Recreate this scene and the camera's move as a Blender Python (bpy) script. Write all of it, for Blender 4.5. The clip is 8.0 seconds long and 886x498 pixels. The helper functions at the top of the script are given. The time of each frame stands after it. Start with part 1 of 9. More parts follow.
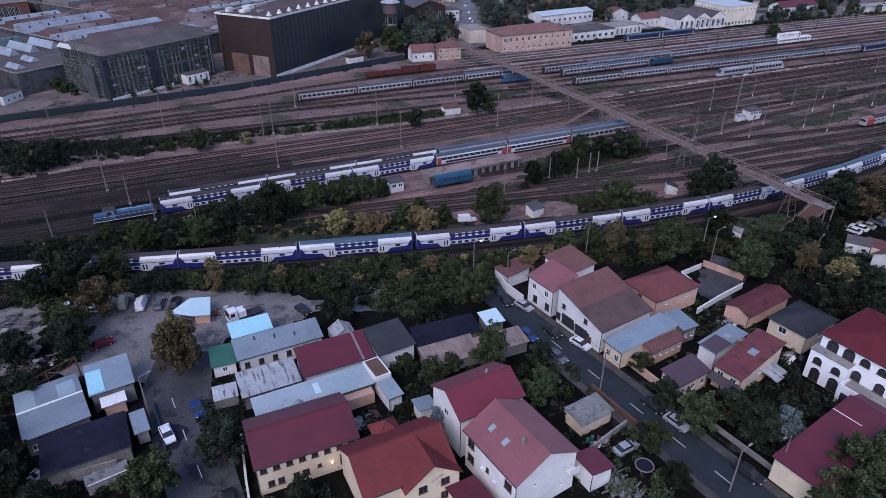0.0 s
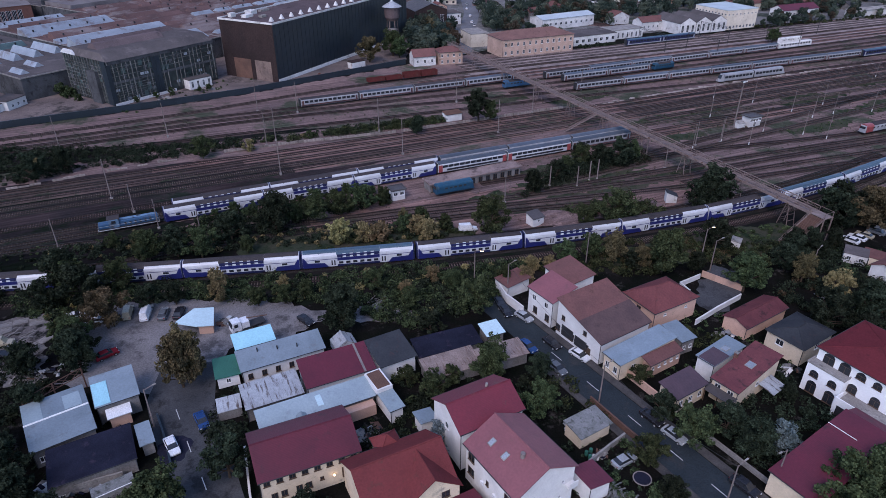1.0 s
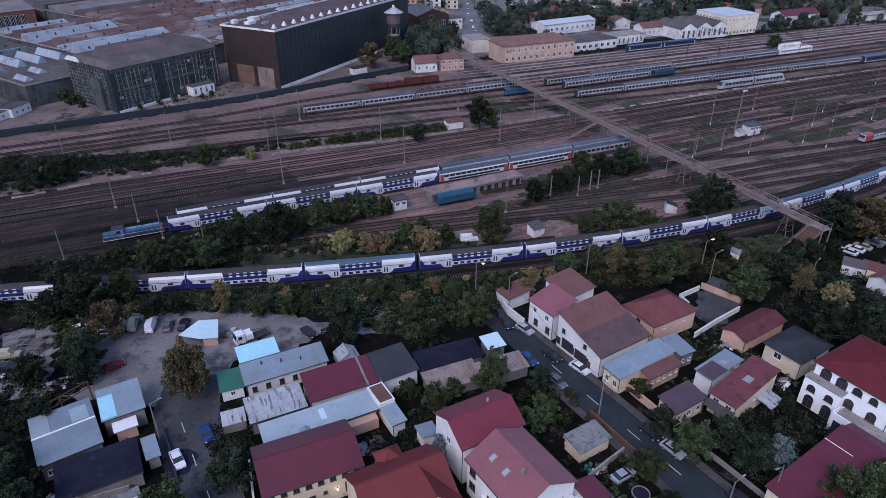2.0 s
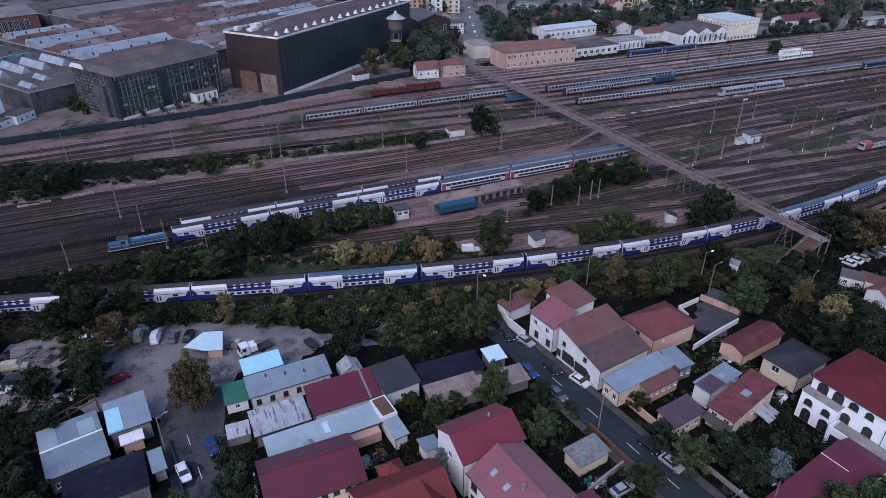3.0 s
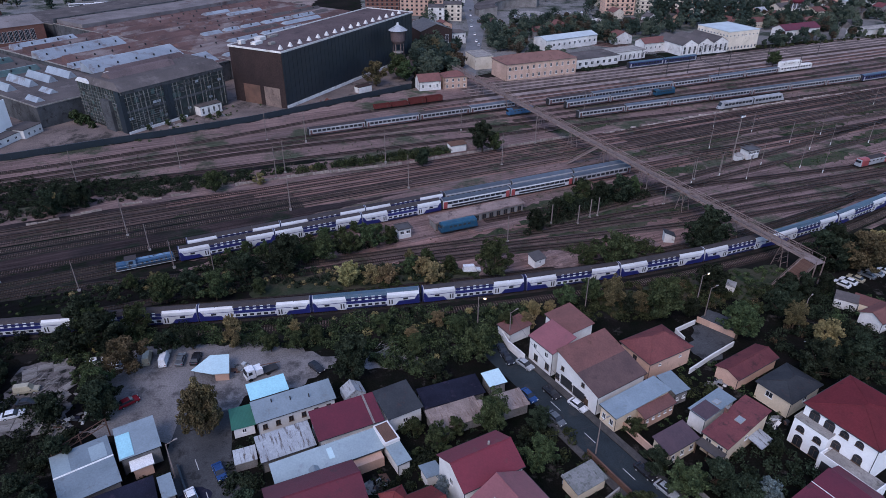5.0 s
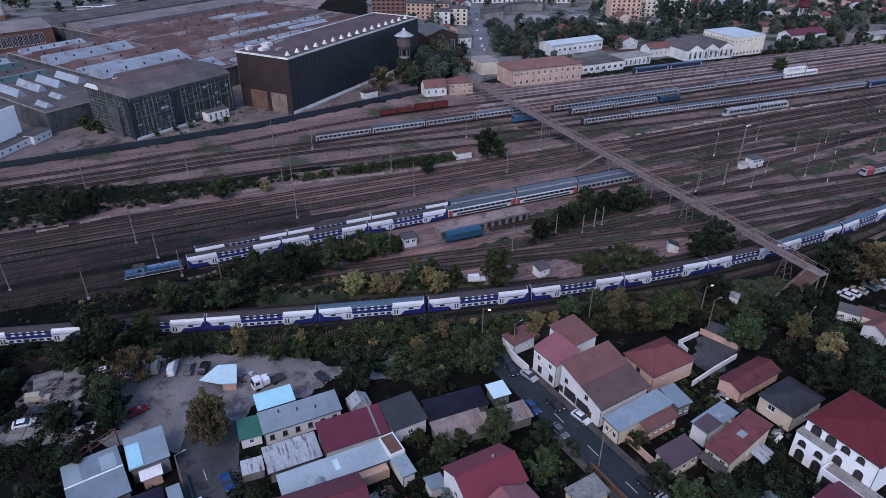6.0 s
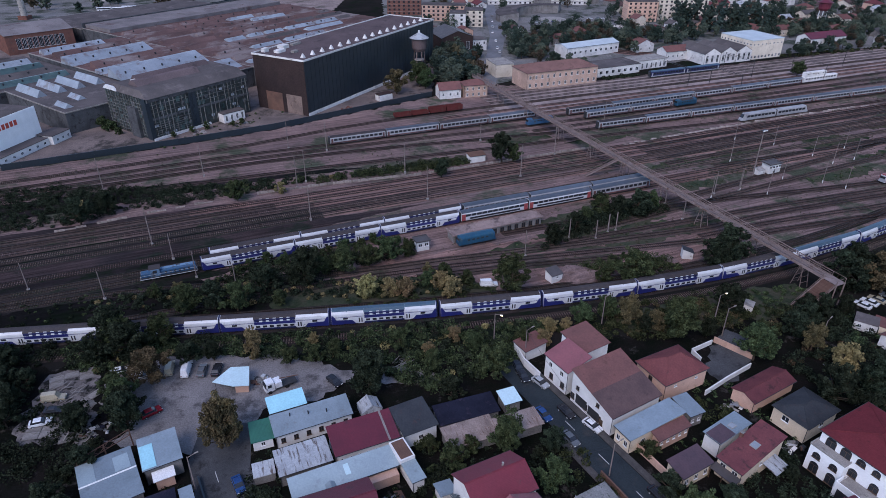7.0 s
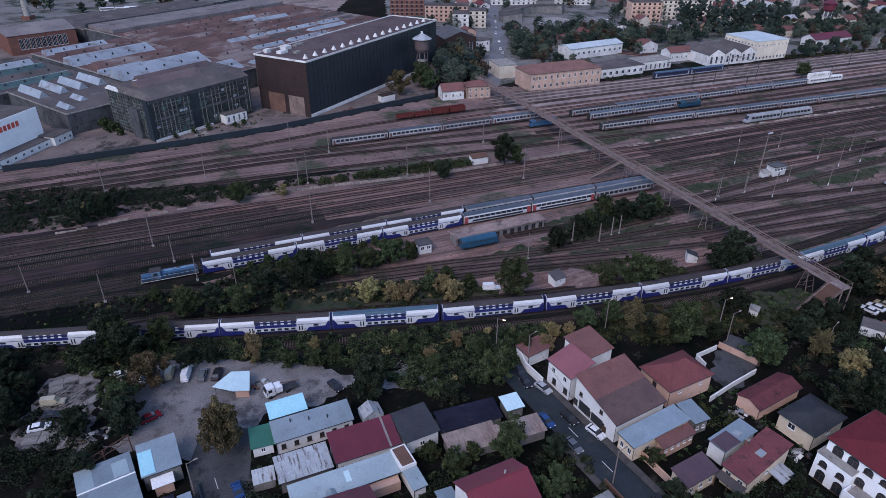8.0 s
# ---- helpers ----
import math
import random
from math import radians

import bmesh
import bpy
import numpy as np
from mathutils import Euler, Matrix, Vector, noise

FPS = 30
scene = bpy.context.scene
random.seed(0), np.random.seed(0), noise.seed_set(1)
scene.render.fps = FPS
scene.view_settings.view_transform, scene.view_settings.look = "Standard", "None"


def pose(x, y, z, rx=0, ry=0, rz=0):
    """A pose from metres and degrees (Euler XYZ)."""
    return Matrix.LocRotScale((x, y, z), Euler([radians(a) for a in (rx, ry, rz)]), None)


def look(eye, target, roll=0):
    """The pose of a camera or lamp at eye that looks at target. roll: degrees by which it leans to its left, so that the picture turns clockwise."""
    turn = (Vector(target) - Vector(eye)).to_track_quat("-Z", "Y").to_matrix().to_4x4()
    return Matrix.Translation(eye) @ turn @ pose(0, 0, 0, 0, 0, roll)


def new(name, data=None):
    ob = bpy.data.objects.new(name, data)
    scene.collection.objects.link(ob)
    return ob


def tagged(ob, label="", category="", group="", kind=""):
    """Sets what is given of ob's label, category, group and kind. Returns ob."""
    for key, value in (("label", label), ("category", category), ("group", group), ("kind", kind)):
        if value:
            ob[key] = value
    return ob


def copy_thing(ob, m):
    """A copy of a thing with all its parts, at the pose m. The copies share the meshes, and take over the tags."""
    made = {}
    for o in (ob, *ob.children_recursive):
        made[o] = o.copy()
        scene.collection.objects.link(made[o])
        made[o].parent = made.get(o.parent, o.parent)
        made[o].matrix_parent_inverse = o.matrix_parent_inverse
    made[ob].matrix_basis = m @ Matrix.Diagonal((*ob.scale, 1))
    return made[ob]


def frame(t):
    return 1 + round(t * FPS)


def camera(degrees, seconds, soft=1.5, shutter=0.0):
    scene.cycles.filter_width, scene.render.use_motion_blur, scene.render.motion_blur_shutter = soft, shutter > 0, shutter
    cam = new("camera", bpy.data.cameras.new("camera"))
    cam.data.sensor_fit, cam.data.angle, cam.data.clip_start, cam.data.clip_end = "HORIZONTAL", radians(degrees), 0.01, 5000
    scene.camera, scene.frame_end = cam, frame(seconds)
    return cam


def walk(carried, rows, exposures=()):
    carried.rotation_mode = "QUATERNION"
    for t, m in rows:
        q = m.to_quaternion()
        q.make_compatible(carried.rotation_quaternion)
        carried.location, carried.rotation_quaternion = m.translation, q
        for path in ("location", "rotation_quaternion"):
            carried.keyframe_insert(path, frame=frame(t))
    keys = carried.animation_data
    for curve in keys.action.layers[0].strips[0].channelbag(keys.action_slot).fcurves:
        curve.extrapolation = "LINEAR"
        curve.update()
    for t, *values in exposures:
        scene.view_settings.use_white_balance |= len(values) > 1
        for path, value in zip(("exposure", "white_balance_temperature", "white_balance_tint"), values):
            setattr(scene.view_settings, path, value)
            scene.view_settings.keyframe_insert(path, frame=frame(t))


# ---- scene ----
# ---- camera and its walk ----
cam = camera(69.3, 8.0, 0.75)
METRES, EYE, TILT, LEAN, TURN = 21.5, 75.8, -29.5, 0.0, 0.0
ROWS = [
    (0.0, 0.0, 0.0, 0.0, 0.0, 0.0, -0.0),
    (0.5, 0.0011, -0.0277, 0.0523, 0.06, -0.07, -0.04),
    (1.0, 0.002, -0.0634, 0.1207, 0.11, -0.11, -0.09),
    (1.5, -0.0008, -0.097, 0.1848, 0.15, -0.11, -0.14),
    (3.0, -0.0123, -0.2034, 0.3759, 0.3, -0.13, -0.26),
    (3.5, -0.0133, -0.2386, 0.4405, 0.34, -0.14, -0.29),
    (4.0, -0.0114, -0.2744, 0.5048, 0.38, -0.15, -0.31),
    (4.5, -0.0107, -0.3094, 0.5692, 0.41, -0.16, -0.33),
    (6.0, -0.0207, -0.4124, 0.7616, 0.85, -0.19, -0.61),
    (6.5, -0.0117, -0.4273, 0.8003, 1.83, -0.19, -1.09),
    (7.0, -0.0125, -0.4159, 0.8127, 2.04, -0.18, -1.2),
    (7.5, -0.0114, -0.3913, 0.8309, 2.18, -0.19, -1.27),
    (8.0, -0.0107, -0.3573, 0.8545, 2.28, -0.19, -1.32),
]
walk(cam, [(t, pose(0, 0, EYE, TILT, LEAN, TURN) @ pose(METRES * x, METRES * y, METRES * z, 90 + pitch, roll, yaw)) for t, x, y, z, yaw, pitch, roll in ROWS],
     [(0.0, 0.92, 6350, 22), (8.0, 0.92, 6350, 18)])

# ---- world, sun, exposure ----
world = bpy.data.worlds.new("dusk_sky")
scene.world = world
world.use_nodes = True
wn = world.node_tree.nodes
sky = wn.new("ShaderNodeTexSky")
sky.sky_type = "NISHITA"
sky.sun_disc = False
sky.sun_elevation, sky.sun_rotation = radians(46), radians(201)
sky.air_density, sky.dust_density, sky.ozone_density = 1.0, 0.6, 3.0
wn["Background"].inputs["Strength"].default_value = 0.135
world.node_tree.links.new(sky.outputs[0], wn["Background"].inputs["Color"])
sun = new("sun", bpy.data.lights.new("sun", "SUN"))
sun.data.energy, sun.data.angle, sun.data.color = 0.95, radians(30), (1.0, 0.93, 0.92)
sun.matrix_world = look((-42, -108, 120), (0, 0, 0))


# ---- materials ----
def mat(name, c1, c2, scale=0.6, rough=0.8, bump=0.3, fine=6.0, metal=0.0, rnd=0.12, contrast=0.5, ribs=None, stain=None, island=0.0, grain=0.9, streak=0.0):
    """Two colours in large patches, grain over them, a shift per object; ribs: (axis, spacing) of a sheet's ribs; stain: colour and share; streak: light and dark bands drawn out along the tracks."""
    m = bpy.data.materials.new(name)
    m.use_nodes = True
    nt = m.node_tree
    N, link = nt.nodes, nt.links.new
    bsdf = N["Principled BSDF"]
    tc = N.new("ShaderNodeTexCoord")
    src = tc.outputs["Object"]
    big = N.new("ShaderNodeTexNoise")
    big.inputs["Scale"].default_value, big.inputs["Detail"].default_value, big.inputs["Roughness"].default_value = scale, 5, 0.6
    link(src, big.inputs["Vector"])
    ramp = N.new("ShaderNodeMapRange")
    ramp.inputs["From Min"].default_value, ramp.inputs["From Max"].default_value = 0.5 - contrast * 0.3, 0.5 + contrast * 0.3
    link(big.outputs["Fac"], ramp.inputs["Value"])
    mix = N.new("ShaderNodeMix")
    mix.data_type = "RGBA"
    mix.inputs["A"].default_value, mix.inputs["B"].default_value = (*c1, 1), (*c2, 1)
    link(ramp.outputs["Result"], mix.inputs["Factor"])
    col = mix.outputs["Result"]
    small = N.new("ShaderNodeTexNoise")
    small.inputs["Scale"].default_value, small.inputs["Detail"].default_value = fine, 3
    link(src, small.inputs["Vector"])
    if stain:
        sn = N.new("ShaderNodeTexNoise")
        sn.inputs["Scale"].default_value, sn.inputs["Detail"].default_value, sn.inputs["Roughness"].default_value = stain[2] if len(stain) > 2 else scale * 1.7, 7, 0.7
        off = N.new("ShaderNodeVectorMath")
        off.operation = "MULTIPLY_ADD"
        off.inputs[1].default_value, off.inputs[2].default_value = stain[3] if len(stain) > 3 else (1, 1, 1), (31.0, 17.0, 5.0)
        link(src, off.inputs[0])
        link(off.outputs[0], sn.inputs["Vector"])
        sr = N.new("ShaderNodeMapRange")
        sr.inputs["From Min"].default_value, sr.inputs["From Max"].default_value = 0.62 - 0.3 * stain[1], 0.72 - 0.3 * stain[1]
        link(sn.outputs["Fac"], sr.inputs["Value"])
        sm = N.new("ShaderNodeMix")
        sm.data_type = "RGBA"
        sm.inputs["B"].default_value = (*stain[0], 1)
        link(sr.outputs["Result"], sm.inputs["Factor"])
        link(col, sm.inputs["A"])
        col = sm.outputs["Result"]
    hsv = N.new("ShaderNodeHueSaturation")
    link(col, hsv.inputs["Color"])
    val = N.new("ShaderNodeMath")
    val.operation = "MULTIPLY_ADD"
    val.inputs[1].default_value, val.inputs[2].default_value = grain, 1 - 0.5 * grain
    link(small.outputs["Fac"], val.inputs[0])
    info = N.new("ShaderNodeObjectInfo")
    r = N.new("ShaderNodeMath")
    r.operation = "MULTIPLY_ADD"
    r.inputs[1].default_value, r.inputs[2].default_value = 2 * rnd, 1 - rnd
    link(info.outputs["Random"], r.inputs[0])
    v = N.new("ShaderNodeMath")
    v.operation = "MULTIPLY"
    link(val.outputs[0], v.inputs[0])
    link(r.outputs[0], v.inputs[1])
    out = v.outputs[0]
    if island:
        geo = N.new("ShaderNodeNewGeometry")
        isl = N.new("ShaderNodeMath")
        isl.operation = "MULTIPLY_ADD"
        isl.inputs[1].default_value, isl.inputs[2].default_value = 2 * island, 1 - island
        link(geo.outputs["Random Per Island"], isl.inputs[0])
        v2 = N.new("ShaderNodeMath")
        v2.operation = "MULTIPLY"
        link(out, v2.inputs[0])
        link(isl.outputs[0], v2.inputs[1])
        out = v2.outputs[0]
        hs = N.new("ShaderNodeMath")
        hs.operation = "MULTIPLY_ADD"
        hs.inputs[1].default_value, hs.inputs[2].default_value = 0.06, 0.47
        link(info.outputs["Random"], hs.inputs[0])
        link(hs.outputs[0], hsv.inputs["Hue"])
    if streak:
        turn = N.new("ShaderNodeMapping")
        turn.vector_type = "TEXTURE"
        turn.inputs["Rotation"].default_value, turn.inputs["Scale"].default_value = (0, 0, radians(24.5)), (26.0, 0.9, 1.0)
        link(src, turn.inputs["Vector"])
        band = N.new("ShaderNodeTexNoise")
        band.inputs["Scale"].default_value, band.inputs["Detail"].default_value, band.inputs["Roughness"].default_value = 1.0, 5, 0.65
        link(turn.outputs[0], band.inputs["Vector"])
        spread = N.new("ShaderNodeMapRange")
        spread.inputs["From Min"].default_value, spread.inputs["From Max"].default_value = 0.3, 0.7
        spread.inputs["To Min"].default_value, spread.inputs["To Max"].default_value = 1 - streak, 1 + streak
        link(band.outputs["Fac"], spread.inputs["Value"])
        v3 = N.new("ShaderNodeMath")
        v3.operation = "MULTIPLY"
        link(out, v3.inputs[0])
        link(spread.outputs[0], v3.inputs[1])
        out = v3.outputs[0]
    link(out, hsv.inputs["Value"])
    link(hsv.outputs["Color"], bsdf.inputs["Base Color"])
    bsdf.inputs["Roughness"].default_value, bsdf.inputs["Metallic"].default_value = rough, metal
    bsdf.inputs["Specular IOR Level"].default_value = 0.5 if rough < 0.5 else 0.3 if rough < 0.7 else 0.0
    height = small.outputs["Fac"]
    if ribs:
        wave = N.new("ShaderNodeTexWave")
        wave.bands_direction = ribs[0]
        wave.inputs["Scale"].default_value = 0.314 / ribs[1]
        wave.inputs["Distortion"].default_value = 0.15
        link(src, wave.inputs["Vector"])
        add = N.new("ShaderNodeMath")
        add.operation = "ADD"
        link(wave.outputs["Fac"], add.inputs[0])
        link(small.outputs["Fac"], add.inputs[1])
        height = add.outputs[0]
    if bump:
        b = N.new("ShaderNodeBump")
        b.inputs["Strength"].default_value, b.inputs["Distance"].default_value = bump, 0.05
        link(height, b.inputs["Height"])
        link(b.outputs["Normal"], bsdf.inputs["Normal"])
    return m


def glow(name, colour, strength):
    m = bpy.data.materials.new(name)
    m.use_nodes = True
    b = m.node_tree.nodes["Principled BSDF"]
    b.inputs["Base Color"].default_value = (*colour, 1)
    b.inputs["Emission Color"].default_value, b.inputs["Emission Strength"].default_value = (*colour, 1), strength
    return m


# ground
# SOIL, CINDER and GARDEN are near-black: shade under trees put into their colour
SOIL = mat("shade_darkened_soil_and_weeds", (0.019, 0.0168, 0.0158), (0.0105, 0.011, 0.0105), 0.05, 0.95, 0.6, 2.5, stain=((0.009, 0.0135, 0.009), 0.35, 0.09))
YARD = mat("railway_yard_ground", (0.208, 0.139, 0.127), (0.136, 0.098, 0.094), 0.045, 0.95, 0.6, 2.2, stain=((0.062, 0.068, 0.048), 0.38, 0.05), grain=1.3, streak=0.55)
BALLAST = mat("rust_stained_ballast", (0.18, 0.108, 0.094), (0.115, 0.076, 0.069), 0.12, 0.95, 0.8, 3.0, rnd=0.18, stain=((0.055, 0.055, 0.042), 0.22, 0.05), grain=1.3, streak=0.65)
SLEEPER = mat("weathered_sleeper", (0.15, 0.112, 0.098), (0.07, 0.05, 0.043), 0.5, 0.9, 0.3, island=0.25)
BURIED = mat("buried_sleeper", (0.075, 0.05, 0.042), (0.04, 0.03, 0.027), 0.5, 0.9, 0.3, island=0.3)
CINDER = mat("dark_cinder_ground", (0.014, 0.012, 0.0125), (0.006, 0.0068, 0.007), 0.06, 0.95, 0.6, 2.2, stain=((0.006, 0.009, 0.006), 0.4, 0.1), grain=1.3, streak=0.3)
LOWWALL = mat("stained_low_wall", (0.3, 0.25, 0.225), (0.2, 0.165, 0.15), 0.4, 0.9, 0.3, 3.0, rnd=0.25, stain=((0.12, 0.1, 0.085), 0.3, 0.6))
RAIL = mat("rusty_rail_steel", (0.04, 0.027, 0.024), (0.025, 0.02, 0.019), 0.4, 0.5, 0.1, metal=0.4)
ASPHALT = mat("worn_asphalt", (0.032, 0.041, 0.047), (0.023, 0.029, 0.034), 0.12, 0.9, 0.3, 5.0, stain=((0.04, 0.042, 0.044), 0.2, 0.3))
LOT = mat("dusty_concrete_yard", (0.215, 0.2, 0.2), (0.145, 0.136, 0.138), 0.1, 0.92, 0.3, 3.0, stain=((0.085, 0.08, 0.082), 0.35, 0.16), grain=1.1)
GARDEN = mat("shade_darkened_garden_soil", (0.0125, 0.011, 0.0105), (0.006, 0.0078, 0.006), 0.22, 0.95, 0.9, 3.0, stain=((0.06, 0.053, 0.048), 0.12, 0.3), grain=1.5)
PATH = mat("paving_concrete", (0.095, 0.088, 0.086), (0.06, 0.057, 0.057), 0.5, 0.9, 0.3)
PAINT = mat("faded_road_paint", (0.5, 0.5, 0.5), (0.32, 0.32, 0.32), 2.0, 0.8, 0.1)
# walls
WHITE = mat("white_render", (0.68, 0.665, 0.65), (0.55, 0.54, 0.53), 0.25, 0.85, 0.15, 4.0, rnd=0.05, stain=((0.5, 0.48, 0.46), 0.02, 0.3), grain=0.35)
CREAM = mat("cream_render", (0.66, 0.54, 0.4), (0.55, 0.45, 0.335), 0.3, 0.85, 0.15, 4.0, rnd=0.06, stain=((0.36, 0.31, 0.25), 0.12, 0.5), grain=0.35)
PEACH = mat("peach_render", (0.56, 0.36, 0.275), (0.47, 0.3, 0.23), 0.3, 0.85, 0.15, 4.0, stain=((0.33, 0.24, 0.18), 0.12, 0.5), grain=0.35)
GREYWALL = mat("grey_render", (0.22, 0.205, 0.195), (0.14, 0.13, 0.125), 0.3, 0.9, 0.25, 4.0, stain=((0.12, 0.11, 0.1), 0.2, 0.5))
WORKSGREY = mat("sooty_works_concrete", (0.1, 0.102, 0.108), (0.06, 0.062, 0.066), 0.2, 0.9, 0.25, 4.0, stain=((0.04, 0.04, 0.042), 0.25, 0.4))
FORECOURT = mat("dusty_works_ground", (0.22, 0.175, 0.162), (0.135, 0.11, 0.105), 0.06, 0.92, 0.3, 3.0, stain=((0.06, 0.055, 0.052), 0.35, 0.07), grain=1.3)
BRICK = mat("red_brickwork", (0.17, 0.08, 0.062), (0.12, 0.06, 0.05), 0.3, 0.9, 0.3, 5.0, stain=((0.11, 0.07, 0.06), 0.2, 0.4))
TANBRICK = mat("tan_brickwork", (0.47, 0.325, 0.26), (0.36, 0.25, 0.2), 0.25, 0.9, 0.3, 5.0, stain=((0.2, 0.15, 0.115), 0.2, 0.3))
CONC = mat("grey_concrete", (0.3, 0.28, 0.26), (0.2, 0.185, 0.175), 0.3, 0.9, 0.3, 4.0, stain=((0.13, 0.12, 0.11), 0.2, 0.5))
DARKCLAD = mat("black_blue_cladding", (0.016, 0.026, 0.036), (0.01, 0.017, 0.024), 0.06, 0.4, 0.3, 2.0, ribs=("X", 0.8), stain=((0.024, 0.03, 0.036), 0.2, 0.12))
BROWNCLAD = mat("rust_brown_cladding", (0.052, 0.036, 0.034), (0.036, 0.027, 0.027), 0.06, 0.7, 0.3, 2.0, stain=((0.035, 0.027, 0.026), 0.2, 0.12))
RUSTDOOR = mat("rusty_panel", (0.15, 0.085, 0.066), (0.1, 0.062, 0.05), 0.2, 0.8, 0.3)
FARWHITE = mat("grimy_white_render", (0.64, 0.62, 0.6), (0.48, 0.465, 0.45), 0.2, 0.9, 0.15, 3.0, rnd=0.1, stain=((0.3, 0.27, 0.25), 0.2, 0.4), grain=0.35)
FARCREAM = mat("grimy_cream_render", (0.66, 0.58, 0.48), (0.52, 0.45, 0.37), 0.2, 0.9, 0.15, 3.0, rnd=0.1, stain=((0.34, 0.28, 0.23), 0.2, 0.4), grain=0.35)
DARKBED = mat("dark_weedy_ballast", (0.036, 0.028, 0.0265), (0.019, 0.0185, 0.0175), 0.12, 0.95, 0.8, 3.0, rnd=0.3, stain=((0.014, 0.02, 0.014), 0.35, 0.2), grain=1.3, streak=0.4)
TOWNGROUND = mat("town_ground", (0.2, 0.19, 0.187), (0.12, 0.117, 0.112), 0.03, 0.95, 0.4, 1.0, stain=((0.05, 0.06, 0.048), 0.4, 0.04), grain=1.3)
SKIRT = mat("rusty_coach_skirt", (0.12, 0.06, 0.055), (0.07, 0.045, 0.05), 0.3, 0.7, 0.1, rnd=0.2)
NAVY = mat("coach_navy_paint", (0.016, 0.02, 0.075), (0.012, 0.016, 0.055), 0.3, 0.5, 0.05, rnd=0.1)
HALLROOF = mat("mauve_roofing_felt", (0.13, 0.098, 0.1), (0.095, 0.074, 0.077), 0.08, 0.9, 0.2, stain=((0.075, 0.062, 0.065), 0.25, 0.15), grain=1.2)
FARROOF = mat("coach_roof_slate_blue", (0.072, 0.09, 0.115), (0.055, 0.068, 0.088), 0.25, 0.6, 0.15, rnd=0.2, stain=((0.11, 0.105, 0.11), 0.25, 0.4))
DEEPRED = mat("deep_red_paint", (0.3, 0.06, 0.06), (0.24, 0.05, 0.052), 0.4, 0.45, 0.05)
DUSKY = mat("dusky_yard_ground", (0.05, 0.035, 0.035), (0.025, 0.0215, 0.0225), 0.06, 0.95, 0.6, 2.2, stain=((0.018, 0.023, 0.018), 0.35, 0.07), grain=1.3, streak=0.5)
PALEROAD = mat("pale_town_asphalt", (0.165, 0.168, 0.18), (0.12, 0.123, 0.133), 0.05, 0.9, 0.2, 2.0)
SOOT = mat("sooty_yard_ground", (0.024, 0.019, 0.02), (0.012, 0.012, 0.0125), 0.05, 0.95, 0.6, 2.2, stain=((0.009, 0.013, 0.009), 0.42, 0.07), grain=1.3, streak=0.4)
PALESHEET = mat("pale_grey_sheet", (0.42, 0.47, 0.49), (0.34, 0.38, 0.4), 0.1, 0.6, 0.2, 2.0, grain=0.4)
MULLION = mat("weathered_steel_glazing", (0.2, 0.2, 0.19), (0.11, 0.112, 0.108), 0.3, 0.7, 0.1, 4.0, stain=((0.06, 0.055, 0.05), 0.3, 0.5))
TANGATE = mat("faded_tan_gate_panel", (0.24, 0.175, 0.15), (0.16, 0.12, 0.105), 0.2, 0.8, 0.3, 3.0, stain=((0.1, 0.07, 0.06), 0.25, 0.4))
VILLAWHITE = mat("fresh_white_paint", (0.82, 0.82, 0.82), (0.74, 0.74, 0.74), 0.25, 0.8, 0.1, 4.0, rnd=0.03, grain=0.25)
ZINCPALE = mat("bright_zinc_sheet", (0.315, 0.385, 0.41), (0.26, 0.32, 0.345), 0.2, 0.5, 0.1, 3.0, metal=0.15, stain=((0.22, 0.26, 0.28), 0.1, 0.4), grain=0.4)
MIDBED = mat("sooty_ballast", (0.09, 0.063, 0.056), (0.054, 0.042, 0.039), 0.12, 0.95, 0.8, 3.0, rnd=0.25, stain=((0.03, 0.037, 0.025), 0.3, 0.1), grain=1.3, streak=0.5)
PALEBED = mat("pale_dusty_ballast", (0.27, 0.212, 0.197), (0.175, 0.138, 0.13), 0.08, 0.95, 0.7, 2.5, rnd=0.15, stain=((0.1, 0.09, 0.078), 0.25, 0.06), grain=1.3, streak=0.4)
# roofs
MAROON = mat("maroon_roof_sheet", (0.118, 0.02, 0.034), (0.09, 0.018, 0.03), 0.18, 0.55, 0.22, 3.0, ribs=("X", 0.22), stain=((0.06, 0.022, 0.028), 0.12, 0.35), grain=0.45)
RED = mat("red_roof_tile", (0.14, 0.022, 0.034), (0.115, 0.021, 0.032), 0.2, 0.6, 0.22, 3.0, ribs=("X", 0.22), stain=((0.1, 0.04, 0.04), 0.12, 0.35), grain=0.45)
PINKRED = mat("faded_red_roof_tile", (0.21, 0.075, 0.085), (0.17, 0.064, 0.072), 0.2, 0.6, 0.22, 3.0, ribs=("X", 0.22), stain=((0.14, 0.068, 0.066), 0.12, 0.35), grain=0.45)
ORANGE = mat("orange_clay_tile", (0.165, 0.042, 0.043), (0.135, 0.037, 0.038), 0.25, 0.75, 0.22, 3.0, ribs=("X", 0.22), stain=((0.11, 0.045, 0.04), 0.15, 0.4), grain=0.45)
TANROOF = mat("faded_tan_roof_tile", (0.23, 0.128, 0.112), (0.175, 0.1, 0.09), 0.2, 0.8, 0.22, 3.0, ribs=("X", 0.22), stain=((0.13, 0.08, 0.068), 0.2, 0.3), grain=0.5)
BROWN = mat("brown_roof_tile", (0.165, 0.078, 0.072), (0.125, 0.064, 0.06), 0.25, 0.75, 0.22, 3.0, ribs=("X", 0.22), stain=((0.1, 0.055, 0.045), 0.15, 0.4), grain=0.45)
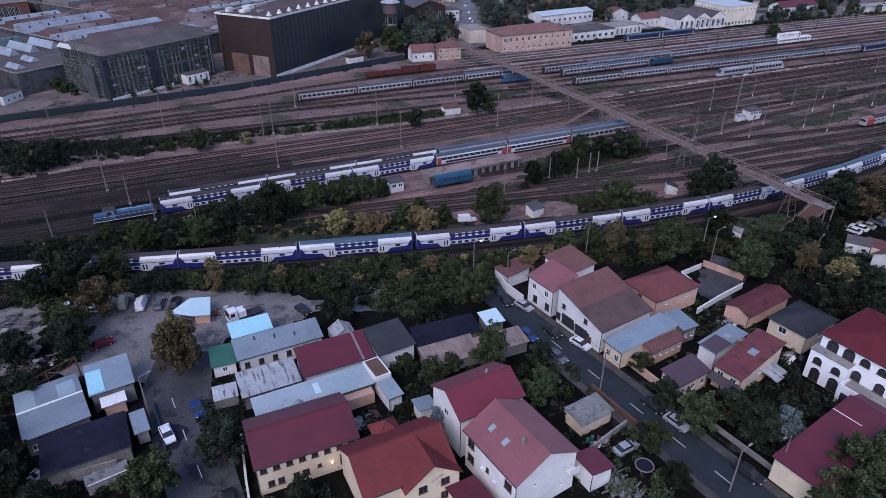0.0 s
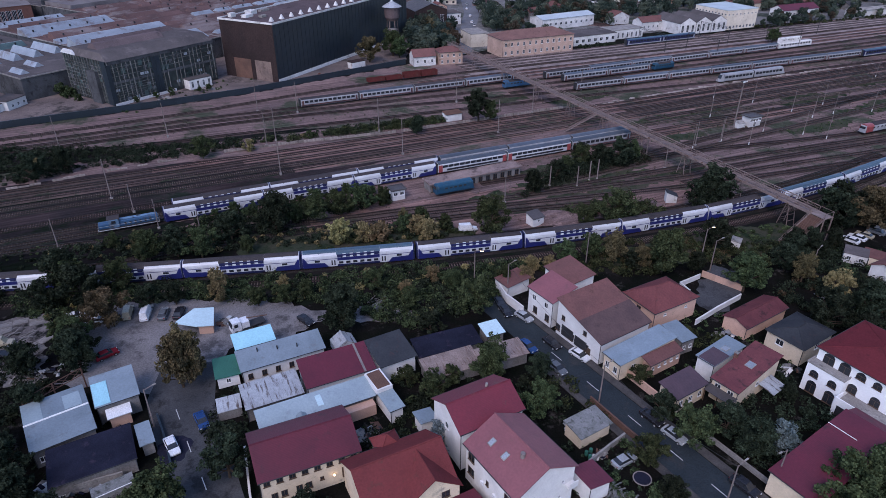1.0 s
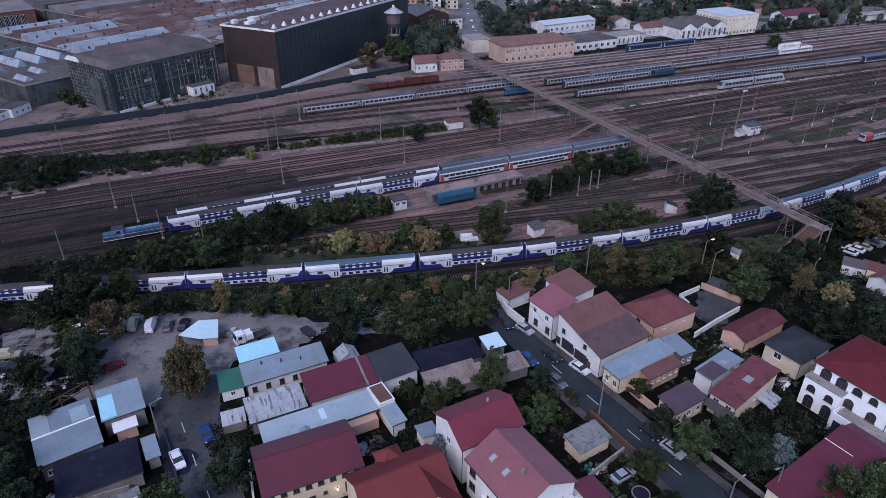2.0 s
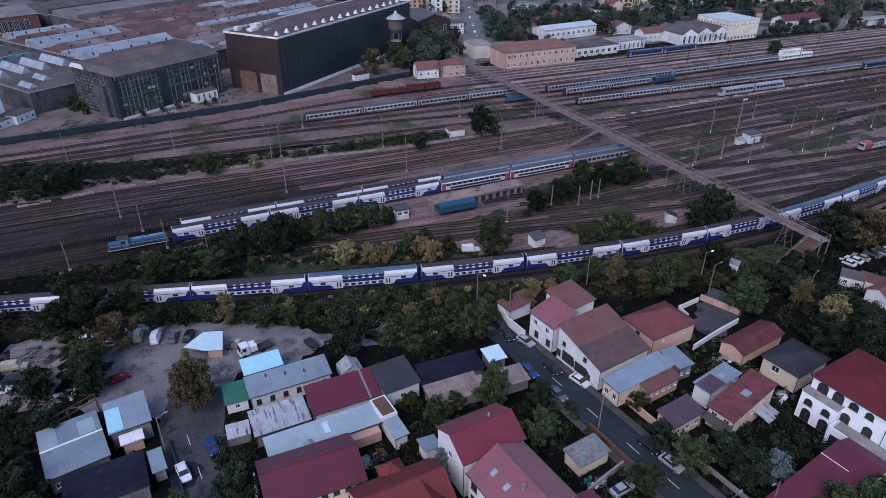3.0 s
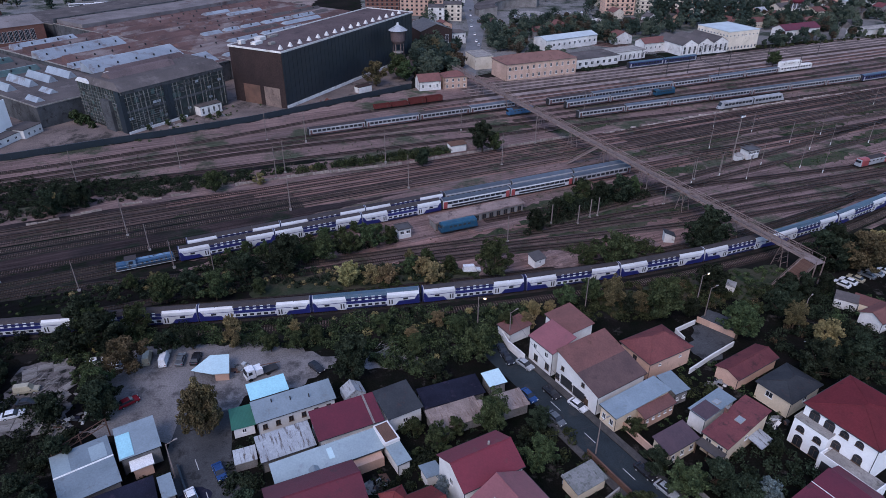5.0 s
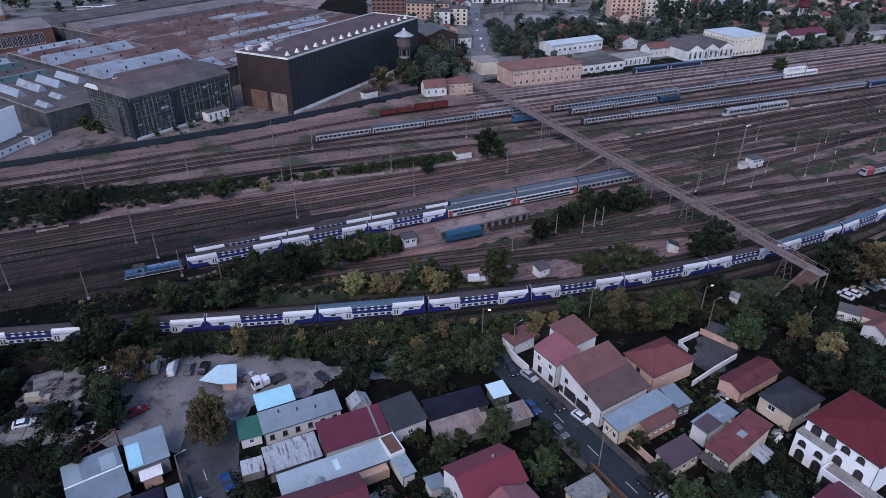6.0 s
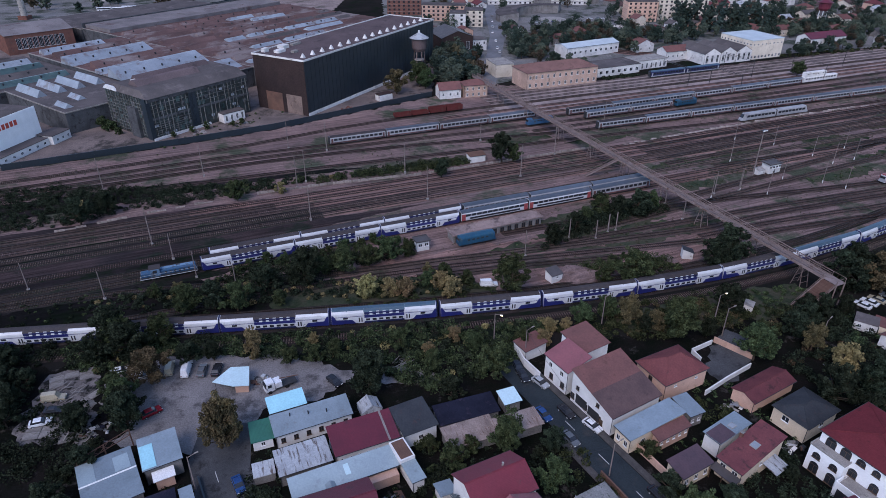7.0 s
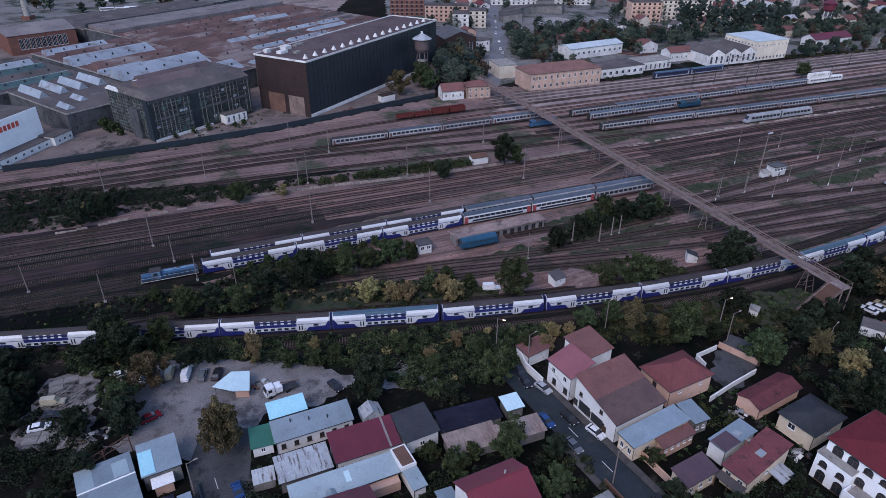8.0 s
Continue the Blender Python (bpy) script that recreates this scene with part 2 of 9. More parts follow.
DARKRED = mat("dark_red_roof_tile", (0.135, 0.028, 0.034), (0.11, 0.026, 0.031), 0.25, 0.7, 0.2, 3.0, ribs=("X", 0.22), stain=((0.08, 0.025, 0.028), 0.12, 0.35), grain=0.45)
DARKROOF = mat("dark_grey_roof", (0.075, 0.066, 0.066), (0.05, 0.046, 0.048), 0.25, 0.65, 0.22, 3.0, ribs=("X", 0.22), stain=((0.1, 0.08, 0.075), 0.1, 0.4), grain=0.45)
UMBER = mat("dark_umber_roof", (0.105, 0.068, 0.066), (0.08, 0.054, 0.055), 0.25, 0.7, 0.2, 3.0, ribs=("X", 0.22), stain=((0.065, 0.045, 0.045), 0.15, 0.4), grain=0.45)
GRAPHITE = mat("graphite_roof_sheet", (0.046, 0.05, 0.056), (0.034, 0.037, 0.043), 0.25, 0.85, 0.2, 3.0, ribs=("X", 0.22), stain=((0.055, 0.042, 0.044), 0.12, 0.5), grain=0.45)
OLDRED = mat("weathered_maroon_roof", (0.15, 0.052, 0.056), (0.115, 0.042, 0.048), 0.3, 0.7, 0.25, 3.0, ribs=("X", 0.22), stain=((0.07, 0.035, 0.038), 0.25, 0.5), grain=0.45)
LANE = mat("dusty_worn_asphalt", (0.08, 0.082, 0.088), (0.052, 0.054, 0.058), 0.12, 0.92, 0.3, 4.0, stain=((0.034, 0.035, 0.038), 0.3, 0.25))
PURPLE = mat("dark_plum_roof", (0.085, 0.05, 0.06), (0.06, 0.04, 0.05), 0.25, 0.6, 0.22, 3.0, ribs=("X", 0.22), grain=0.45)
ZINC = mat("pale_zinc_sheet", (0.235, 0.285, 0.32), (0.185, 0.228, 0.255), 0.2, 0.5, 0.1, 3.0, metal=0.2, ribs=("Y", 0.25), stain=((0.17, 0.19, 0.2), 0.15, 0.4), grain=0.45)
CYANSHEET = mat("bright_cyan_sheet", (0.31, 0.585, 0.66), (0.26, 0.5, 0.57), 0.2, 0.5, 0.2, 3.0, ribs=("Y", 0.25), grain=0.4)
SKYROOF = mat("light_blue_sheet", (0.46, 0.61, 0.65), (0.4, 0.54, 0.58), 0.2, 0.5, 0.3, 3.0, ribs=("Y", 0.25), grain=0.45)
GREEN = mat("green_sheet", (0.03, 0.13, 0.095), (0.024, 0.10, 0.075), 0.3, 0.55, 0.3, ribs=("Y", 0.25), grain=0.45)
FENCEGREEN = mat("dark_green_fence_sheet", (0.02, 0.04, 0.04), (0.013, 0.028, 0.029), 0.2, 0.7, 0.2, 2.0, stain=((0.03, 0.035, 0.03), 0.2, 0.3))
SLATEBLUE = mat("dark_blue_bitumen", (0.02, 0.0215, 0.036), (0.0135, 0.0145, 0.024), 0.25, 0.8, 0.3, stain=((0.036, 0.03, 0.046), 0.2, 0.5))
RUSTY = mat("rust_streaked_sheet", (0.39, 0.415, 0.44), (0.29, 0.305, 0.325), 0.3, 0.7, 0.3, 4.0, ribs=("Y", 0.2), stain=((0.1, 0.08, 0.075), 0.3, 1.1, (0.22, 1.5, 1.0)), grain=0.7)
ASBESTOS = mat("lichened_corrugated_sheet", (0.32, 0.25, 0.225), (0.2, 0.155, 0.14), 0.4, 0.9, 0.6, 4.0, ribs=("Y", 0.2), stain=((0.14, 0.085, 0.07), 0.2, 1.2, (0.3, 2.2, 1.0)))
BITUMEN = mat("grey_roofing_felt", (0.108, 0.095, 0.094), (0.072, 0.065, 0.066), 0.08, 0.9, 0.2, stain=((0.14, 0.122, 0.12), 0.2, 0.12))
PALEROOF = mat("dusty_grey_roof_felt", (0.2, 0.178, 0.178), (0.135, 0.122, 0.124), 0.07, 0.9, 0.2, stain=((0.11, 0.08, 0.078), 0.22, 0.09))
REDFELT = mat("red_brown_roof_felt", (0.135, 0.083, 0.078), (0.09, 0.06, 0.058), 0.06, 0.9, 0.2, stain=((0.205, 0.17, 0.165), 0.4, 0.035, (0.6, 1.6, 1.0)))
MOSSY = mat("mossy_roof_boards", (0.2, 0.2, 0.2), (0.13, 0.135, 0.13), 0.4, 0.9, 0.4, 4.0, ribs=("Y", 0.4), stain=((0.07, 0.075, 0.065), 0.3, 0.8))
LOCOPALE = mat("pale_blue_loco_paint", (0.115, 0.2, 0.3), (0.08, 0.145, 0.225), 0.5, 0.5, 0.1, stain=((0.05, 0.055, 0.065), 0.3, 0.8))
PINKSLAB = mat("pinkish_concrete_slab", (0.3, 0.22, 0.2), (0.2, 0.15, 0.14), 0.2, 0.9, 0.3, 3.0, stain=((0.12, 0.09, 0.085), 0.3, 0.3))
HIPRED = mat("weathered_red_tile", (0.17, 0.06, 0.06), (0.135, 0.05, 0.052), 0.25, 0.7, 0.2, 3.0, ribs=("X", 0.22), stain=((0.1, 0.05, 0.048), 0.15, 0.4), grain=0.5)
SLABYARD = mat("broken_slab_ground", (0.19, 0.168, 0.165), (0.1, 0.09, 0.088), 0.25, 0.92, 0.4, 3.0, stain=((0.02, 0.021, 0.02), 0.45, 0.35))
TUFT = mat("olive_weeds", (0.055, 0.063, 0.04), (0.1, 0.088, 0.06), 0.08, 0.8, 0.0, 3.0, rnd=0.2, island=0.4)
VERGE = mat("weedy_green_ground", (0.036, 0.047, 0.03), (0.062, 0.054, 0.04), 0.12, 0.95, 0.6, 2.0, stain=((0.02, 0.031, 0.018), 0.4, 0.2))
# small
GLASS = mat("dark_window_glass", (0.02, 0.022, 0.027), (0.03, 0.034, 0.04), 0.8, 0.12, 0.0)
SKYGLASS = mat("grimy_roof_glazing", (0.27, 0.3, 0.335), (0.19, 0.215, 0.24), 0.12, 0.4, 0.15, ribs=("X", 0.8), stain=((0.15, 0.125, 0.125), 0.28, 0.16))
FRAME = mat("white_frame", (0.7, 0.7, 0.7), (0.6, 0.6, 0.6), 1.0, 0.5, 0.05)
BROWNFRAME = mat("brown_frame", (0.1, 0.06, 0.04), (0.07, 0.045, 0.03), 1.0, 0.5, 0.05)
DARK = mat("dark_metal", (0.035, 0.035, 0.038), (0.025, 0.025, 0.027), 1.0, 0.6, 0.1)
STEEL = mat("rusting_bridge_steel", (0.23, 0.175, 0.16), (0.16, 0.12, 0.11), 0.4, 0.75, 0.2, stain=((0.11, 0.07, 0.055), 0.3, 0.8))
BRIDGEDECK = mat("rust_stained_bridge_deck", (0.225, 0.178, 0.168), (0.15, 0.12, 0.113), 0.3, 0.9, 0.3, stain=((0.11, 0.072, 0.062), 0.25, 0.5))
DECK = mat("bridge_deck_concrete", (0.25, 0.215, 0.205), (0.18, 0.155, 0.15), 0.3, 0.9, 0.2)
POLE = mat("weathered_pole_concrete", (0.22, 0.18, 0.168), (0.15, 0.125, 0.118), 0.5, 0.85, 0.2)
BARK = mat("grey_brown_bark", (0.075, 0.056, 0.042), (0.05, 0.038, 0.03), 2.0, 0.95, 0.6)
# near-black patches in these two leaf colours paint the shaded gaps of crowns
LEAF = mat("gap_shaded_green_foliage", (0.008, 0.015, 0.009), (0.08, 0.1, 0.047), 0.7, 0.75, 0.0, 3.0, rnd=0.3, contrast=0.6, island=0.45)
DARKLEAF = mat("gap_shaded_dark_green_foliage", (0.0018, 0.004, 0.0035), (0.044, 0.057, 0.036), 0.7, 0.75, 0.0, 3.0, rnd=0.3, contrast=0.6, island=0.45)
AUTUMN = mat("yellowing_foliage", (0.255, 0.2, 0.098), (0.09, 0.086, 0.043), 0.5, 0.75, 0.0, 3.0, rnd=0.25, contrast=0.7, island=0.45)
RUSSET = mat("russet_foliage", (0.13, 0.096, 0.054), (0.028, 0.03, 0.019), 0.55, 0.75, 0.0, 3.0, rnd=0.25, contrast=0.7, island=0.5)
SPRUCE = mat("blue_spruce_needles", (0.15, 0.19, 0.2), (0.09, 0.12, 0.125), 0.5, 0.8, 0.0, 3.0, island=0.3)
# distance haze is painted into the far trees as paler, bluer leaf colour
FARLEAF = mat("hazy_green_foliage", (0.05, 0.07, 0.056), (0.1, 0.112, 0.08), 0.2, 0.85, 0.0, 1.0, rnd=0.25, island=0.15)
FARDARK = mat("hazy_blue_green_foliage", (0.028, 0.047, 0.042), (0.062, 0.083, 0.068), 0.2, 0.85, 0.0, 1.0, rnd=0.25, island=0.15)
FARRUSSET = mat("hazy_russet_foliage", (0.1, 0.078, 0.05), (0.06, 0.056, 0.04), 0.2, 0.85, 0.0, 1.0, rnd=0.25, island=0.15)
# vehicles
COACHWHITE = mat("coach_white_paint", (0.53, 0.54, 0.56), (0.45, 0.45, 0.47), 0.3, 0.4, 0.05, rnd=0.05, stain=((0.45, 0.44, 0.43), 0.1, 0.6), grain=0.35)
COACHGREY = mat("coach_dull_white_paint", (0.31, 0.31, 0.325), (0.23, 0.23, 0.245), 0.3, 0.5, 0.05, rnd=0.12, stain=((0.18, 0.17, 0.17), 0.2, 0.5))
COACHBLUE = mat("coach_blue_paint", (0.018, 0.022, 0.12), (0.014, 0.018, 0.095), 0.3, 0.4, 0.05, rnd=0.08, grain=0.35)
ROOFBLUE = mat("coach_roof_blue", (0.055, 0.1, 0.14), (0.045, 0.08, 0.115), 0.25, 0.55, 0.15, rnd=0.1, stain=((0.085, 0.1, 0.12), 0.2, 0.4))
ROOFGREY = mat("coach_roof_grime", (0.062, 0.053, 0.054), (0.045, 0.042, 0.046), 0.25, 0.7, 0.15, rnd=0.15)
LOCODARK = mat("loco_dark_blue_paint", (0.035, 0.1, 0.19), (0.028, 0.08, 0.155), 0.4, 0.5, 0.1, stain=((0.06, 0.07, 0.1), 0.25, 0.6))
LOCOTEAL = mat("loco_teal_paint", (0.013, 0.065, 0.115), (0.011, 0.05, 0.09), 0.4, 0.5, 0.1, stain=((0.04, 0.07, 0.09), 0.25, 0.6))
COACHRED = mat("coach_red_paint", (0.5, 0.07, 0.045), (0.42, 0.06, 0.04), 0.4, 0.4, 0.05)
WAGON = mat("oxide_red_wagon", (0.11, 0.03, 0.028), (0.085, 0.027, 0.025), 0.3, 0.8, 0.3, stain=((0.09, 0.05, 0.04), 0.2, 0.5))
CARS = {}
for key, c in (("white", (0.72, 0.73, 0.75)), ("silver", (0.36, 0.38, 0.4)), ("grey", (0.12, 0.13, 0.14)), ("black", (0.02, 0.02, 0.024)), ("blue", (0.02, 0.06, 0.18)), ("red", (0.26, 0.014, 0.022)), ("beige", (0.38, 0.34, 0.25)), ("green", (0.06, 0.1, 0.07))):
    CARS[key] = mat(key + "_car_paint", c, tuple(a * 0.85 for a in c), 0.6, 0.25, 0.0, metal=0.1, rnd=0.08)
TYRE = mat("black_tyre", (0.02, 0.02, 0.02), (0.03, 0.03, 0.03), 2.0, 0.9, 0.1)
GREENPANE = mat("greenish_old_glass", (0.06, 0.1, 0.095), (0.035, 0.06, 0.06), 0.3, 0.3, 0.1, stain=((0.09, 0.085, 0.08), 0.2, 0.5))
mat_dark_interior = mat("dim_broken_glazing", (0.018, 0.027, 0.028), (0.035, 0.05, 0.05), 0.35, 0.35, 0.1, stain=((0.018, 0.02, 0.022), 0.35, 0.3))
LAMPGLOW = glow("lit_street_lamp", (1.0, 0.72, 0.42), 4.0)


# ---- builders ----
class Geo:
    """Faces collected in plain lists and then linked as one mesh."""

    def __init__(self):
        self.v, self.f = [], []

    def poly(self, *pts):
        n = len(self.v)
        self.v.extend(tuple(p) for p in pts)
        self.f.append(tuple(range(n, n + len(pts))))
        return self

    def hull(self, bottom, top):
        """A closed prism between two rings of equal count (counter-clockwise from above)."""
        n, k = len(self.v), len(bottom)
        self.v.extend([tuple(p) for p in bottom] + [tuple(p) for p in top])
        self.f.append(tuple(range(n + k - 1, n - 1, -1)))
        self.f.append(tuple(range(n + k, n + 2 * k)))
        for i in range(k):
            j = (i + 1) % k
            self.f.append((n + i, n + j, n + k + j, n + k + i))
        return self

    def box(self, x0, x1, y0, y1, z0, z1):
        return self.hull([(x0, y0, z0), (x1, y0, z0), (x1, y1, z0), (x0, y1, z0)], [(x0, y0, z1), (x1, y0, z1), (x1, y1, z1), (x0, y1, z1)])

    def cyl(self, x, y, z0, z1, r0, r1, n=8):
        ring = [(math.cos(2 * math.pi * i / n), math.sin(2 * math.pi * i / n)) for i in range(n)]
        return self.hull([(x + r0 * c, y + r0 * s, z0) for c, s in ring], [(x + r1 * c, y + r1 * s, z1) for c, s in ring])

    def tube(self, p, q, r0, r1=None, n=5):
        p, q = Vector(p), Vector(q)
        r1 = r0 if r1 is None else r1
        d = (q - p).normalized()
        a = d.orthogonal().normalized()
        b = d.cross(a)
        ring = [a * math.cos(2 * math.pi * i / n) + b * math.sin(2 * math.pi * i / n) for i in range(n)]
        return self.hull([p + o * r0 for o in ring], [q + o * r1 for o in ring])

    def beam(self, p, q, w):
        return self.tube(p, q, w * 0.7, None, 4)

    def sweep(self, profile, x0, x1, caps=True):
        """A profile of (y, z) points drawn along x."""
        n, k = len(self.v), len(profile)
        self.v.extend([(x0, y, z) for y, z in profile] + [(x1, y, z) for y, z in profile])
        for i in range(k):
            j = (i + 1) % k
            self.f.append((n + i, n + k + i, n + k + j, n + j))
        if caps:
            self.f.append(tuple(range(n, n + k)))
            self.f.append(tuple(range(n + 2 * k - 1, n + k - 1, -1)))
        return self

    def mesh(self, name, material):
        me = bpy.data.meshes.new(name)
        me.from_pydata(self.v, [], self.f)
        me.materials.append(material)
        me.update()
        return me


def part(name, geo, material, parent, label="", m=None):
    me = geo if isinstance(geo, bpy.types.Mesh) else geo.mesh(name, material)
    ob = new(name, me)
    ob.parent = parent
    if m is not None:
        ob.matrix_local = m
    if label:
        ob["label"] = label
    return ob


def thing(name, x, y, ang=0.0, label="", category="", group="", kind="", z=0.0):
    ob = new(name)
    ob.empty_display_size = 0.2
    ob.matrix_world = pose(x, y, z, 0, 0, ang)
    return tagged(ob, label, category, group, kind)


def solid(name, geo, material, label="", category="", kind="", m=None):
    ob = new(name, geo.mesh(name, material))
    if m is not None:
        ob.matrix_world = m
    return tagged(ob, label, category, "", kind)


HEAD = 24.5
EU, EV = (math.cos(radians(HEAD)), math.sin(radians(HEAD))), (-math.sin(radians(HEAD)), math.cos(radians(HEAD)))


def yard(u, v):
    """Metres along and across the straight tracks to metres of the plan."""
    return u * EU[0] + v * EV[0], u * EU[1] + v * EV[1]


SHARED = {}


def shared(key, make):
    if key not in SHARED:
        SHARED[key] = make()
    return SHARED[key]


def window(parent, m, w, h, frame_mat=None, arch=False, bars=1):
    """A window in a wall's outer face: the wall runs along local x, outside is local -y."""
    fm = frame_mat or FRAME
    near = parent.matrix_world.translation.y < 150

    def make_frame():
        g = Geo()
        t = 0.07
        g.box(-w / 2, -w / 2 + t, -0.05, 0.02, 0, h).box(w / 2 - t, w / 2, -0.05, 0.02, 0, h)
        g.box(-w / 2 + t, w / 2 - t, -0.05, 0.02, 0, t).box(-w / 2 + t, w / 2 - t, -0.05, 0.02, h - t, h)
        for i in range(bars):
            c = -w / 2 + w * (i + 1) / (bars + 1)
            g.box(c - 0.035, c + 0.035, -0.045, 0.02, t, h - t)
        if not near:
            g.box(-w / 2 - 0.08, w / 2 + 0.08, -0.16, 0.02, -0.08, -0.002)
        return g.mesh("window", fm)

    def make_pane():
        g = Geo()
        t = 0.07
        if arch:
            top = [(w / 2 * math.cos(a), -0.03, h - t + 0.45 * w * math.sin(a)) for a in [math.pi * i / 8 for i in range(9)]]
            g.poly(*([(-w / 2, -0.03, t), (w / 2, -0.03, t)] + top))
            g.poly(*([(w / 2, 0.02, t), (-w / 2, 0.02, t)] + [(-x, 0.02, z) for x, y, z in top]))
        else:
            g.box(-w / 2 + t, w / 2 - t, -0.02, 0.015, t, h - t)
        return g.mesh("pane", GLASS)

    f = part("window", shared(("wf", w, h, fm.name, bars, near), make_frame), fm, parent, m=m)
    part("pane", shared(("wp", w, h, arch), make_pane), GLASS, f)
    if near:
        part("sill", shared(("ws", w, fm.name), lambda: Geo().box(-w / 2 - 0.08, w / 2 + 0.08, -0.16, 0.02, -0.08, -0.002).mesh("sill", fm)), fm, f)
    return f


def face(side, L, W, off, z):
    """The pose of a point on a wall of a block L by W, seen from its outside; off runs to the right."""
    if side == "+x":
        return pose(L / 2, off, z, 0, 0, 90)
    if side == "-x":
        return pose(-L / 2, -off, z, 0, 0, -90)
    if side == "+y":
        return pose(-off, W / 2, z, 0, 0, 180)
    return pose(off, -W / 2, z, 0, 0, 0)


def slab(g, ring, t):
    """A sheet of thickness t over a ring of 3D points."""
    g.hull([(x, y, z - t) for x, y, z in ring], ring)


TOPS = {}


def on_roof(ob, name, x, y, w, l, material, rise=0.1, label=""):
    """A flat panel lying on a roof slope, w along local x and l along local y."""
    top = TOPS[ob.name]
    ring = [(x - w / 2, y - l / 2), (x + w / 2, y - l / 2), (x + w / 2, y + l / 2), (x - w / 2, y + l / 2)]
    return part(name, Geo().hull([(*p, top(*p) - 0.04) for p in ring], [(*p, top(*p) + rise) for p in ring]), material, ob, label)


def skylight(ob, x, y, w=0.9, l=1.2):
    f = on_roof(ob, "skylight", x, y, w + 0.2, l + 0.2, CONC, 0.09, "grey skylight frame")
    top = TOPS[ob.name]
    ring = [(x - w / 2, y - l / 2), (x + w / 2, y - l / 2), (x + w / 2, y + l / 2), (x - w / 2, y + l / 2)]
    part("pane", Geo().hull([(*p, top(*p)) for p in ring], [(*p, top(*p) + 0.12) for p in ring]), SKYGLASS, f)


def roof_pipe(ob, x, y, h=0.9, r=0.22, material=None):
    z = TOPS[ob.name](x, y)
    part("roof_pipe", Geo().cyl(x, y, z - 0.1, z + h, r, r, 8), material or CONC, ob)


def house(name, label, x, y, L, W, ang, h, rise, roof, wall_mat, roof_mat, wins=(), over=0.35, category="house", chimney=None, roof_label="", pipes=True, door=None):
    """A block L along ang and W across, walls to h, a roof: 'gx' or 'gy' (ridge along x or y), 'hip', 'flat', or 'm+x' and so on (rising that way)."""
    ob = thing(name, x, y, ang, label, category)
    l, w = L / 2 - over, W / 2 - over
    L2, W2 = L / 2, W / 2
    g = Geo()
    walls = [(-l, -w, 0), (l, -w, 0), (l, w, 0), (-l, w, 0)]

    def top(px, py):
        if roof == "gx":
            return h + rise * (1 - abs(py) / W2)
        if roof == "gy":
            return h + rise * (1 - abs(px) / L2)
        if roof[0] == "m":
            k = {"+x": px / L2, "-x": -px / L2, "+y": py / W2, "-y": -py / W2}[roof[1:]]
            return h + rise * (k + 1) / 2
        return h

    if roof == "gx":
        ring = [(-l, -w), (l, -w), (l, 0), (l, w), (-l, w), (-l, 0)]
    elif roof == "gy":
        ring = [(-l, -w), (0, -w), (l, -w), (l, w), (0, w), (-l, w)]
    else:
        ring = [(-l, -w), (l, -w), (l, w), (-l, w)]
    n = len(ring)
    cut = 0.12
    for i in range(n):
        a, b = ring[i], ring[(i + 1) % n]
        g.poly((*a, 0), (*b, 0), (*b, top(*b) - cut), (*a, top(*a) - cut))
    g.poly(*[(*a, top(*a) - cut) for a in ring])
    wall = part("wall", g, wall_mat, ob)
    r = Geo()
    t = 0.14
    if roof == "gx":
        slab(r, [(-L2, -W2, h), (L2, -W2, h), (L2, 0, h + rise), (-L2, 0, h + rise)], t)
        slab(r, [(-L2, 0, h + rise), (L2, 0, h + rise), (L2, W2, h), (-L2, W2, h)], t)
        r.tube((-L2, 0, h + rise), (L2, 0, h + rise), 0.13)
    elif roof == "gy":
        slab(r, [(-L2, -W2, h), (0, -W2, h + rise), (0, W2, h + rise), (-L2, W2, h)], t)
        slab(r, [(0, -W2, h + rise), (L2, -W2, h), (L2, W2, h), (0, W2, h + rise)], t)
        r.tube((0, -W2, h + rise), (0, W2, h + rise), 0.13)
    elif roof == "hip":
        k = min(L2, W2)
        if L >= W:
            a, b = (-L2 + k, 0, h + rise), (L2 - k + 0.01, 0, h + rise)
            r.poly((-L2, -W2, h), (L2, -W2, h), b, a).poly((L2, W2, h), (-L2, W2, h), a, b).poly((L2, -W2, h), (L2, W2, h), b).poly((-L2, W2, h), (-L2, -W2, h), a)
        else:
            a, b = (0, -W2 + k, h + rise), (0, W2 - k + 0.01, h + rise)
            r.poly((L2, -W2, h), (L2, W2, h), b, a).poly((-L2, W2, h), (-L2, -W2, h), a, b).poly((-L2, -W2, h), (L2, -W2, h), a).poly((L2, W2, h), (-L2, W2, h), b)
        r.box(-L2, L2, -W2, W2, h - 0.16, h - 0.003)
        r.tube(a, b, 0.12)
        for p in ((-L2, -W2), (L2, -W2), (L2, W2), (-L2, W2)):
            e = a if (p[0] < 0 if L >= W else p[1] < 0) else b
            r.tube((*p, h), e, 0.1)
    elif roof == "flat":
        r.box(-L2, L2, -W2, W2, h - 0.1, h + 0.08)
        for q in ((-L2, L2, -W2, -W2 + 0.2), (-L2, L2, W2 - 0.2, W2), (-L2, -L2 + 0.2, -W2 + 0.2, W2 - 0.2), (L2 - 0.2, L2, -W2 + 0.2, W2 - 0.2)):
            r.box(*q, h + 0.08, h + 0.3)
    else:
        slab(r, [(px, py, top(px, py)) for px, py in ((-L2, -W2), (L2, -W2), (L2, W2), (-L2, W2))], t)
    part("roof", r, roof_mat, ob, roof_label)
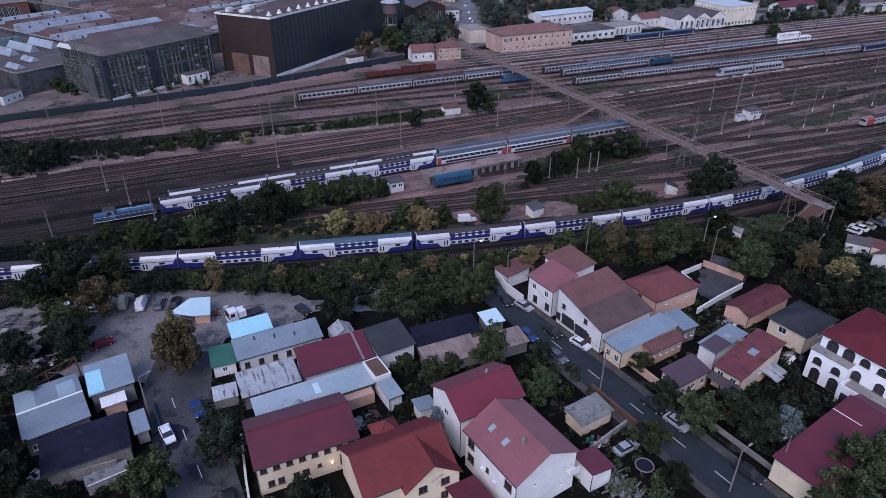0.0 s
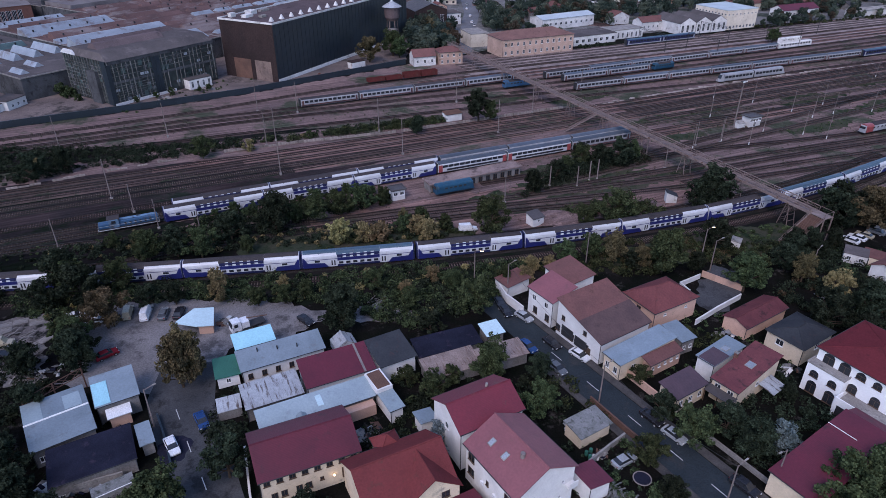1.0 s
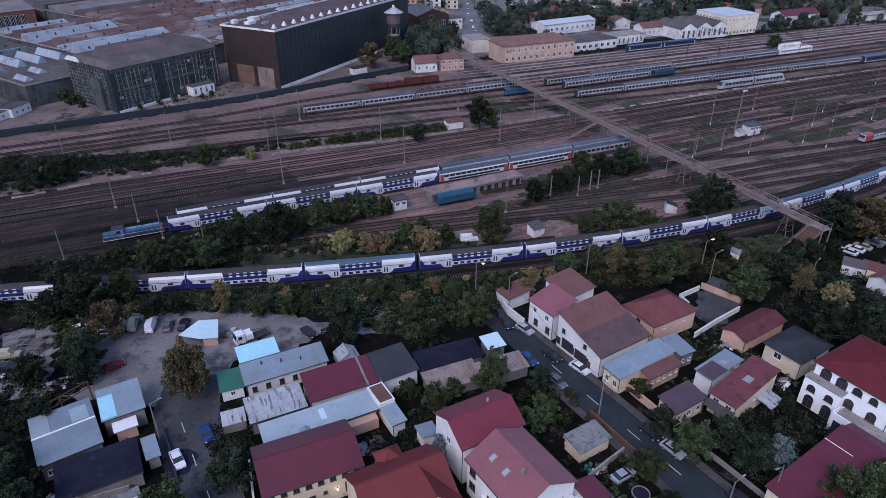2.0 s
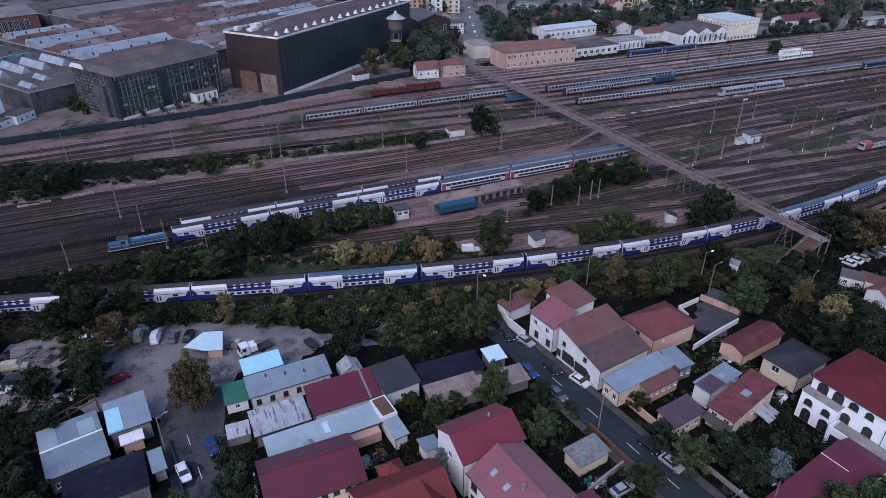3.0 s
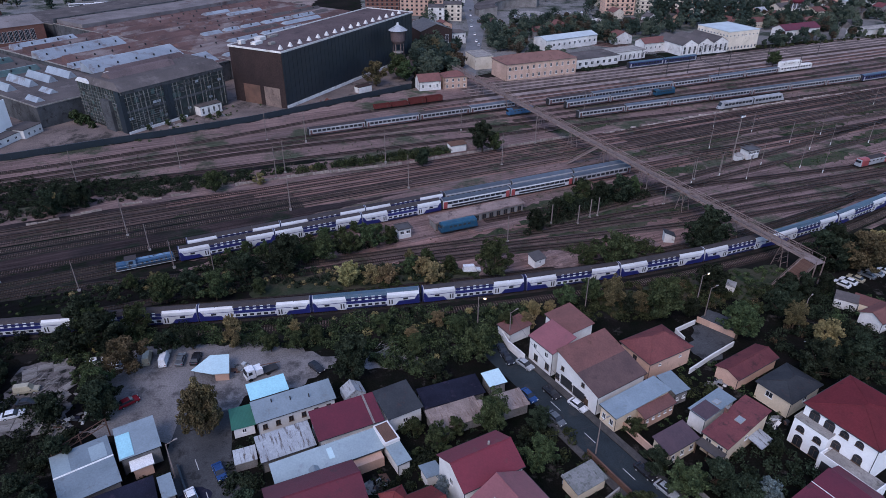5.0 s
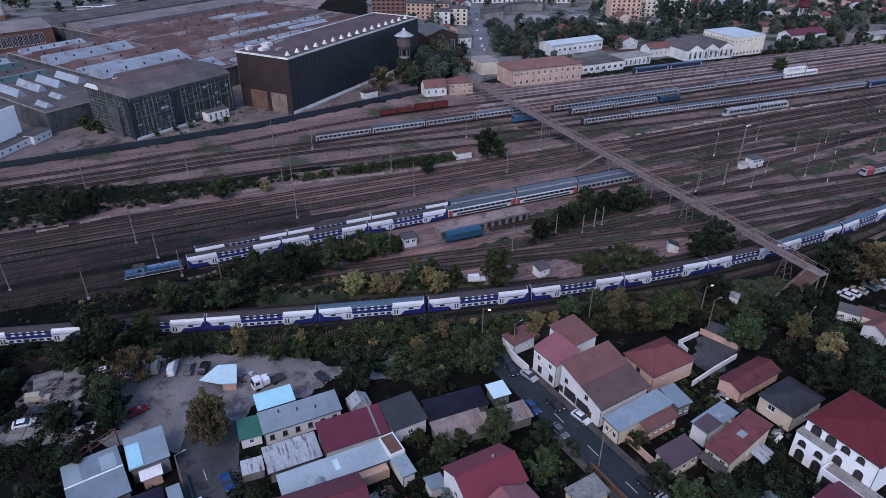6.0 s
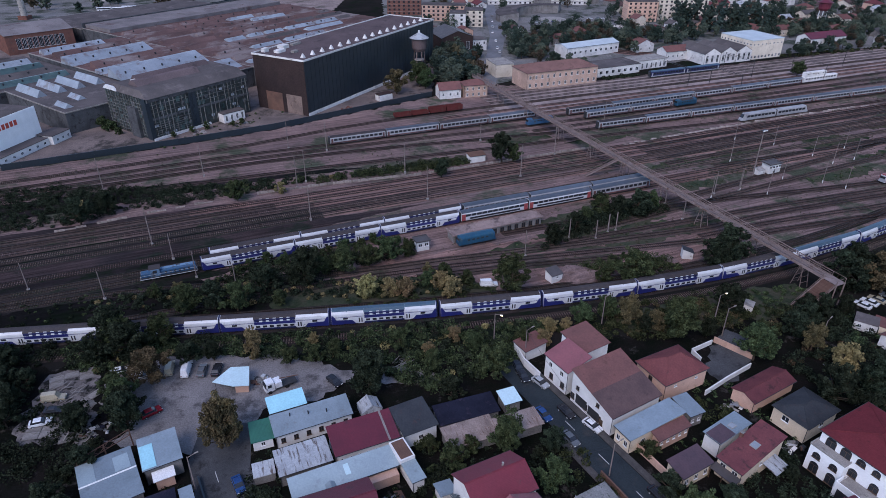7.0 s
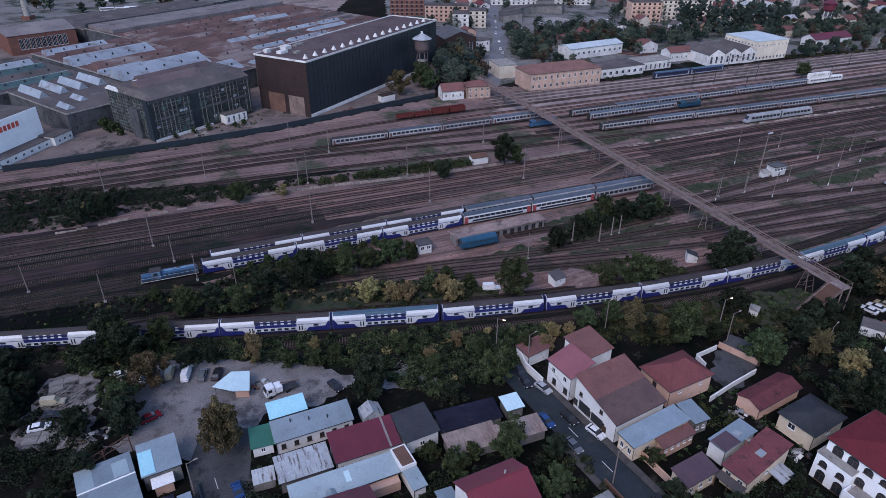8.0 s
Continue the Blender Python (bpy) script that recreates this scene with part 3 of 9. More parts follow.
    if pipes and h > 2.6 and roof != "flat":
        lowx = {"gx": [], "gy": [L2, -L2], "hip": [L2, -L2], "m+x": [-L2], "m-x": [L2]}.get(roof, [])
        lowy = {"gx": [W2, -W2], "hip": [W2, -W2], "m+y": [-W2], "m-y": [W2]}.get(roof, [])
        for c in lowx:
            part("gutter", Geo().tube((c * 1.01, -W2, h - 0.08), (c * 1.01, W2, h - 0.08), 0.08), DARK, ob)
        for c in lowy:
            part("gutter", Geo().tube((-L2, c * 1.01, h - 0.08), (L2, c * 1.01, h - 0.08), 0.08), DARK, ob)
        part("downpipe", Geo().tube((l + 0.06, -w - 0.06, 0), (l + 0.06, -w - 0.06, h - 0.1), 0.06), DARK, ob)
    TOPS[ob.name] = top
    for side, cnt, z, ww, hh, *rest in wins:
        span = (2 * w if side[1] == "x" else 2 * l)
        for i in range(cnt):
            off = -span / 2 + span * (i + 0.5) / cnt + (rest[0] if rest else 0)
            window(ob, face(side, 2 * l, 2 * w, off, z), ww, hh, rest[1] if len(rest) > 1 else None, rest[2] if len(rest) > 2 else False)
    if door:
        side, off = door
        part("door", Geo().box(-0.5, 0.5, -0.06, 0.02, 0, 2.05), BROWNFRAME, ob, "brown entrance door", face(side, 2 * l, 2 * w, off, 0.02))
    if chimney:
        for cx, cy in chimney:
            z0 = top(cx, cy) - 0.2
            c = part("chimney", Geo().box(cx - 0.3, cx + 0.3, cy - 0.3, cy + 0.3, z0 - 0.4, z0 + 1.2), BRICK, ob)
            part("cap", Geo().box(cx - 0.38, cx + 0.38, cy - 0.38, cy + 0.38, z0 + 1.2, z0 + 1.3), CONC, c)
    return ob


# ---- ground, streets, tracks ----
def ragged(ring, reach, seed):
    """A ring with its straight stretches broken into uneven ones."""
    rng = random.Random(seed)
    total = sum(math.dist(a, b) for a, b in zip(ring, ring[1:] + ring[:1]))
    step = max(1.3, total / 420)
    out = []
    for a, b in zip(ring, ring[1:] + ring[:1]):
        d = math.dist(a, b)
        k = max(1, int(d / step))
        nx, ny = (b[1] - a[1]) / d, (a[0] - b[0]) / d
        p1, p2 = rng.uniform(0, 6.3), rng.uniform(0, 6.3)
        for i in range(k):
            q = i / k
            fade = min(1.0, 4 * q, 4 * (1 - q))
            o = reach * (fade * (0.6 * math.sin(0.5 * q * d + p1) + 0.45 * math.sin(1.35 * q * d + p2)) + rng.uniform(-0.4, 0.4))
            out.append((a[0] + (b[0] - a[0]) * q + nx * o, a[1] + (b[1] - a[1]) * q + ny * o))
    return out


def sheet(name, ring, z, material, label, category="ground"):
    g = Geo()
    if category == "ground":
        ring = ragged(ring, 0.45 if name in ("dusky_ground", "sooty_ground") else 1.0 if name in ("parking_yard", "slab_yard", "dirt_patch", "back_yard", "wet_patch") else 1.6, name)
    g.hull([(x, y, z - 0.3) for x, y in ring], [(x, y, z) for x, y in ring])
    return solid(name, g, material, label, category, "structure")


def uv_ring(*pts):
    return [yard(*p) for p in pts]


NEAR_C3, NEAR_C2, NEAR_C1, NEAR_C0 = 3.8e-6, 8.14e-4, 0.2026, 135.3


def near_y(x):
    """The curved line of the nearest train."""
    x = min(x, 175.0)
    return ((NEAR_C3 * x + NEAR_C2) * x + NEAR_C1) * x + NEAR_C0


ground = Geo()
ground.poly((-6000, -6000, 0), (6000, -6000, 0), (6000, 6000, 0), (-6000, 6000, 0))
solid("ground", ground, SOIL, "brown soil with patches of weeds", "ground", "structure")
sheet("yard_ground", uv_ring((-260, 163), (10, 158), (60, 128), (120, 118), (420, 70), (900, 70), (900, 300), (200, 300), (-30, 277), (-260, 268)), 0.04, YARD, "rust-brown railway yard ground between the tracks")
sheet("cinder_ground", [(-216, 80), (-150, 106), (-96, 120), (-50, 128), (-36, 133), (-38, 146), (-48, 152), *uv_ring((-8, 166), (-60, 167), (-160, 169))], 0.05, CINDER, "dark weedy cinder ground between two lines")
sheet("grass_verge", [(-52, 128), (-30, 132), (-8, 137), (8, 144), (9, 149), (-2, 153), (-16, 152), (-34, 149), (-50, 146)], 0.052, VERGE, "weedy ground between two train lines")
sheet("grass_verge", [(38, 137), (66, 147), (90, 153), (94, 146), (85, 139), (62, 132), (40, 128)], 0.052, VERGE, "weedy ground below the footbridge stairs")
sheet("brown_yard_ground", [(-36.3, 155.6), (-28, 158.2), (-20.9, 162.9), (-4.4, 167.3), (12.8, 173.6), (48.4, 179.9), (78, 185), (96, 186), (84, 176), (75.3, 168.7), (57, 158.9), (43.7, 156.2), (21, 150.8), (-3.8, 146.4), (-30.7, 141.7), (-33, 149)], 0.0435, BALLAST, "rust-brown trodden ballast ground")
sheet("dirt_patch", [(25.7, 158.2), (28.3, 159.9), (32.4, 159.7), (35.7, 155.6), (39.3, 153.4), (33, 152.5), (27.3, 151.1), (23.4, 151.2), (26.1, 154.6)], 0.066, YARD, "pale bare dirt beside a small shed")
sheet("dirt_patch", [(54.3, 167.8), (59.2, 167.3), (61.6, 164.2), (60.4, 162.5), (56.2, 165.2)], 0.071, YARD, "pale bare dirt between bushes")
sheet("pale_yard_ground", uv_ring((128, 262), (170, 257), (240, 261), (330, 254), (480, 256), (620, 250), (620, 292), (400, 296), (240, 299), (168, 297), (140, 280)), 0.045, PALEBED, "pale dusty ground around the far tracks")
sheet("dusky_ground", uv_ring((-260, 178), (-10, 179), (70, 187.5), (30, 190), (110, 196.5), (30, 203), (70, 208), (0, 213), (-260, 222)), 0.042, DUSKY, "dusky brown ground between old tracks")
sheet("sooty_ground", uv_ring((-260, 160), (-34, 160.5), (12, 168), (-24, 171.5), (26, 179), (-30, 181), (-60, 183), (-260, 186)), 0.046, SOOT, "sooty weed-grown ground between old tracks")
sheet("sooty_ground", uv_ring((-260, 194), (-60, 193.5), (-10, 193.5), (40, 193), (72, 193.5), (40, 197), (10, 200), (-30, 202.5), (-60, 203), (-260, 205)), 0.046, SOOT, "sooty ballast ground between old tracks")
sheet("sooty_ground", uv_ring((-260, 226), (-60, 226), (20, 228), (60, 226), (40, 232), (10, 236), (-40, 240), (-260, 243)), 0.046, SOOT, "dark weedy ground along the bank")
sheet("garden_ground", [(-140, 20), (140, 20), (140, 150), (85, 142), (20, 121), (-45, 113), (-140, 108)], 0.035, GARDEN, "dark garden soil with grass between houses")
sheet("brown_yard_ground", uv_ring((-60, 270), (-20, 276), (35, 284.2), (55, 289.2), (118, 305.2), (150, 312), (205, 303), (205, 292), (140, 276), (60, 268)), 0.0385, YARD, "rust-brown ground below the works wall")
sheet("works_back_yard", [(-330, 478), (-298, 498), (-237, 566), (-205, 640), (-120, 640), (-120, 470), (-260, 470)], 0.058, PALEBED, "pale concrete yard behind the factory")
sheet("works_yard_ground", [*uv_ring((-260, 276), (-70, 276), (0, 281.5), (35, 286), (55, 291), (118, 307)), (-20, 470), (-360, 470)], 0.05, FORECOURT, "pale dusty factory forecourt")
sheet("parking_yard", [(-78, 92), (-60, 86), (-48, 88), (-41, 100), (-30, 103), (-24, 112), (-44, 117), (-70, 115), (-80, 108), (-75, 98)], 0.06, LOT, "pale dusty concrete parking yard")
S0, SD = (31.5, 81.1), -58.0
SX, SY = math.cos(radians(SD)), math.sin(radians(SD))


def street(s, o):
    """Metres down the main street from its first dash, and to its left-hand side seen downhill."""
    return S0[0] + s * SX - o * SY, S0[1] + s * SY + o * SX


sheet("road_1", [street(-42, -3.2), street(60, -3.6), street(60, 3.6), street(-42, 3.0)], 0.07, ASPHALT, "narrow grey asphalt street", "road")
sheet("pavement_1", [street(-40, 3.1), street(60, 3.75), street(60, 5.4), street(-40, 4.6)], 0.19, PATH, "concrete pavement with a kerb", "pavement")
sheet("pavement_2", [street(-20, -4.8), street(60, -5.2), street(60, -3.75), street(-20, -3.35)], 0.19, PATH, "concrete pavement with a kerb", "pavement")
sheet("road_2", [(-53, 95), (-52, 84), (-33.5, 52), (-25, 56), (-40, 84), (-43, 95)], 0.072, LANE, "worn asphalt lane into the yard", "road")
for i, s in enumerate((-19.5, -9.5, 0.6, 9.2, 17.6, 26)):
    solid("lane_mark", Geo().box(-1.5, 1.5, -0.07, 0.07, 0, 0.012), PAINT, "white dashed centre line on asphalt", "road marking", "structure", pose(*street(s + 0.8, 0), 0.07, 0, 0, SD))
for x, y in ((-45.4, 81.2), (-41.0, 74.0), (-36.2, 66.7)):
    solid("lane_mark", Geo().box(-1.4, 1.4, -0.07, 0.07, 0, 0.012), PAINT, "white dashed centre line on asphalt", "road marking", "structure", pose(x, y, 0.072, 0, 0, -58))
sheet("road_3", [(6, 350), (14, 350), (25, 480), (20, 640), (10, 640), (14, 480)], 0.09, PALEROAD, "far town street", "road")
prng = random.Random(12)
PATCHES, LAID = [], []
for u, v, r in ((178, 184, 9), (100, 138, 8), (118, 137, 7), (86, 147, 6), (128, 150, 7), (112, 160, 5), (96, 160, 5), (140, 140, 7), (150, 172, 6), (192, 172, 8), (205, 186, 7), (168, 165, 7), (225, 152, 9), (250, 180, 12), (150, 195, 8), (120, 145, 8), (105, 150, 7), (135, 160, 6), (270, 160, 12), (300, 190, 14), (285, 145, 10), (160, 218, 8), (130, 232, 9), (90, 222, 7), (330, 165, 14)):
    PATCHES.append(uv_ring(*[(u + r * 1.9 * math.cos(a) * k, v + r * 0.55 * math.sin(a) * k) for a, k in [(2 * math.pi * i / 14, prng.uniform(0.7, 1.2)) for i in range(14)]]))
    near = [k for a, b, q, k in LAID if abs(a - u) < 2.3 * (r + q) and abs(b - v) < 0.7 * (r + q)]
    level = min(k for k in range(9) if k not in near)
    LAID.append((u, v, r, level))
    sheet("weed_patch", PATCHES[-1], 0.047 + 0.004 * level, VERGE, "patch of green weeds between yard tracks")


sheet("back_yard", [(54.5, 114.0), (58.0, 124.0), (64.0, 131.0), (70.0, 128.0), (66.0, 119.0), (57.0, 110.0)], 0.06, LANE, "grey concrete back yard")
sheet("dirt_patch", [(-22, 111), (-17, 113.5), (-8, 113), (-5, 110), (-13, 108), (-20, 108.5)], 0.061, LOT, "pale trodden dirt between bushes")
sheet("slab_yard", [(-92.5, 107.4), (-90.2, 109), (-84.1, 109.4), (-80.6, 105.7), (-77.9, 98.8), (-74.6, 91.3), (-77.9, 88), (-87, 87), (-91, 94), (-91.5, 102)], 0.0705, SLABYARD, "broken pale slabs and dark soil behind the yard")
sheet("rough_ground", [(-104, 95), (-95, 92), (-80, 95), (-72, 88), (-66, 92), (-74, 99), (-86, 104), (-104, 104)], 0.066, CINDER, "dark littered ground at the yard's edge")
sheet("wet_patch", [(-43.2 + 2.7 * math.cos(a) * (1 + 0.12 * math.sin(3 * a)), 73.4 + 2.9 * math.sin(a)) for a in [2 * math.pi * i / 22 for i in range(22)]], 0.077, SLATEBLUE, "dark wet patch round a parked car")


def track(points, sleepers=True, bare=False, bed=None, label="rust-brown railway track on ballast", lift=0.0, single=None):
    """A track along a line of plan points: bed, two rails and the sleepers."""
    ob = thing("railway_track", *points[0], 0, label, "railway track", "tracks of the yard")
    ob.matrix_world = pose(0, 0, lift)
    p = np.array(points)
    d = np.gradient(p, axis=0)
    d /= np.linalg.norm(d, axis=1)[:, None]
    nrm = np.stack([-d[:, 1], d[:, 0]], 1)

    def strip(name, outline, material):
        g = Geo()
        k = len(outline)
        for i in range(len(p)):
            g.v.extend((p[i, 0] + o * nrm[i, 0], p[i, 1] + o * nrm[i, 1], z) for o, z in outline)
        for i in range(len(p) - 1):
            for j in range(k - 1):
                a = i * k + j
                g.f.append((a, a + k, a + k + 1, a + 1))
        return part(name, g, material, ob)

    strip("ballast", [(-1.95, 0.03), (-1.4, 0.2), (1.4, 0.2), (1.95, 0.03)][::-1], bed or BALLAST)
    for o in (-0.75, 0.75):
        strip("rail", [(o - 0.05, 0.2), (o - 0.05, 0.42), (o + 0.05, 0.42), (o + 0.05, 0.2)][::-1], RAIL)
    if sleepers:
        g = Geo()
        seg = np.linalg.norm(np.diff(p, axis=0), axis=1)
        s = np.concatenate([[0], np.cumsum(seg)])
        at = np.arange(0, s[-1], 0.65)
        x, y = np.interp(at, s, p[:, 0]), np.interp(at, s, p[:, 1])
        dx, dy = np.interp(at, s, d[:, 0]), np.interp(at, s, d[:, 1])
        for a, b, c, e in zip(x, y, dx, dy):
            if single and single[0] < a < single[1]:
                part("sleeper", shared("sleeper", lambda: Geo().box(-0.12, 0.12, -1.28, 1.28, 0.15, 0.25).mesh("sleeper", SLEEPER)), None, ob, m=pose(a, b, 0, 0, 0, math.degrees(math.atan2(e, c))))
                continue
            n = len(g.v)
            for z in (0.15, 0.25 if bare else 0.215):
                for i, j in ((-1, -1), (1, -1), (1, 1), (-1, 1)):
                    g.v.append((a + 0.12 * i * c - 1.28 * j * e, b + 0.12 * i * e + 1.28 * j * c, z))
            g.f.extend([(n + 4, n + 5, n + 6, n + 7), (n, n + 1, n + 5, n + 4), (n + 1, n + 2, n + 6, n + 5), (n + 2, n + 3, n + 7, n + 6), (n + 3, n, n + 4, n + 7)])
        tagged(part("sleeper_row", g, SLEEPER if bare else BURIED, ob), kind="stuff")
    return ob


def straight(u0, v0, u1, v1, bend=0.0):
    return [yard(u0 + (u1 - u0) * i / 24, v0 + (v1 - v0) * i / 24 + bend * (i / 24) * (1 - i / 24) * 4) for i in range(25)]


def lay(*uv, step=9.0):
    """Plan points of a smooth line through places given along and across the tracks."""
    p = np.array(uv, float)
    at = np.concatenate([[0], np.cumsum(np.linalg.norm(np.diff(p, axis=0), axis=1))])
    q = np.linspace(0, at[-1], max(6, int(at[-1] / step)))
    u, v = np.interp(q, at, p[:, 0]), np.interp(q, at, p[:, 1])
    for _ in range(3):
        v[1:-1] = 0.25 * v[:-2] + 0.5 * v[1:-1] + 0.25 * v[2:]
    return [yard(a, b) for a, b in zip(u, v)]


# the running lines between the middle trains and the low wall
for v, bare in ((171.0, False), (175.0, False), (181.7, True), (191.4, True), (196.0, True), (200.6, True), (205.0, False), (209.3, False)):
    end = 5 + 30 * math.sin(2.7 * v)
    w = v + 0.8 - 2.0 * (190 + end) / 750
    track(lay((-190, v + 0.8), (end, w)), True, bare, DARKBED if v < 197 else MIDBED, "sooty weed-grown railway track")
    track(lay((end, w), (560, v - 3)), True, bare, MIDBED if v in (181.7, 196.0) else None)
# beyond the low wall
track(lay((-190, 259), (-40, 262.3), (0, 265.3), (22, 268), (46, 273.0), (72, 276.8), (94, 278.3), (140, 278.6), (620, 276)), True, True, MIDBED)
track(lay((-190, 251), (-40, 254.8), (0, 257.4), (22, 257.2), (52, 255.6), (140, 255.2), (180, 252.0), (620, 251.6)), True, False, MIDBED)
track(lay((-190, 247.5), (-40, 250.0), (20, 252.2), (64, 250.7), (114, 247.4), (180, 244.6), (620, 243)), True, True, MIDBED)
track(lay((-190, 242.5), (-40, 245.2), (20, 247.3), (63, 244.7), (100, 240.0), (140, 234.5), (180, 229.8), (340, 222.6), (620, 221.3)), True, False, MIDBED)
track(lay((-20, 235), (38, 233), (81, 229.2), (160, 223), (250, 214.8), (620, 206)), True, False, MIDBED)
for a, v, w in ((140, 239.0, 236.5), (120, 260.2, 257.0), (110, 265.5, 262.0), (110, 270.5, 268.5)):
    track(lay((a, v), (620, w)), v < 250, False, MIDBED if v < 250 else None)
for v in (283.0, 288.0, 293.0, 298.0):
    track(straight(140, v, 620, v - 2), False, False, PALEBED)
# old lines on the left that join the loose tracks
track(lay((-190, 174), (-34, 168.5), (-14, 163.5), (10, 158), (31, 153.9)), True, False, DARKBED)
track(lay((-150, 160), (-40, 153.5), (29.5, 149.8)), True, False, DARKBED)
# the fan of lines east of the footbridge
track(lay((118, 153), (150, 157.5), (204, 163), (239, 167), (292, 173.3), (560, 192)), True, False, MIDBED)
track(lay((186, 176.5), (250, 173.8), (290, 171.9), (560, 174)), True, False, MIDBED)
track(lay((110, 149), (150, 152), (214, 156.4), (274, 160.7), (560, 178)), True, False, MIDBED)
track(lay((84, 158), (120, 156), (166, 152.4), (190, 147.6), (238, 140.4), (400, 128)), True, False, MIDBED)
track(lay((90, 146), (140, 143.5), (180, 141), (238, 135.3), (360, 122)), True, False, MIDBED)
track(lay((146.4, 136.9), (164, 137.4), (191, 136.0), (234, 131.8), (330, 121)), True, False, MIDBED)
track(lay((140.4, 133.2), (170, 132.2), (196, 129.2), (226, 126.0), (300, 119)), True, False, MIDBED)
track(lay((150, 129), (186, 125.0), (240, 118.5)), True, False, MIDBED)
for v in (184.5, 190.0, 197.0, 203.0):
    track(lay((170, v + 1), (260, v + 3), (560, v + 4)), True, False, MIDBED)
# three loose tracks that swing across the middle of the yard
track([(-35.8, 152.8), (-23.4, 156.3), (-7.5, 161.3), (10.8, 166.5), (29.7, 171.5), (47.7, 176.7), (76.4, 185.3)], True, False, MIDBED, "rusty railway track sunk in brown ballast", 0.008)
track([(-35.3, 148.5), (-23.1, 152.6), (-4.1, 158.2), (20.6, 164.2), (46.5, 170.2), (73.7, 176.9)], True, False, MIDBED, "rusty railway track sunk in brown ballast", 0.014)
track([(-13.4, 151.7), (4.0, 156.3), (20.3, 160.2), (45.5, 165.4)], True, False, MIDBED, "short rusty siding in brown ballast", 0.02)
nx = [-190 + 14 * i for i in range(32)]
track([(x, near_y(x)) for x in nx if x < 260], True, False, DARKBED)
track([(x, near_y(x) - 5.5 + 0.008 * x) for x in nx if x < 210], True, True, DARKBED, single=(-40, 105))
track([(x, near_y(x) + 5.2 + 0.02 * (x + 100)) for x in nx if x < 160], True, False, DARKBED)

# low white wall along the running lines
low = thing("low_wall", *yard(-46, 211), HEAD, "low pale concrete wall with missing stretches", "wall", "", "structure")
for i in range(66):
    u = i * 3.0
    if random.random() < (0.45 if i < 24 else 0.12) and i < 44 or i in (16, 17):
        continue
    hgt = 0.7 + 0.45 * random.random() if i > 20 else 0.3 + 0.6 * random.random()
    off = 0.4 + 5.2 * math.sin(min(u / 120, 1) * math.pi) * (1 if u < 120 else 0)
    part("wall_panel", shared(("lowpanel", round(hgt, 1)), lambda: Geo().box(0, 2.97, -0.1, 0.1, 0, round(hgt, 1)).mesh("wall_panel", LOWWALL)), LOWWALL, low, m=pose(u, off + random.uniform(-0.06, 0.06), 0, random.uniform(-2, 2), 0, 0))

# crumbling kerb of pale rubble along the far line
rubble = thing("rubble_kerb", *yard(168, 209.2), HEAD, "low crumbling strip of pale rubble beside a track", "wall", "", "structure")
for i in range(58):
    if random.random() < 0.2:
        continue
    hgt = round(0.3 + 0.5 * random.random(), 1)
    part("rubble_block", shared(("rubble", hgt), lambda: Geo().hull([(-1.5, -0.5, 0), (1.4, -0.6, 0), (1.5, 0.5, 0), (-1.4, 0.45, 0)], [(-1.3, -0.25, hgt * 0.8), (1.2, -0.3, hgt), (1.3, 0.2, hgt * 0.7), (-1.1, 0.25, hgt)]).mesh("rubble_block", LOWWALL)), LOWWALL, rubble, m=pose(3.0 * i, 2.6 * math.sin(min(1, i / 55) * math.pi) + random.uniform(-0.3, 0.3), 0, 0, 0, random.uniform(-9, 9)))
sheet("town_ground", [(-700, 430), (-372, 430), (-345, 500), (-250, 600), (-215, 660), (-124, 660), (-124, 900), (-700, 900)], 0.045, TOWNGROUND, "mixed town ground behind the factory")
sheet("town_ground", [(12, 352), (70, 388), (200, 432), (620, 560), (900, 900), (-120, 900), (-60, 470)], 0.05, TOWNGROUND, "mixed town ground of gardens, yards and streets")

# dark wall in front of the works
wall_pts = [yard(-70, 275), yard(0, 280.5), yard(35, 285), yard(55, 290), yard(118, 306)]
works_wall = thing("works_wall", 0, 0, 0, "near-black wall below the factory forecourt", "wall", "", "structure")
for a, b in zip(wall_pts, wall_pts[1:]):
    d = math.hypot(b[0] - a[0], b[1] - a[1])
    k = int(d / 6)
    for i in range(k):
        w = d / k
        part("wall_panel", Geo().box(0.03, w - 0.03, -0.15, 0.15, 0, 2.6).box(-0.15, 0.15, -0.2, 0.2, 0, 2.8), DARKCLAD, works_wall, m=pose(a[0] + (b[0] - a[0]) * i / k, a[1] + (b[1] - a[1]) * i / k, 0, 0, 0, math.degrees(math.atan2(b[1] - a[1], b[0] - a[0]))))


# ---- trains ----
def hull_profile(w, z0, z1, shoulder, crown):
    """The outline of a coach body, bottom to roof."""
    h = w / 2
    pts = [(-h + 0.12, z0), (h - 0.12, z0), (h, z0 + 0.25), (h, z1)]
    pts += [(h - shoulder * (1 - math.cos(a)), z1 + (crown - z1) * 0.75 * math.sin(a)) for a in (0.5, 1.0, 1.35)]
    pts += [(0.45 * h, crown - 0.08), (0, crown)]
    right = pts[4:]
    pts += [(-y, z) for y, z in right[::-1][1:]] + [(-h, z1), (-h, z0 + 0.25)]
    return pts


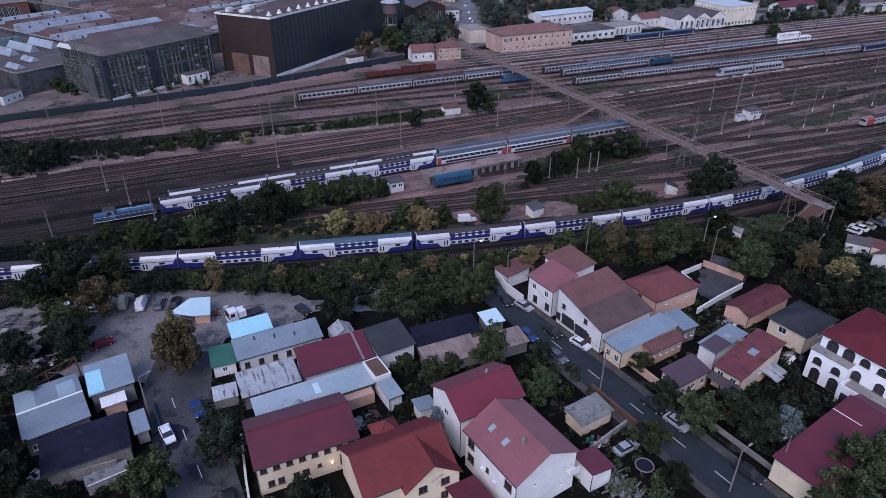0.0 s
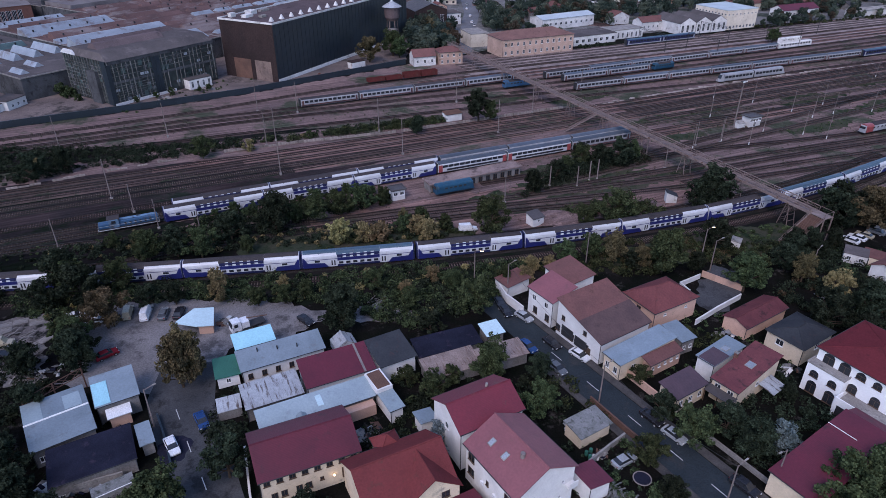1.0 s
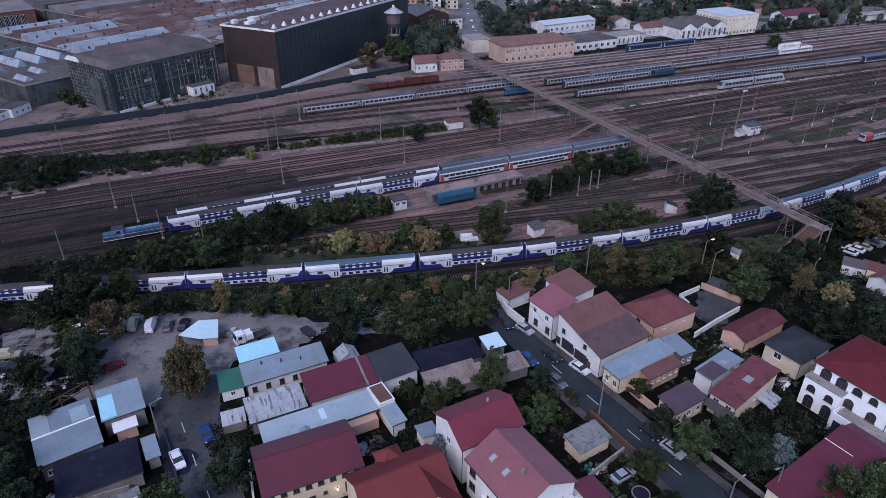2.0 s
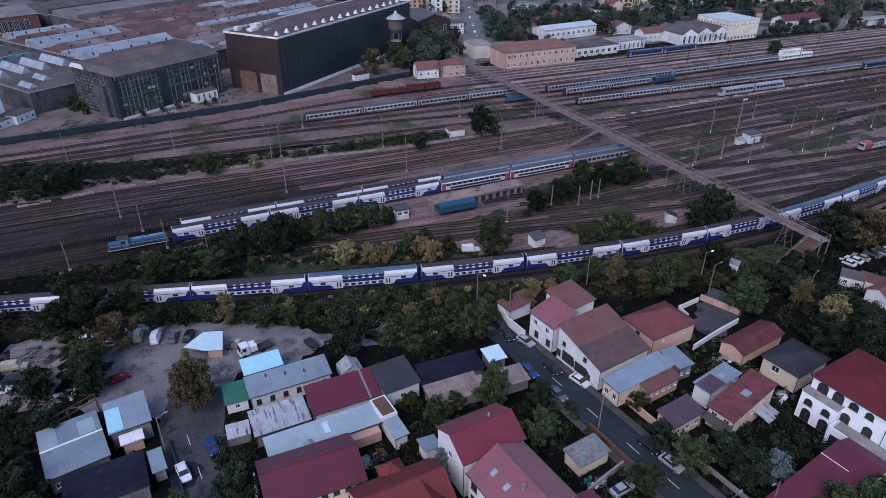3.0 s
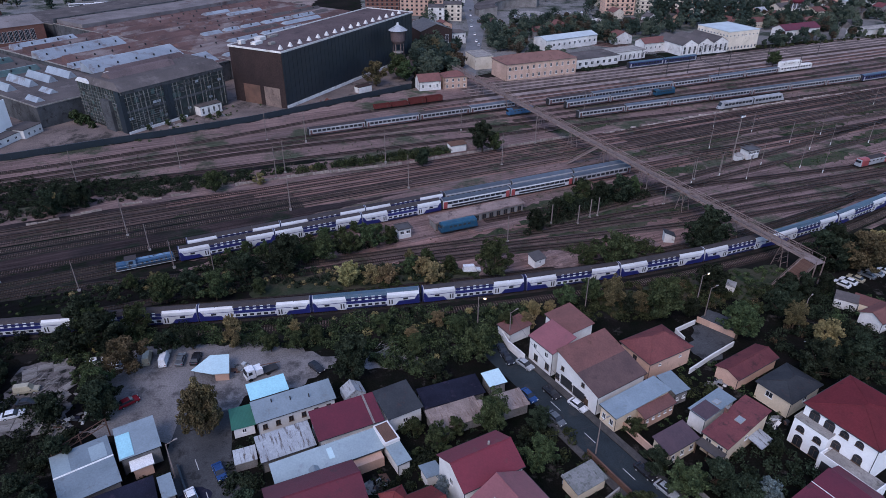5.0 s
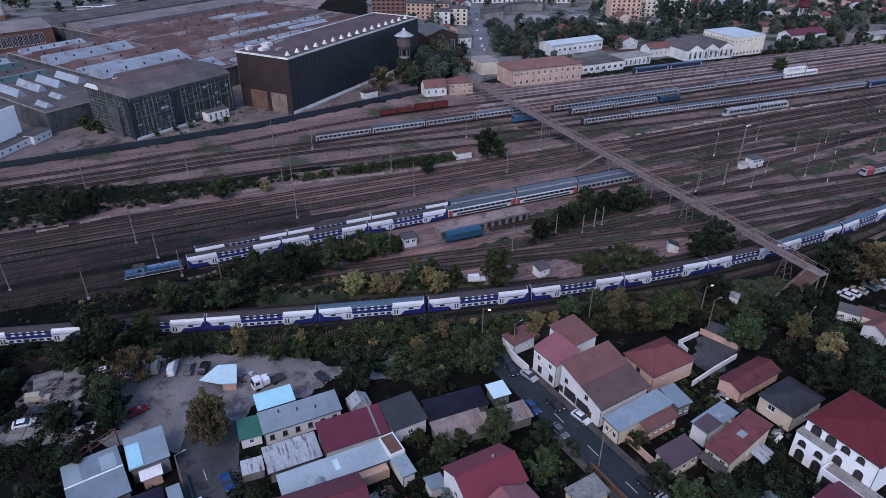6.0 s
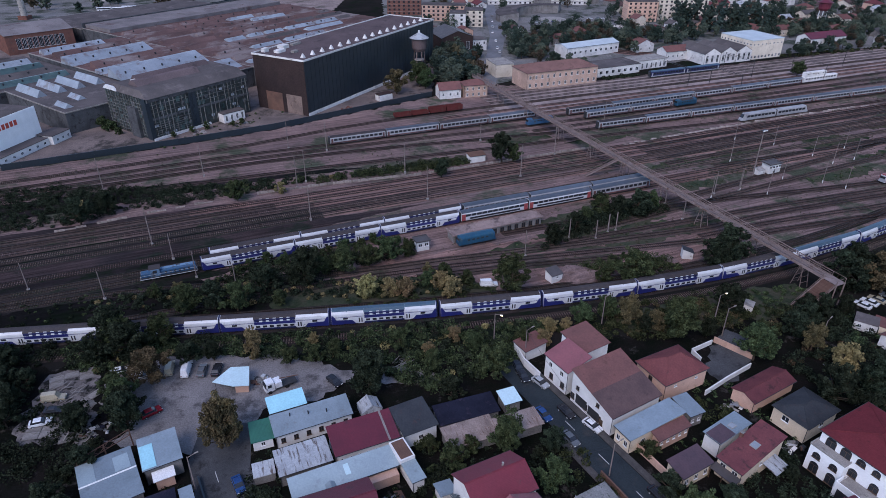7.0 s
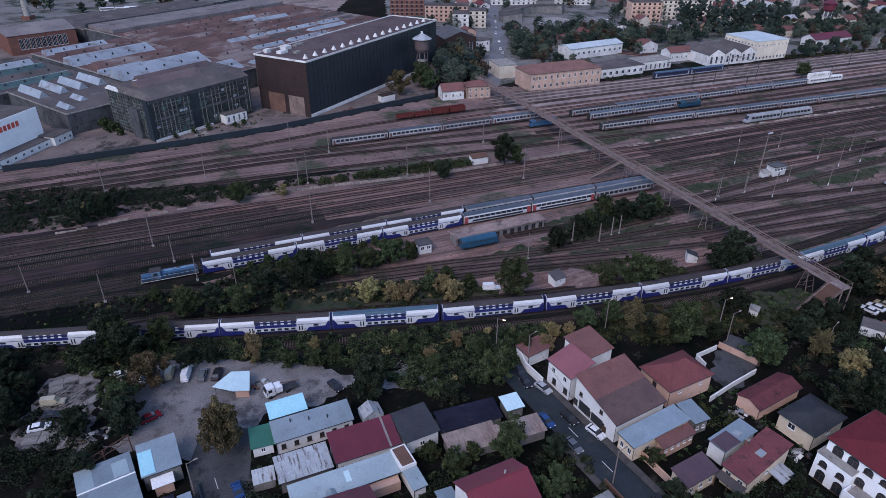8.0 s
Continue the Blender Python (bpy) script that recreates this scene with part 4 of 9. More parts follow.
def roof_cap(w, z1, shoulder, crown, grow=0.02, low=0.5):
    h = w / 2
    top = [(h - shoulder * (1 - math.cos(a)) + grow, z1 + (crown - z1) * 0.75 * math.sin(a) + grow) for a in [low] + [a for a in (0.62, 1.0, 1.35) if a > low + 0.03]] + [(0.45 * h, crown - 0.08 + grow), (0, crown + grow)]
    low = [(y - 0.05, z - 0.05) for y, z in top]
    ring = top + [(-y, z) for y, z in top[::-1][1:]]
    inner = low + [(-y, z) for y, z in low[::-1][1:]]
    return ring + inner[::-1]


def bogie(ob, x):
    g = Geo()
    for dx in (-1.25, 1.25):
        for y in (-0.75, 0.75):
            g.tube((dx, y - 0.07, 0.87), (dx, y + 0.07, 0.87), 0.45, None, 10)
    g.box(-1.9, 1.9, -1.05, -0.9, 0.7, 1.0).box(-1.9, 1.9, 0.9, 1.05, 0.7, 1.0)
    part("bogie", shared("bogie", lambda: g.mesh("bogie", DARK)), DARK, ob, m=pose(x, 0, 0))


def pane_mesh(w, h, d=0.03, material=None):
    return shared(("pane", w, h, (material or GLASS).name), lambda: Geo().box(-w / 2, w / 2, -d, 0.02, 0, h).mesh("window", material or GLASS))


def double_deck(roof_mat):
    """A double-deck coach 26 m long on its bogies, at the origin along x."""
    ob = thing("double_deck_coach", 0, 0, 0, "white and blue double-deck railway coach, parked on its track", "train coach", "double-deck coaches")
    H, w = 12.95, 2.85
    part("body", Geo().sweep(hull_profile(w, 0.6, 3.05, 0.8, 4.4), -H, H), COACHWHITE, ob)
    part("underframe", Geo().box(-6.8, 6.8, -1.2, 1.2, 0.3, 0.6), DARK, ob)
    part("roof", Geo().sweep(roof_cap(w, 3.05, 0.8, 4.4, 0.02, 0.6), -5.1, 5.1), roof_mat, ob, "sooty roof sheet")
    for s in (-1, 1):
        part("roof_end", Geo().sweep(roof_cap(w, 3.05, 0.8, 4.4, 0.02, 1.28), *sorted((s * 5.11, s * (H - 0.1)))), roof_mat, ob)
    for i in (-4, -2, 0, 2, 4):
        part("roof_rib", shared(("roofrib", roof_mat.name), lambda: Geo().sweep([(y * 0.93, z + 0.02) for y, z in roof_cap(w, 3.05, 0.8, 4.4, 0.02, 0.8)], -0.06, 0.06).mesh("roof_rib", roof_mat)), None, ob, "", pose(2.3 * i, 0, 0))
    for s in (-1, 1):
        part("gangway", Geo().hull([(-0.18, -1.38, 0.8), (0.18, -1.38, 0.8), (0.18, 1.38, 0.8), (-0.18, 1.38, 0.8)], [(-0.1, -0.75, 4.35), (0.1, -0.75, 4.35), (0.1, 0.75, 4.35), (-0.1, 0.75, 4.35)]), NAVY, ob, "dark blue gangway bellows", pose(s * 13.12, 0, 0))
        bogie(ob, s * 9.8)
        for y in (-1, 1):
            yy = y * (w / 2 + 0.012)
            g = Geo()
            a = s * 12.93
            ring = [(s * 7.0, 0.62), (a, 0.62), (a, 3.3), (s * 12.55, 3.25), (s * 11.8, 1.95), (s * 7.9, 1.75)]
            if s * y > 0:
                ring = ring[::-1]
            n = 0.012
            g.hull([(px, yy - n, pz) for px, pz in ring], [(px, yy + n, pz) for px, pz in ring])
            part("blue_end_panel", g, COACHBLUE, ob)
            part("blue_line", Geo().box(*sorted((s * 5.0, s * 12.2)), yy - 0.012, yy + 0.012, 2.62, 2.74), COACHBLUE, ob)
            part("door", Geo().box(s * 5.9 - 0.75, s * 5.9 + 0.75, yy - 0.014, yy + 0.014, 0.66, 2.55), COACHWHITE, ob, "white double door")
            for dx in (-0.32, 0.32) if y < 0 else ():
                part("door_window", pane_mesh(0.3, 1.3), None, ob, "", pose(s * 5.9 + dx, y * (w / 2 + 0.02), 1.0, 0, 0, 0 if y < 0 else 180))
            part("window", pane_mesh(1.2, 0.52), None, ob, "", pose(s * 9.6, y * (w / 2 + 0.01), 2.02, 0, 0, 0 if y < 0 else 180))
    for y in (-1, 1):
        yy = y * (w / 2 + 0.01)
        turn = 0 if y < 0 else 180
        part("blue_band", Geo().box(-4.95, 4.95, yy - 0.012, yy + 0.012, 2.1, 2.95), COACHBLUE, ob)
        part("upper_band", shared("upband", lambda: Geo().box(-4.95, 4.95, -0.03, 0.02, 0, 0.62).mesh("upper_band", NAVY)), None, ob, "", pose(0, y * (w / 2), 3.08, 0, 0, turn) @ pose(0, 0, 0, -6))
        part("blue_skirt", Geo().box(-4.95, 4.95, yy - 0.012, yy + 0.012, 0.62, 1.12), NAVY, ob)
        if y > 0:
            part("window_row", shared("ddrow", lambda: Geo().box(-4.7, 4.7, -0.03, 0.02, 0, 0.6).mesh("window_row", GLASS)), None, ob, "dark window row", pose(0, yy, 1.26, 0, 0, turn))
            continue
        for i in range(6):
            x = -4.1 + 8.2 * i / 5
            part("window", pane_mesh(1.0, 0.6), None, ob, "", pose(x, yy, 1.26, 0, 0, turn))
            part("upper_window", pane_mesh(1.1, 0.62), None, ob, "", pose(x, y * (w / 2 + 0.01), 3.02, 0, 0, turn) @ pose(0, 0, 0, -9))
        for i in range(5):
            x = -3.28 + 8.2 * i / 5
            part("white_pillar", pane_mesh(0.75, 0.95, 0.05, COACHWHITE), None, ob, "", pose(x, y * (w / 2 + 0.03), 2.93, 0, 0, turn) @ pose(0, 0, 0, -11))
    return ob


def coach(band, roof_mat, name="passenger_coach", label="white passenger coach with a row of dark windows", L=24.6, strip=False, side=None):
    ob = thing(name, 0, 0, 0, label, "train coach", "single-deck coaches")
    w, H = 2.85, L / 2
    part("body", Geo().sweep(hull_profile(w, 0.9, 3.3, 0.7, 4.05), -H + 0.3, H - 0.3), side or (COACHWHITE if strip else COACHGREY), ob)
    part("underframe", Geo().box(-H + 5.5, H - 5.5, -1.15, 1.15, 0.45, 0.9), DARK, ob)
    part("roof", Geo().sweep(roof_cap(w, 3.3, 0.7, 4.05), -H + 0.3, H - 0.3), roof_mat, ob)
    for s in (-1, 1):
        part("gangway", Geo().box(-0.28, 0.28, -0.9, 0.9, 1.0, 3.7), DARK, ob, "", pose(s * (H - 0.05), 0, 0))
        bogie(ob, s * (H - 3.8))
        yy = s * (w / 2 + 0.01)
        if strip:
            part("window_strip", Geo().box(-H + 3.2, H - 3.2, yy - 0.012, yy + 0.012, 1.3, 1.9), GLASS, ob, "long dark lower window strip")
            for e in (-1, 1):
                part("red_end_panel", Geo().box(*sorted((e * (H - 0.35), e * (H - 1.7))), yy - 0.01, yy + 0.01, 1.0, 3.3), band, ob)
        else:
            part("lower_band", Geo().box(-H + 0.4, H - 0.4, yy - 0.012, yy + 0.012, 1.0, 1.5), band, ob)
        if s > 0 and not strip:
            part("window_row", Geo().box(-H + 2.0, H - 2.0, yy - 0.012, yy + 0.02, 2.15, 3.0), GLASS, ob, "dark window row")
        for i in range(11 if s < 0 or strip else 0):
            x = -(H - 2.6) + (2 * H - 5.2) * i / 10
            part("window", pane_mesh(1.75, 0.8) if strip else pane_mesh(1.5, 0.9), None, ob, "", pose(x, yy, 2.35 if strip else 2.15, 0, 0, 0 if s < 0 else 180))
        for e in (-1, 1):
            part("door", Geo().box(e * (H - 1.1) - 0.4, e * (H - 1.1) + 0.4, yy - 0.014, yy + 0.014, 1.1, 3.1), band, ob)
    return ob


def locomotive(paint, label, L=12.0, name="diesel_locomotive"):
    """A shunting engine: frame, long and short bonnets, cab."""
    ob = thing(name, 0, 0, 0, label, "locomotive")
    H = L / 2
    part("frame", Geo().box(-H, H, -1.4, 1.4, 1.0, 1.35), DARK, ob)
    part("long_bonnet", Geo().sweep(hull_profile(1.9, 1.35, 2.7, 0.35, 3.1), -0.3 * H, H - 0.4), paint, ob)
    part("short_bonnet", Geo().sweep(hull_profile(1.9, 1.35, 2.5, 0.35, 2.9), -H + 0.4, -0.62 * H), paint, ob)
    cab = part("cab", Geo().sweep(hull_profile(2.7, 1.35, 3.5, 0.5, 4.1), -0.62 * H, -0.3 * H), LOCOPALE, ob, "pale blue-grey cab")
    part("cab_roof", Geo().sweep(roof_cap(2.75, 3.5, 0.5, 4.1, 0.04), -0.66 * H, -0.26 * H), ROOFGREY, ob, "grimy cab roof")
    part("bonnet_top", Geo().box(-0.28 * H, H - 0.6, -0.55, 0.55, 3.05, 3.16), LOCOPALE, ob, "pale bonnet walkway")
    for s in (-1, 1):
        part("cab_window", pane_mesh(1.0, 0.8), None, cab, "", pose(-0.46 * H, s * 1.36, 2.6, 0, 0, 0 if s < 0 else 180))
        part("railing", Geo().tube((-H + 0.2, s * 1.35, 2.2), (H - 0.2, s * 1.35, 2.2), 0.03).tube((H - 0.2, s * 1.35, 1.3), (H - 0.2, s * 1.35, 2.2), 0.03).tube((-H + 0.2, s * 1.35, 1.3), (-H + 0.2, s * 1.35, 2.2), 0.03), COACHWHITE, ob)
        bogie(ob, s * 0.55 * H)
        for i in range(6):
            part("louvre", pane_mesh(0.5, 0.7, 0.03, DARK), None, ob, "", pose(-0.1 * H + i * 0.16 * H, s * 0.96, 1.7, 0, 0, 0 if s < 0 else 180))
        part("side_stripe", Geo().box(-H, H, s * 1.405 - 0.01, s * 1.405 + 0.01, 1.08, 1.22), COACHWHITE, ob, "worn white side stripe")
        part("headlight", Geo().tube((H - 0.42, s * 0.5, 2.3), (H - 0.36, s * 0.5, 2.3), 0.14, None, 8), FRAME, ob)
    part("exhaust", Geo().cyl(0.3 * H, 0, 3.0, 3.45, 0.16, 0.16), DARK, ob)
    return ob


def box_loco(paint, label, L=17.0, electric=True):
    """A full-width main-line engine."""
    ob = thing("main_line_locomotive", 0, 0, 0, label, "locomotive")
    H = L / 2
    part("body", Geo().sweep(hull_profile(2.9, 1.1, 3.1, 0.6, 3.9), -H + 0.5, H - 0.5), paint, ob)
    part("roof", Geo().sweep(roof_cap(2.9, 3.1, 0.6, 3.9), -H + 2.2, H - 2.2), ROOFGREY if electric else paint, ob)
    for s in (-1, 1):
        part("nose", Geo().hull([(s * (H - 0.5), -1.4 * s, 1.1), (s * (H + 0.1), -1.2 * s, 1.1), (s * (H + 0.1), 1.2 * s, 1.1), (s * (H - 0.5), 1.4 * s, 1.1)], [(s * (H - 0.5), -1.2 * s, 3.6), (s * (H - 0.2), -1.0 * s, 3.4), (s * (H - 0.2), 1.0 * s, 3.4), (s * (H - 0.5), 1.2 * s, 3.6)]), paint, ob)
        part("windscreen", Geo().box(-0.04, 0.04, -1.0, 1.0, 2.4, 3.2), GLASS, ob, "", pose(s * (H - 0.02), 0, 0))
        bogie(ob, s * 0.55 * H)
        for i in range(5):
            part("grille", pane_mesh(0.9, 0.5, 0.03, DARK), None, ob, "", pose(-0.5 * H + i * 0.25 * H, s * 1.46, 2.4, 0, 0, 0 if s < 0 else 180))
    for i in (-1, 1) if electric else ():
        part("pantograph", Geo().beam((i * 4 - 0.9, 0, 3.95), (i * 4 + 0.7, 0, 4.35), 0.05).beam((i * 4 + 0.7, -0.8, 4.35), (i * 4 + 0.7, 0.8, 4.35), 0.05), DARK, ob)
    return ob


def place(proto, x, y, ang, z=0.0):
    return copy_thing(proto, pose(x, y, z, 0, 0, ang))


def away(proto):
    """Put the pattern itself to its first place: returns a placer that uses it once and then copies."""
    state = {"used": False}

    def put(x, y, ang):
        if state["used"]:
            return place(proto, x, y, ang)
        state["used"] = True
        proto.matrix_basis = pose(x, y, 0, 0, 0, ang)
        return proto

    return put


dd_grime, dd_blue = away(double_deck(ROOFGREY)), away(double_deck(ROOFBLUE))
# nearest train: coupled coaches on the curve
joints = [-112.2, -85.8, -59.5, -33.7, -7.0, 19.4, 45.0, 69.9, 94.2, 118.0, 141.2, 164.0, 186.5]
for i, (a, b) in enumerate(zip(joints, joints[1:])):
    ya, yb = near_y(a), near_y(b)
    if b > 175:
        break
    (dd_blue if i in (3, 8, 9) else dd_grime)((a + b) / 2, (ya + yb) / 2, math.degrees(math.atan2(yb - ya, b - a)))
# middle pair of trains
for i in range(3):
    dd_grime(*yard(11.2 + 26.3 * i, 174.6), HEAD)
for i in range(3):
    dd_grime(*yard(8.6 + 26.3 * i, 170.4), HEAD)
silver = away(coach(SKIRT, FARROOF, "passenger_coach", "dull white coach with a slate-blue roof and dark windows"))
bluecoach = away(coach(COACHGREY, ROOFBLUE, "blue_coach", "dark blue passenger coach with a pale stripe", 24.6, False, NAVY))
for i in range(3):
    silver(*yard(89.9 + 24.7 * i, 174.6 - 0.35 * i), HEAD)
redwhite = away(coach(DEEPRED, FARROOF, "regional_coach", "white two-level coach with red ends and dark window strips", 24.6, True))
for i in range(2):
    redwhite(*yard(87.0 + 24.7 * i, 170.2), HEAD)
silver(*yard(136.5, 170.2), HEAD)
locomotive(LOCODARK, "blue shunting locomotive with a pale cab coupled to a train", 15.0).matrix_basis = pose(*yard(-13.2, 170.4), 0, 0, 0, HEAD)
box_loco(LOCOTEAL, "teal blue box-shaped locomotive standing beside a shelter", 12.0, False).matrix_basis = pose(*yard(73.8, 155.3), 0, 0, 0, HEAD)
# far trains
silver2 = away(coach(SKIRT, ROOFGREY))
for i in range(4):
    (silver if i % 2 else silver2)(*yard(64.5 + 24.7 * i, 255.4), HEAD)
for i in range(7):
    (silver if i > 0 else silver2)(*yard(180 + 24.7 * i, 229.8 - 0.045 * 24.7 * i), HEAD - 2.2)
for i in range(4):
    bluecoach(*yard(353 + 24.7 * i, 221.5), HEAD)
for i in range(2):
    silver(*yard(183 + 24.7 * i, 244.6), HEAD)
for i in range(6):
    (silver if i % 3 else silver2)(*yard(178 + 24.7 * i, 252.0), HEAD)
box_loco(LOCOTEAL, "dark teal locomotive among far coaches", 12.0).matrix_basis = pose(*yard(228, 243.6), 0, 0, 0, HEAD)
box_loco(LOCODARK, "dark blue locomotive standing behind the footbridge", 13.0).matrix_basis = pose(*yard(147, 245.4), 0, 0, 0, HEAD)
redloco = box_loco(COACHGREY, "white main-line locomotive with deep red ends")
redloco.matrix_basis = pose(*yard(238, 140.2), 0, 0, 0, HEAD)
for s in (-1, 1):
    part("red_end", Geo().sweep(hull_profile(2.98, 1.05, 3.1, 0.62, 3.95), *sorted((s * 4.4, s * 8.05))), DEEPRED, redloco, "deep red end")
for i in range(2):
    bluecoach(*yard(257 + 24.7 * i, 293.2), HEAD)


def railcar():
    ob = thing("railcar", 0, 0, 0, "white modern diesel railcar with a sloping nose", "railcar")
    prof = hull_profile(2.85, 0.6, 3.2, 0.6, 3.9)
    for s in (-1, 1):
        part("body", Geo().sweep(prof, *sorted((s * 0.4, s * 18.0))), COACHGREY, ob)
        part("nose", Geo().hull([(s * 18.0, -1.4 * s, 0.6), (s * 20.3, -1.1 * s, 0.6), (s * 20.3, 1.1 * s, 0.6), (s * 18.0, 1.4 * s, 0.6)], [(s * 18.0, -1.1 * s, 3.85), (s * 18.6, -0.9 * s, 3.6), (s * 18.6, 0.9 * s, 3.6), (s * 18.0, 1.1 * s, 3.85)]), COACHGREY, ob)
        part("windscreen", Geo().hull([(s * 19.6, -0.95 * s, 1.9), (s * 19.75, -0.95 * s, 1.9), (s * 19.75, 0.95 * s, 1.9), (s * 19.6, 0.95 * s, 1.9)], [(s * 18.8, -0.8 * s, 3.4), (s * 18.95, -0.8 * s, 3.4), (s * 18.95, 0.8 * s, 3.4), (s * 18.8, 0.8 * s, 3.4)]), GLASS, ob)
        for y in (-1, 1):
            for i in range(8):
                part("window", pane_mesh(1.7, 1.0), None, ob, "", pose(s * (2.0 + 2.1 * i), y * 1.44, 1.95, 0, 0, 0 if y < 0 else 180))
        bogie(ob, s * 15)
    bogie(ob, 0)
    part("bellows", Geo().box(-0.4, 0.4, -1.3, 1.3, 0.8, 3.7), DARK, ob)
    return ob


railcar().matrix_basis = pose(*yard(255.5, 214.6), 0, 0, 0, HEAD - 1)


def open_wagon(label="oxide-red open goods wagon", tall=0.0):
    ob = thing("goods_wagon", 0, 0, 0, label, "goods wagon", "red goods wagons")
    g = Geo()
    z1 = 2.6 + tall
    g.box(-4, 4, -1.4, 1.4, 1.1, 1.3).box(-4, 4, -1.4, -1.32, 1.3, z1).box(-4, 4, 1.32, 1.4, 1.3, z1).box(-4, -3.92, -1.32, 1.32, 1.3, z1).box(3.92, 4, -1.32, 1.32, 1.3, z1)
    for i in range(9):
        for y in (-1.46, 1.4):
            g.box(-4 + i - 0.04, -4 + i + 0.04, y, y + 0.06, 1.1, z1)
    part("tub", g, WAGON, ob)
    for s in (-2.6, 2.6):
        w = Geo()
        for y in (-0.75, 0.75):
            w.tube((s, y - 0.07, 0.87), (s, y + 0.07, 0.87), 0.45, None, 10)
        part("wheelset", w, DARK, ob)
    return ob


wag = away(open_wagon())
for i in range(2):
    wag(*yard(92.5 + 8.6 * i, 278.3), HEAD)
wag2 = away(open_wagon("oxide-red covered goods wagon", 0.9))
for i in range(2):
    wag2(*yard(110 + 8.6 * i, 278.3), HEAD)


def raised_coach():
    ob = thing("crane_coach", 0, 0, 0, "white service coach with a raised upper box", "train coach")
    part("body", Geo().sweep(hull_profile(2.9, 0.9, 3.3, 0.5, 3.7), -12.5, 12.5), FARWHITE, ob)
    part("raised_box", Geo().sweep(hull_profile(2.6, 3.4, 5.9, 0.4, 6.2), -11.5, 3.5), FARWHITE, ob, "raised white upper box")
    for i in range(11):
        part("window", pane_mesh(1.25, 0.85), None, ob, "", pose(-10.6 + 2.12 * i, -1.46, 2.15))
    for i in range(4):
        part("upper_window", pane_mesh(0.7, 0.5), None, ob, "", pose(-9.8 + 3.6 * i, -1.31, 4.9))
    for s in (-1, 1):
        bogie(ob, s * 9)
    return ob


raised_coach().matrix_basis = pose(*yard(327.5, 252.4), 0, 0, 0, HEAD)


# ---- footbridge ----
SIDE = ((127.8, -1.4), (123.6, -11.9))


def footbridge():
    A, B = Vector((2.6, 343.0, 0)), Vector((93.9, 146.3, 0))
    d = B - A
    n = d.length
    ob = thing("footbridge", A.x, A.y, math.degrees(math.atan2(d.y, d.x)), "long rusting steel footbridge over the railway tracks", "bridge")
    z = 6.6
    part("deck", Geo().box(0, n, -1.25, 1.25, z, z + 0.18), BRIDGEDECK, ob, "rust-stained worn walking deck")
    for y in (-1.35, 1.35):
        part("girder", Geo().box(0, n, y - 0.1, y + 0.1, z - 0.35, z + 0.35), STEEL, ob)
        part("top_chord", Geo().box(0, n, y - 0.09, y + 0.09, z + 1.45, z + 1.6), STEEL, ob)
        k = int(n / 3.4)
        w = n / k

        def panel():
            g = Geo()
            g.box(-0.05, 0.05, -0.05, 0.05, 0.3, 1.45)
            g.beam((0, 0, 0.35), (w / 2, 0, 1.45), 0.05).beam((w / 2, 0, 1.45), (w, 0, 0.35), 0.05)
            g.box(0, w, -0.03, 0.03, 0.82, 0.94)
            return g.mesh("truss_panel", STEEL)

        for i in range(k):
            part("truss_panel", shared("truss", panel), STEEL, ob, m=pose(i * w, y, z))
    for s in (30, 58, 86, 110, 131, 152, 172, 192, 210):
        g = Geo()
        for sx in (-1, 1):
            for sy in (-1, 1):
                g.beam((s + sx * 1.5, sy * 1.4, 0), (s + sx * 0.35, sy * 1.1, z - 0.3), 0.16)
            for q in (0.25, 0.5, 0.75):
                r = 1.5 - 1.15 * q
                g.beam((s + sx * r, -1.4 + 0.3 * q, z * q), (s + sx * r, 1.4 - 0.3 * q, z * q), 0.08)
        for q in (0.15, 0.45, 0.7):
            g.beam((s - (1.5 - 1.15 * q), -1.35, z * q), (s + 1.5 - 1.15 * (q + 0.25), -1.25, z * (q + 0.25)), 0.07)
        part("pier", g, STEEL, ob)
    # broad stairs at the near end, down beside the deck
    part("landing", Geo().box(n, n + 4.2, -1.6, 1.6, z, z + 0.18), BRIDGEDECK, ob)
    flight = 9.4
    part("stair_soffit", Geo().hull([(n + 0.1, -1.6 - flight, -0.1), (n + 4.1, -1.6 - flight, -0.1), (n + 4.1, -1.6, z - 0.35), (n + 0.1, -1.6, z - 0.35)], [(n + 0.1, -1.6 - flight, 0.06), (n + 4.1, -1.6 - flight, 0.06), (n + 4.1, -1.6, z - 0.16), (n + 0.1, -1.6, z - 0.16)]), RUSTDOOR, ob, "reddish-brown stair underside")
    for i in range(34):
        part("step", shared("step", lambda: Geo().box(-1.95, 1.95, -0.15, 0.15, -0.12, 0.06).mesh("step", RUSTDOOR)), RUSTDOOR, ob, m=pose(n + 2.1, -1.75 - flight / 34 * i, z - 0.19 * (i + 1)))
    for dx in (0.1, 4.1):
        part("stringer", Geo().beam((n + dx, -1.6, z + 0.05), (n + dx, -1.6 - flight, 0.25), 0.2), STEEL, ob)
        g = Geo().beam((n + dx, -1.6, z + 1.1), (n + dx, -1.6 - flight, 1.2), 0.07).beam((n + dx, -1.6, z + 0.6), (n + dx, -1.6 - flight, 0.7), 0.04)
        for i in range(0, 35, 4):
            y0, z0 = -1.6 - flight / 34 * i, z - 0.19 * i
            g.beam((n + dx, y0, z0 - 0.1), (n + dx, y0, z0 + 1.1), 0.05)
        part("handrail", g, STEEL, ob)
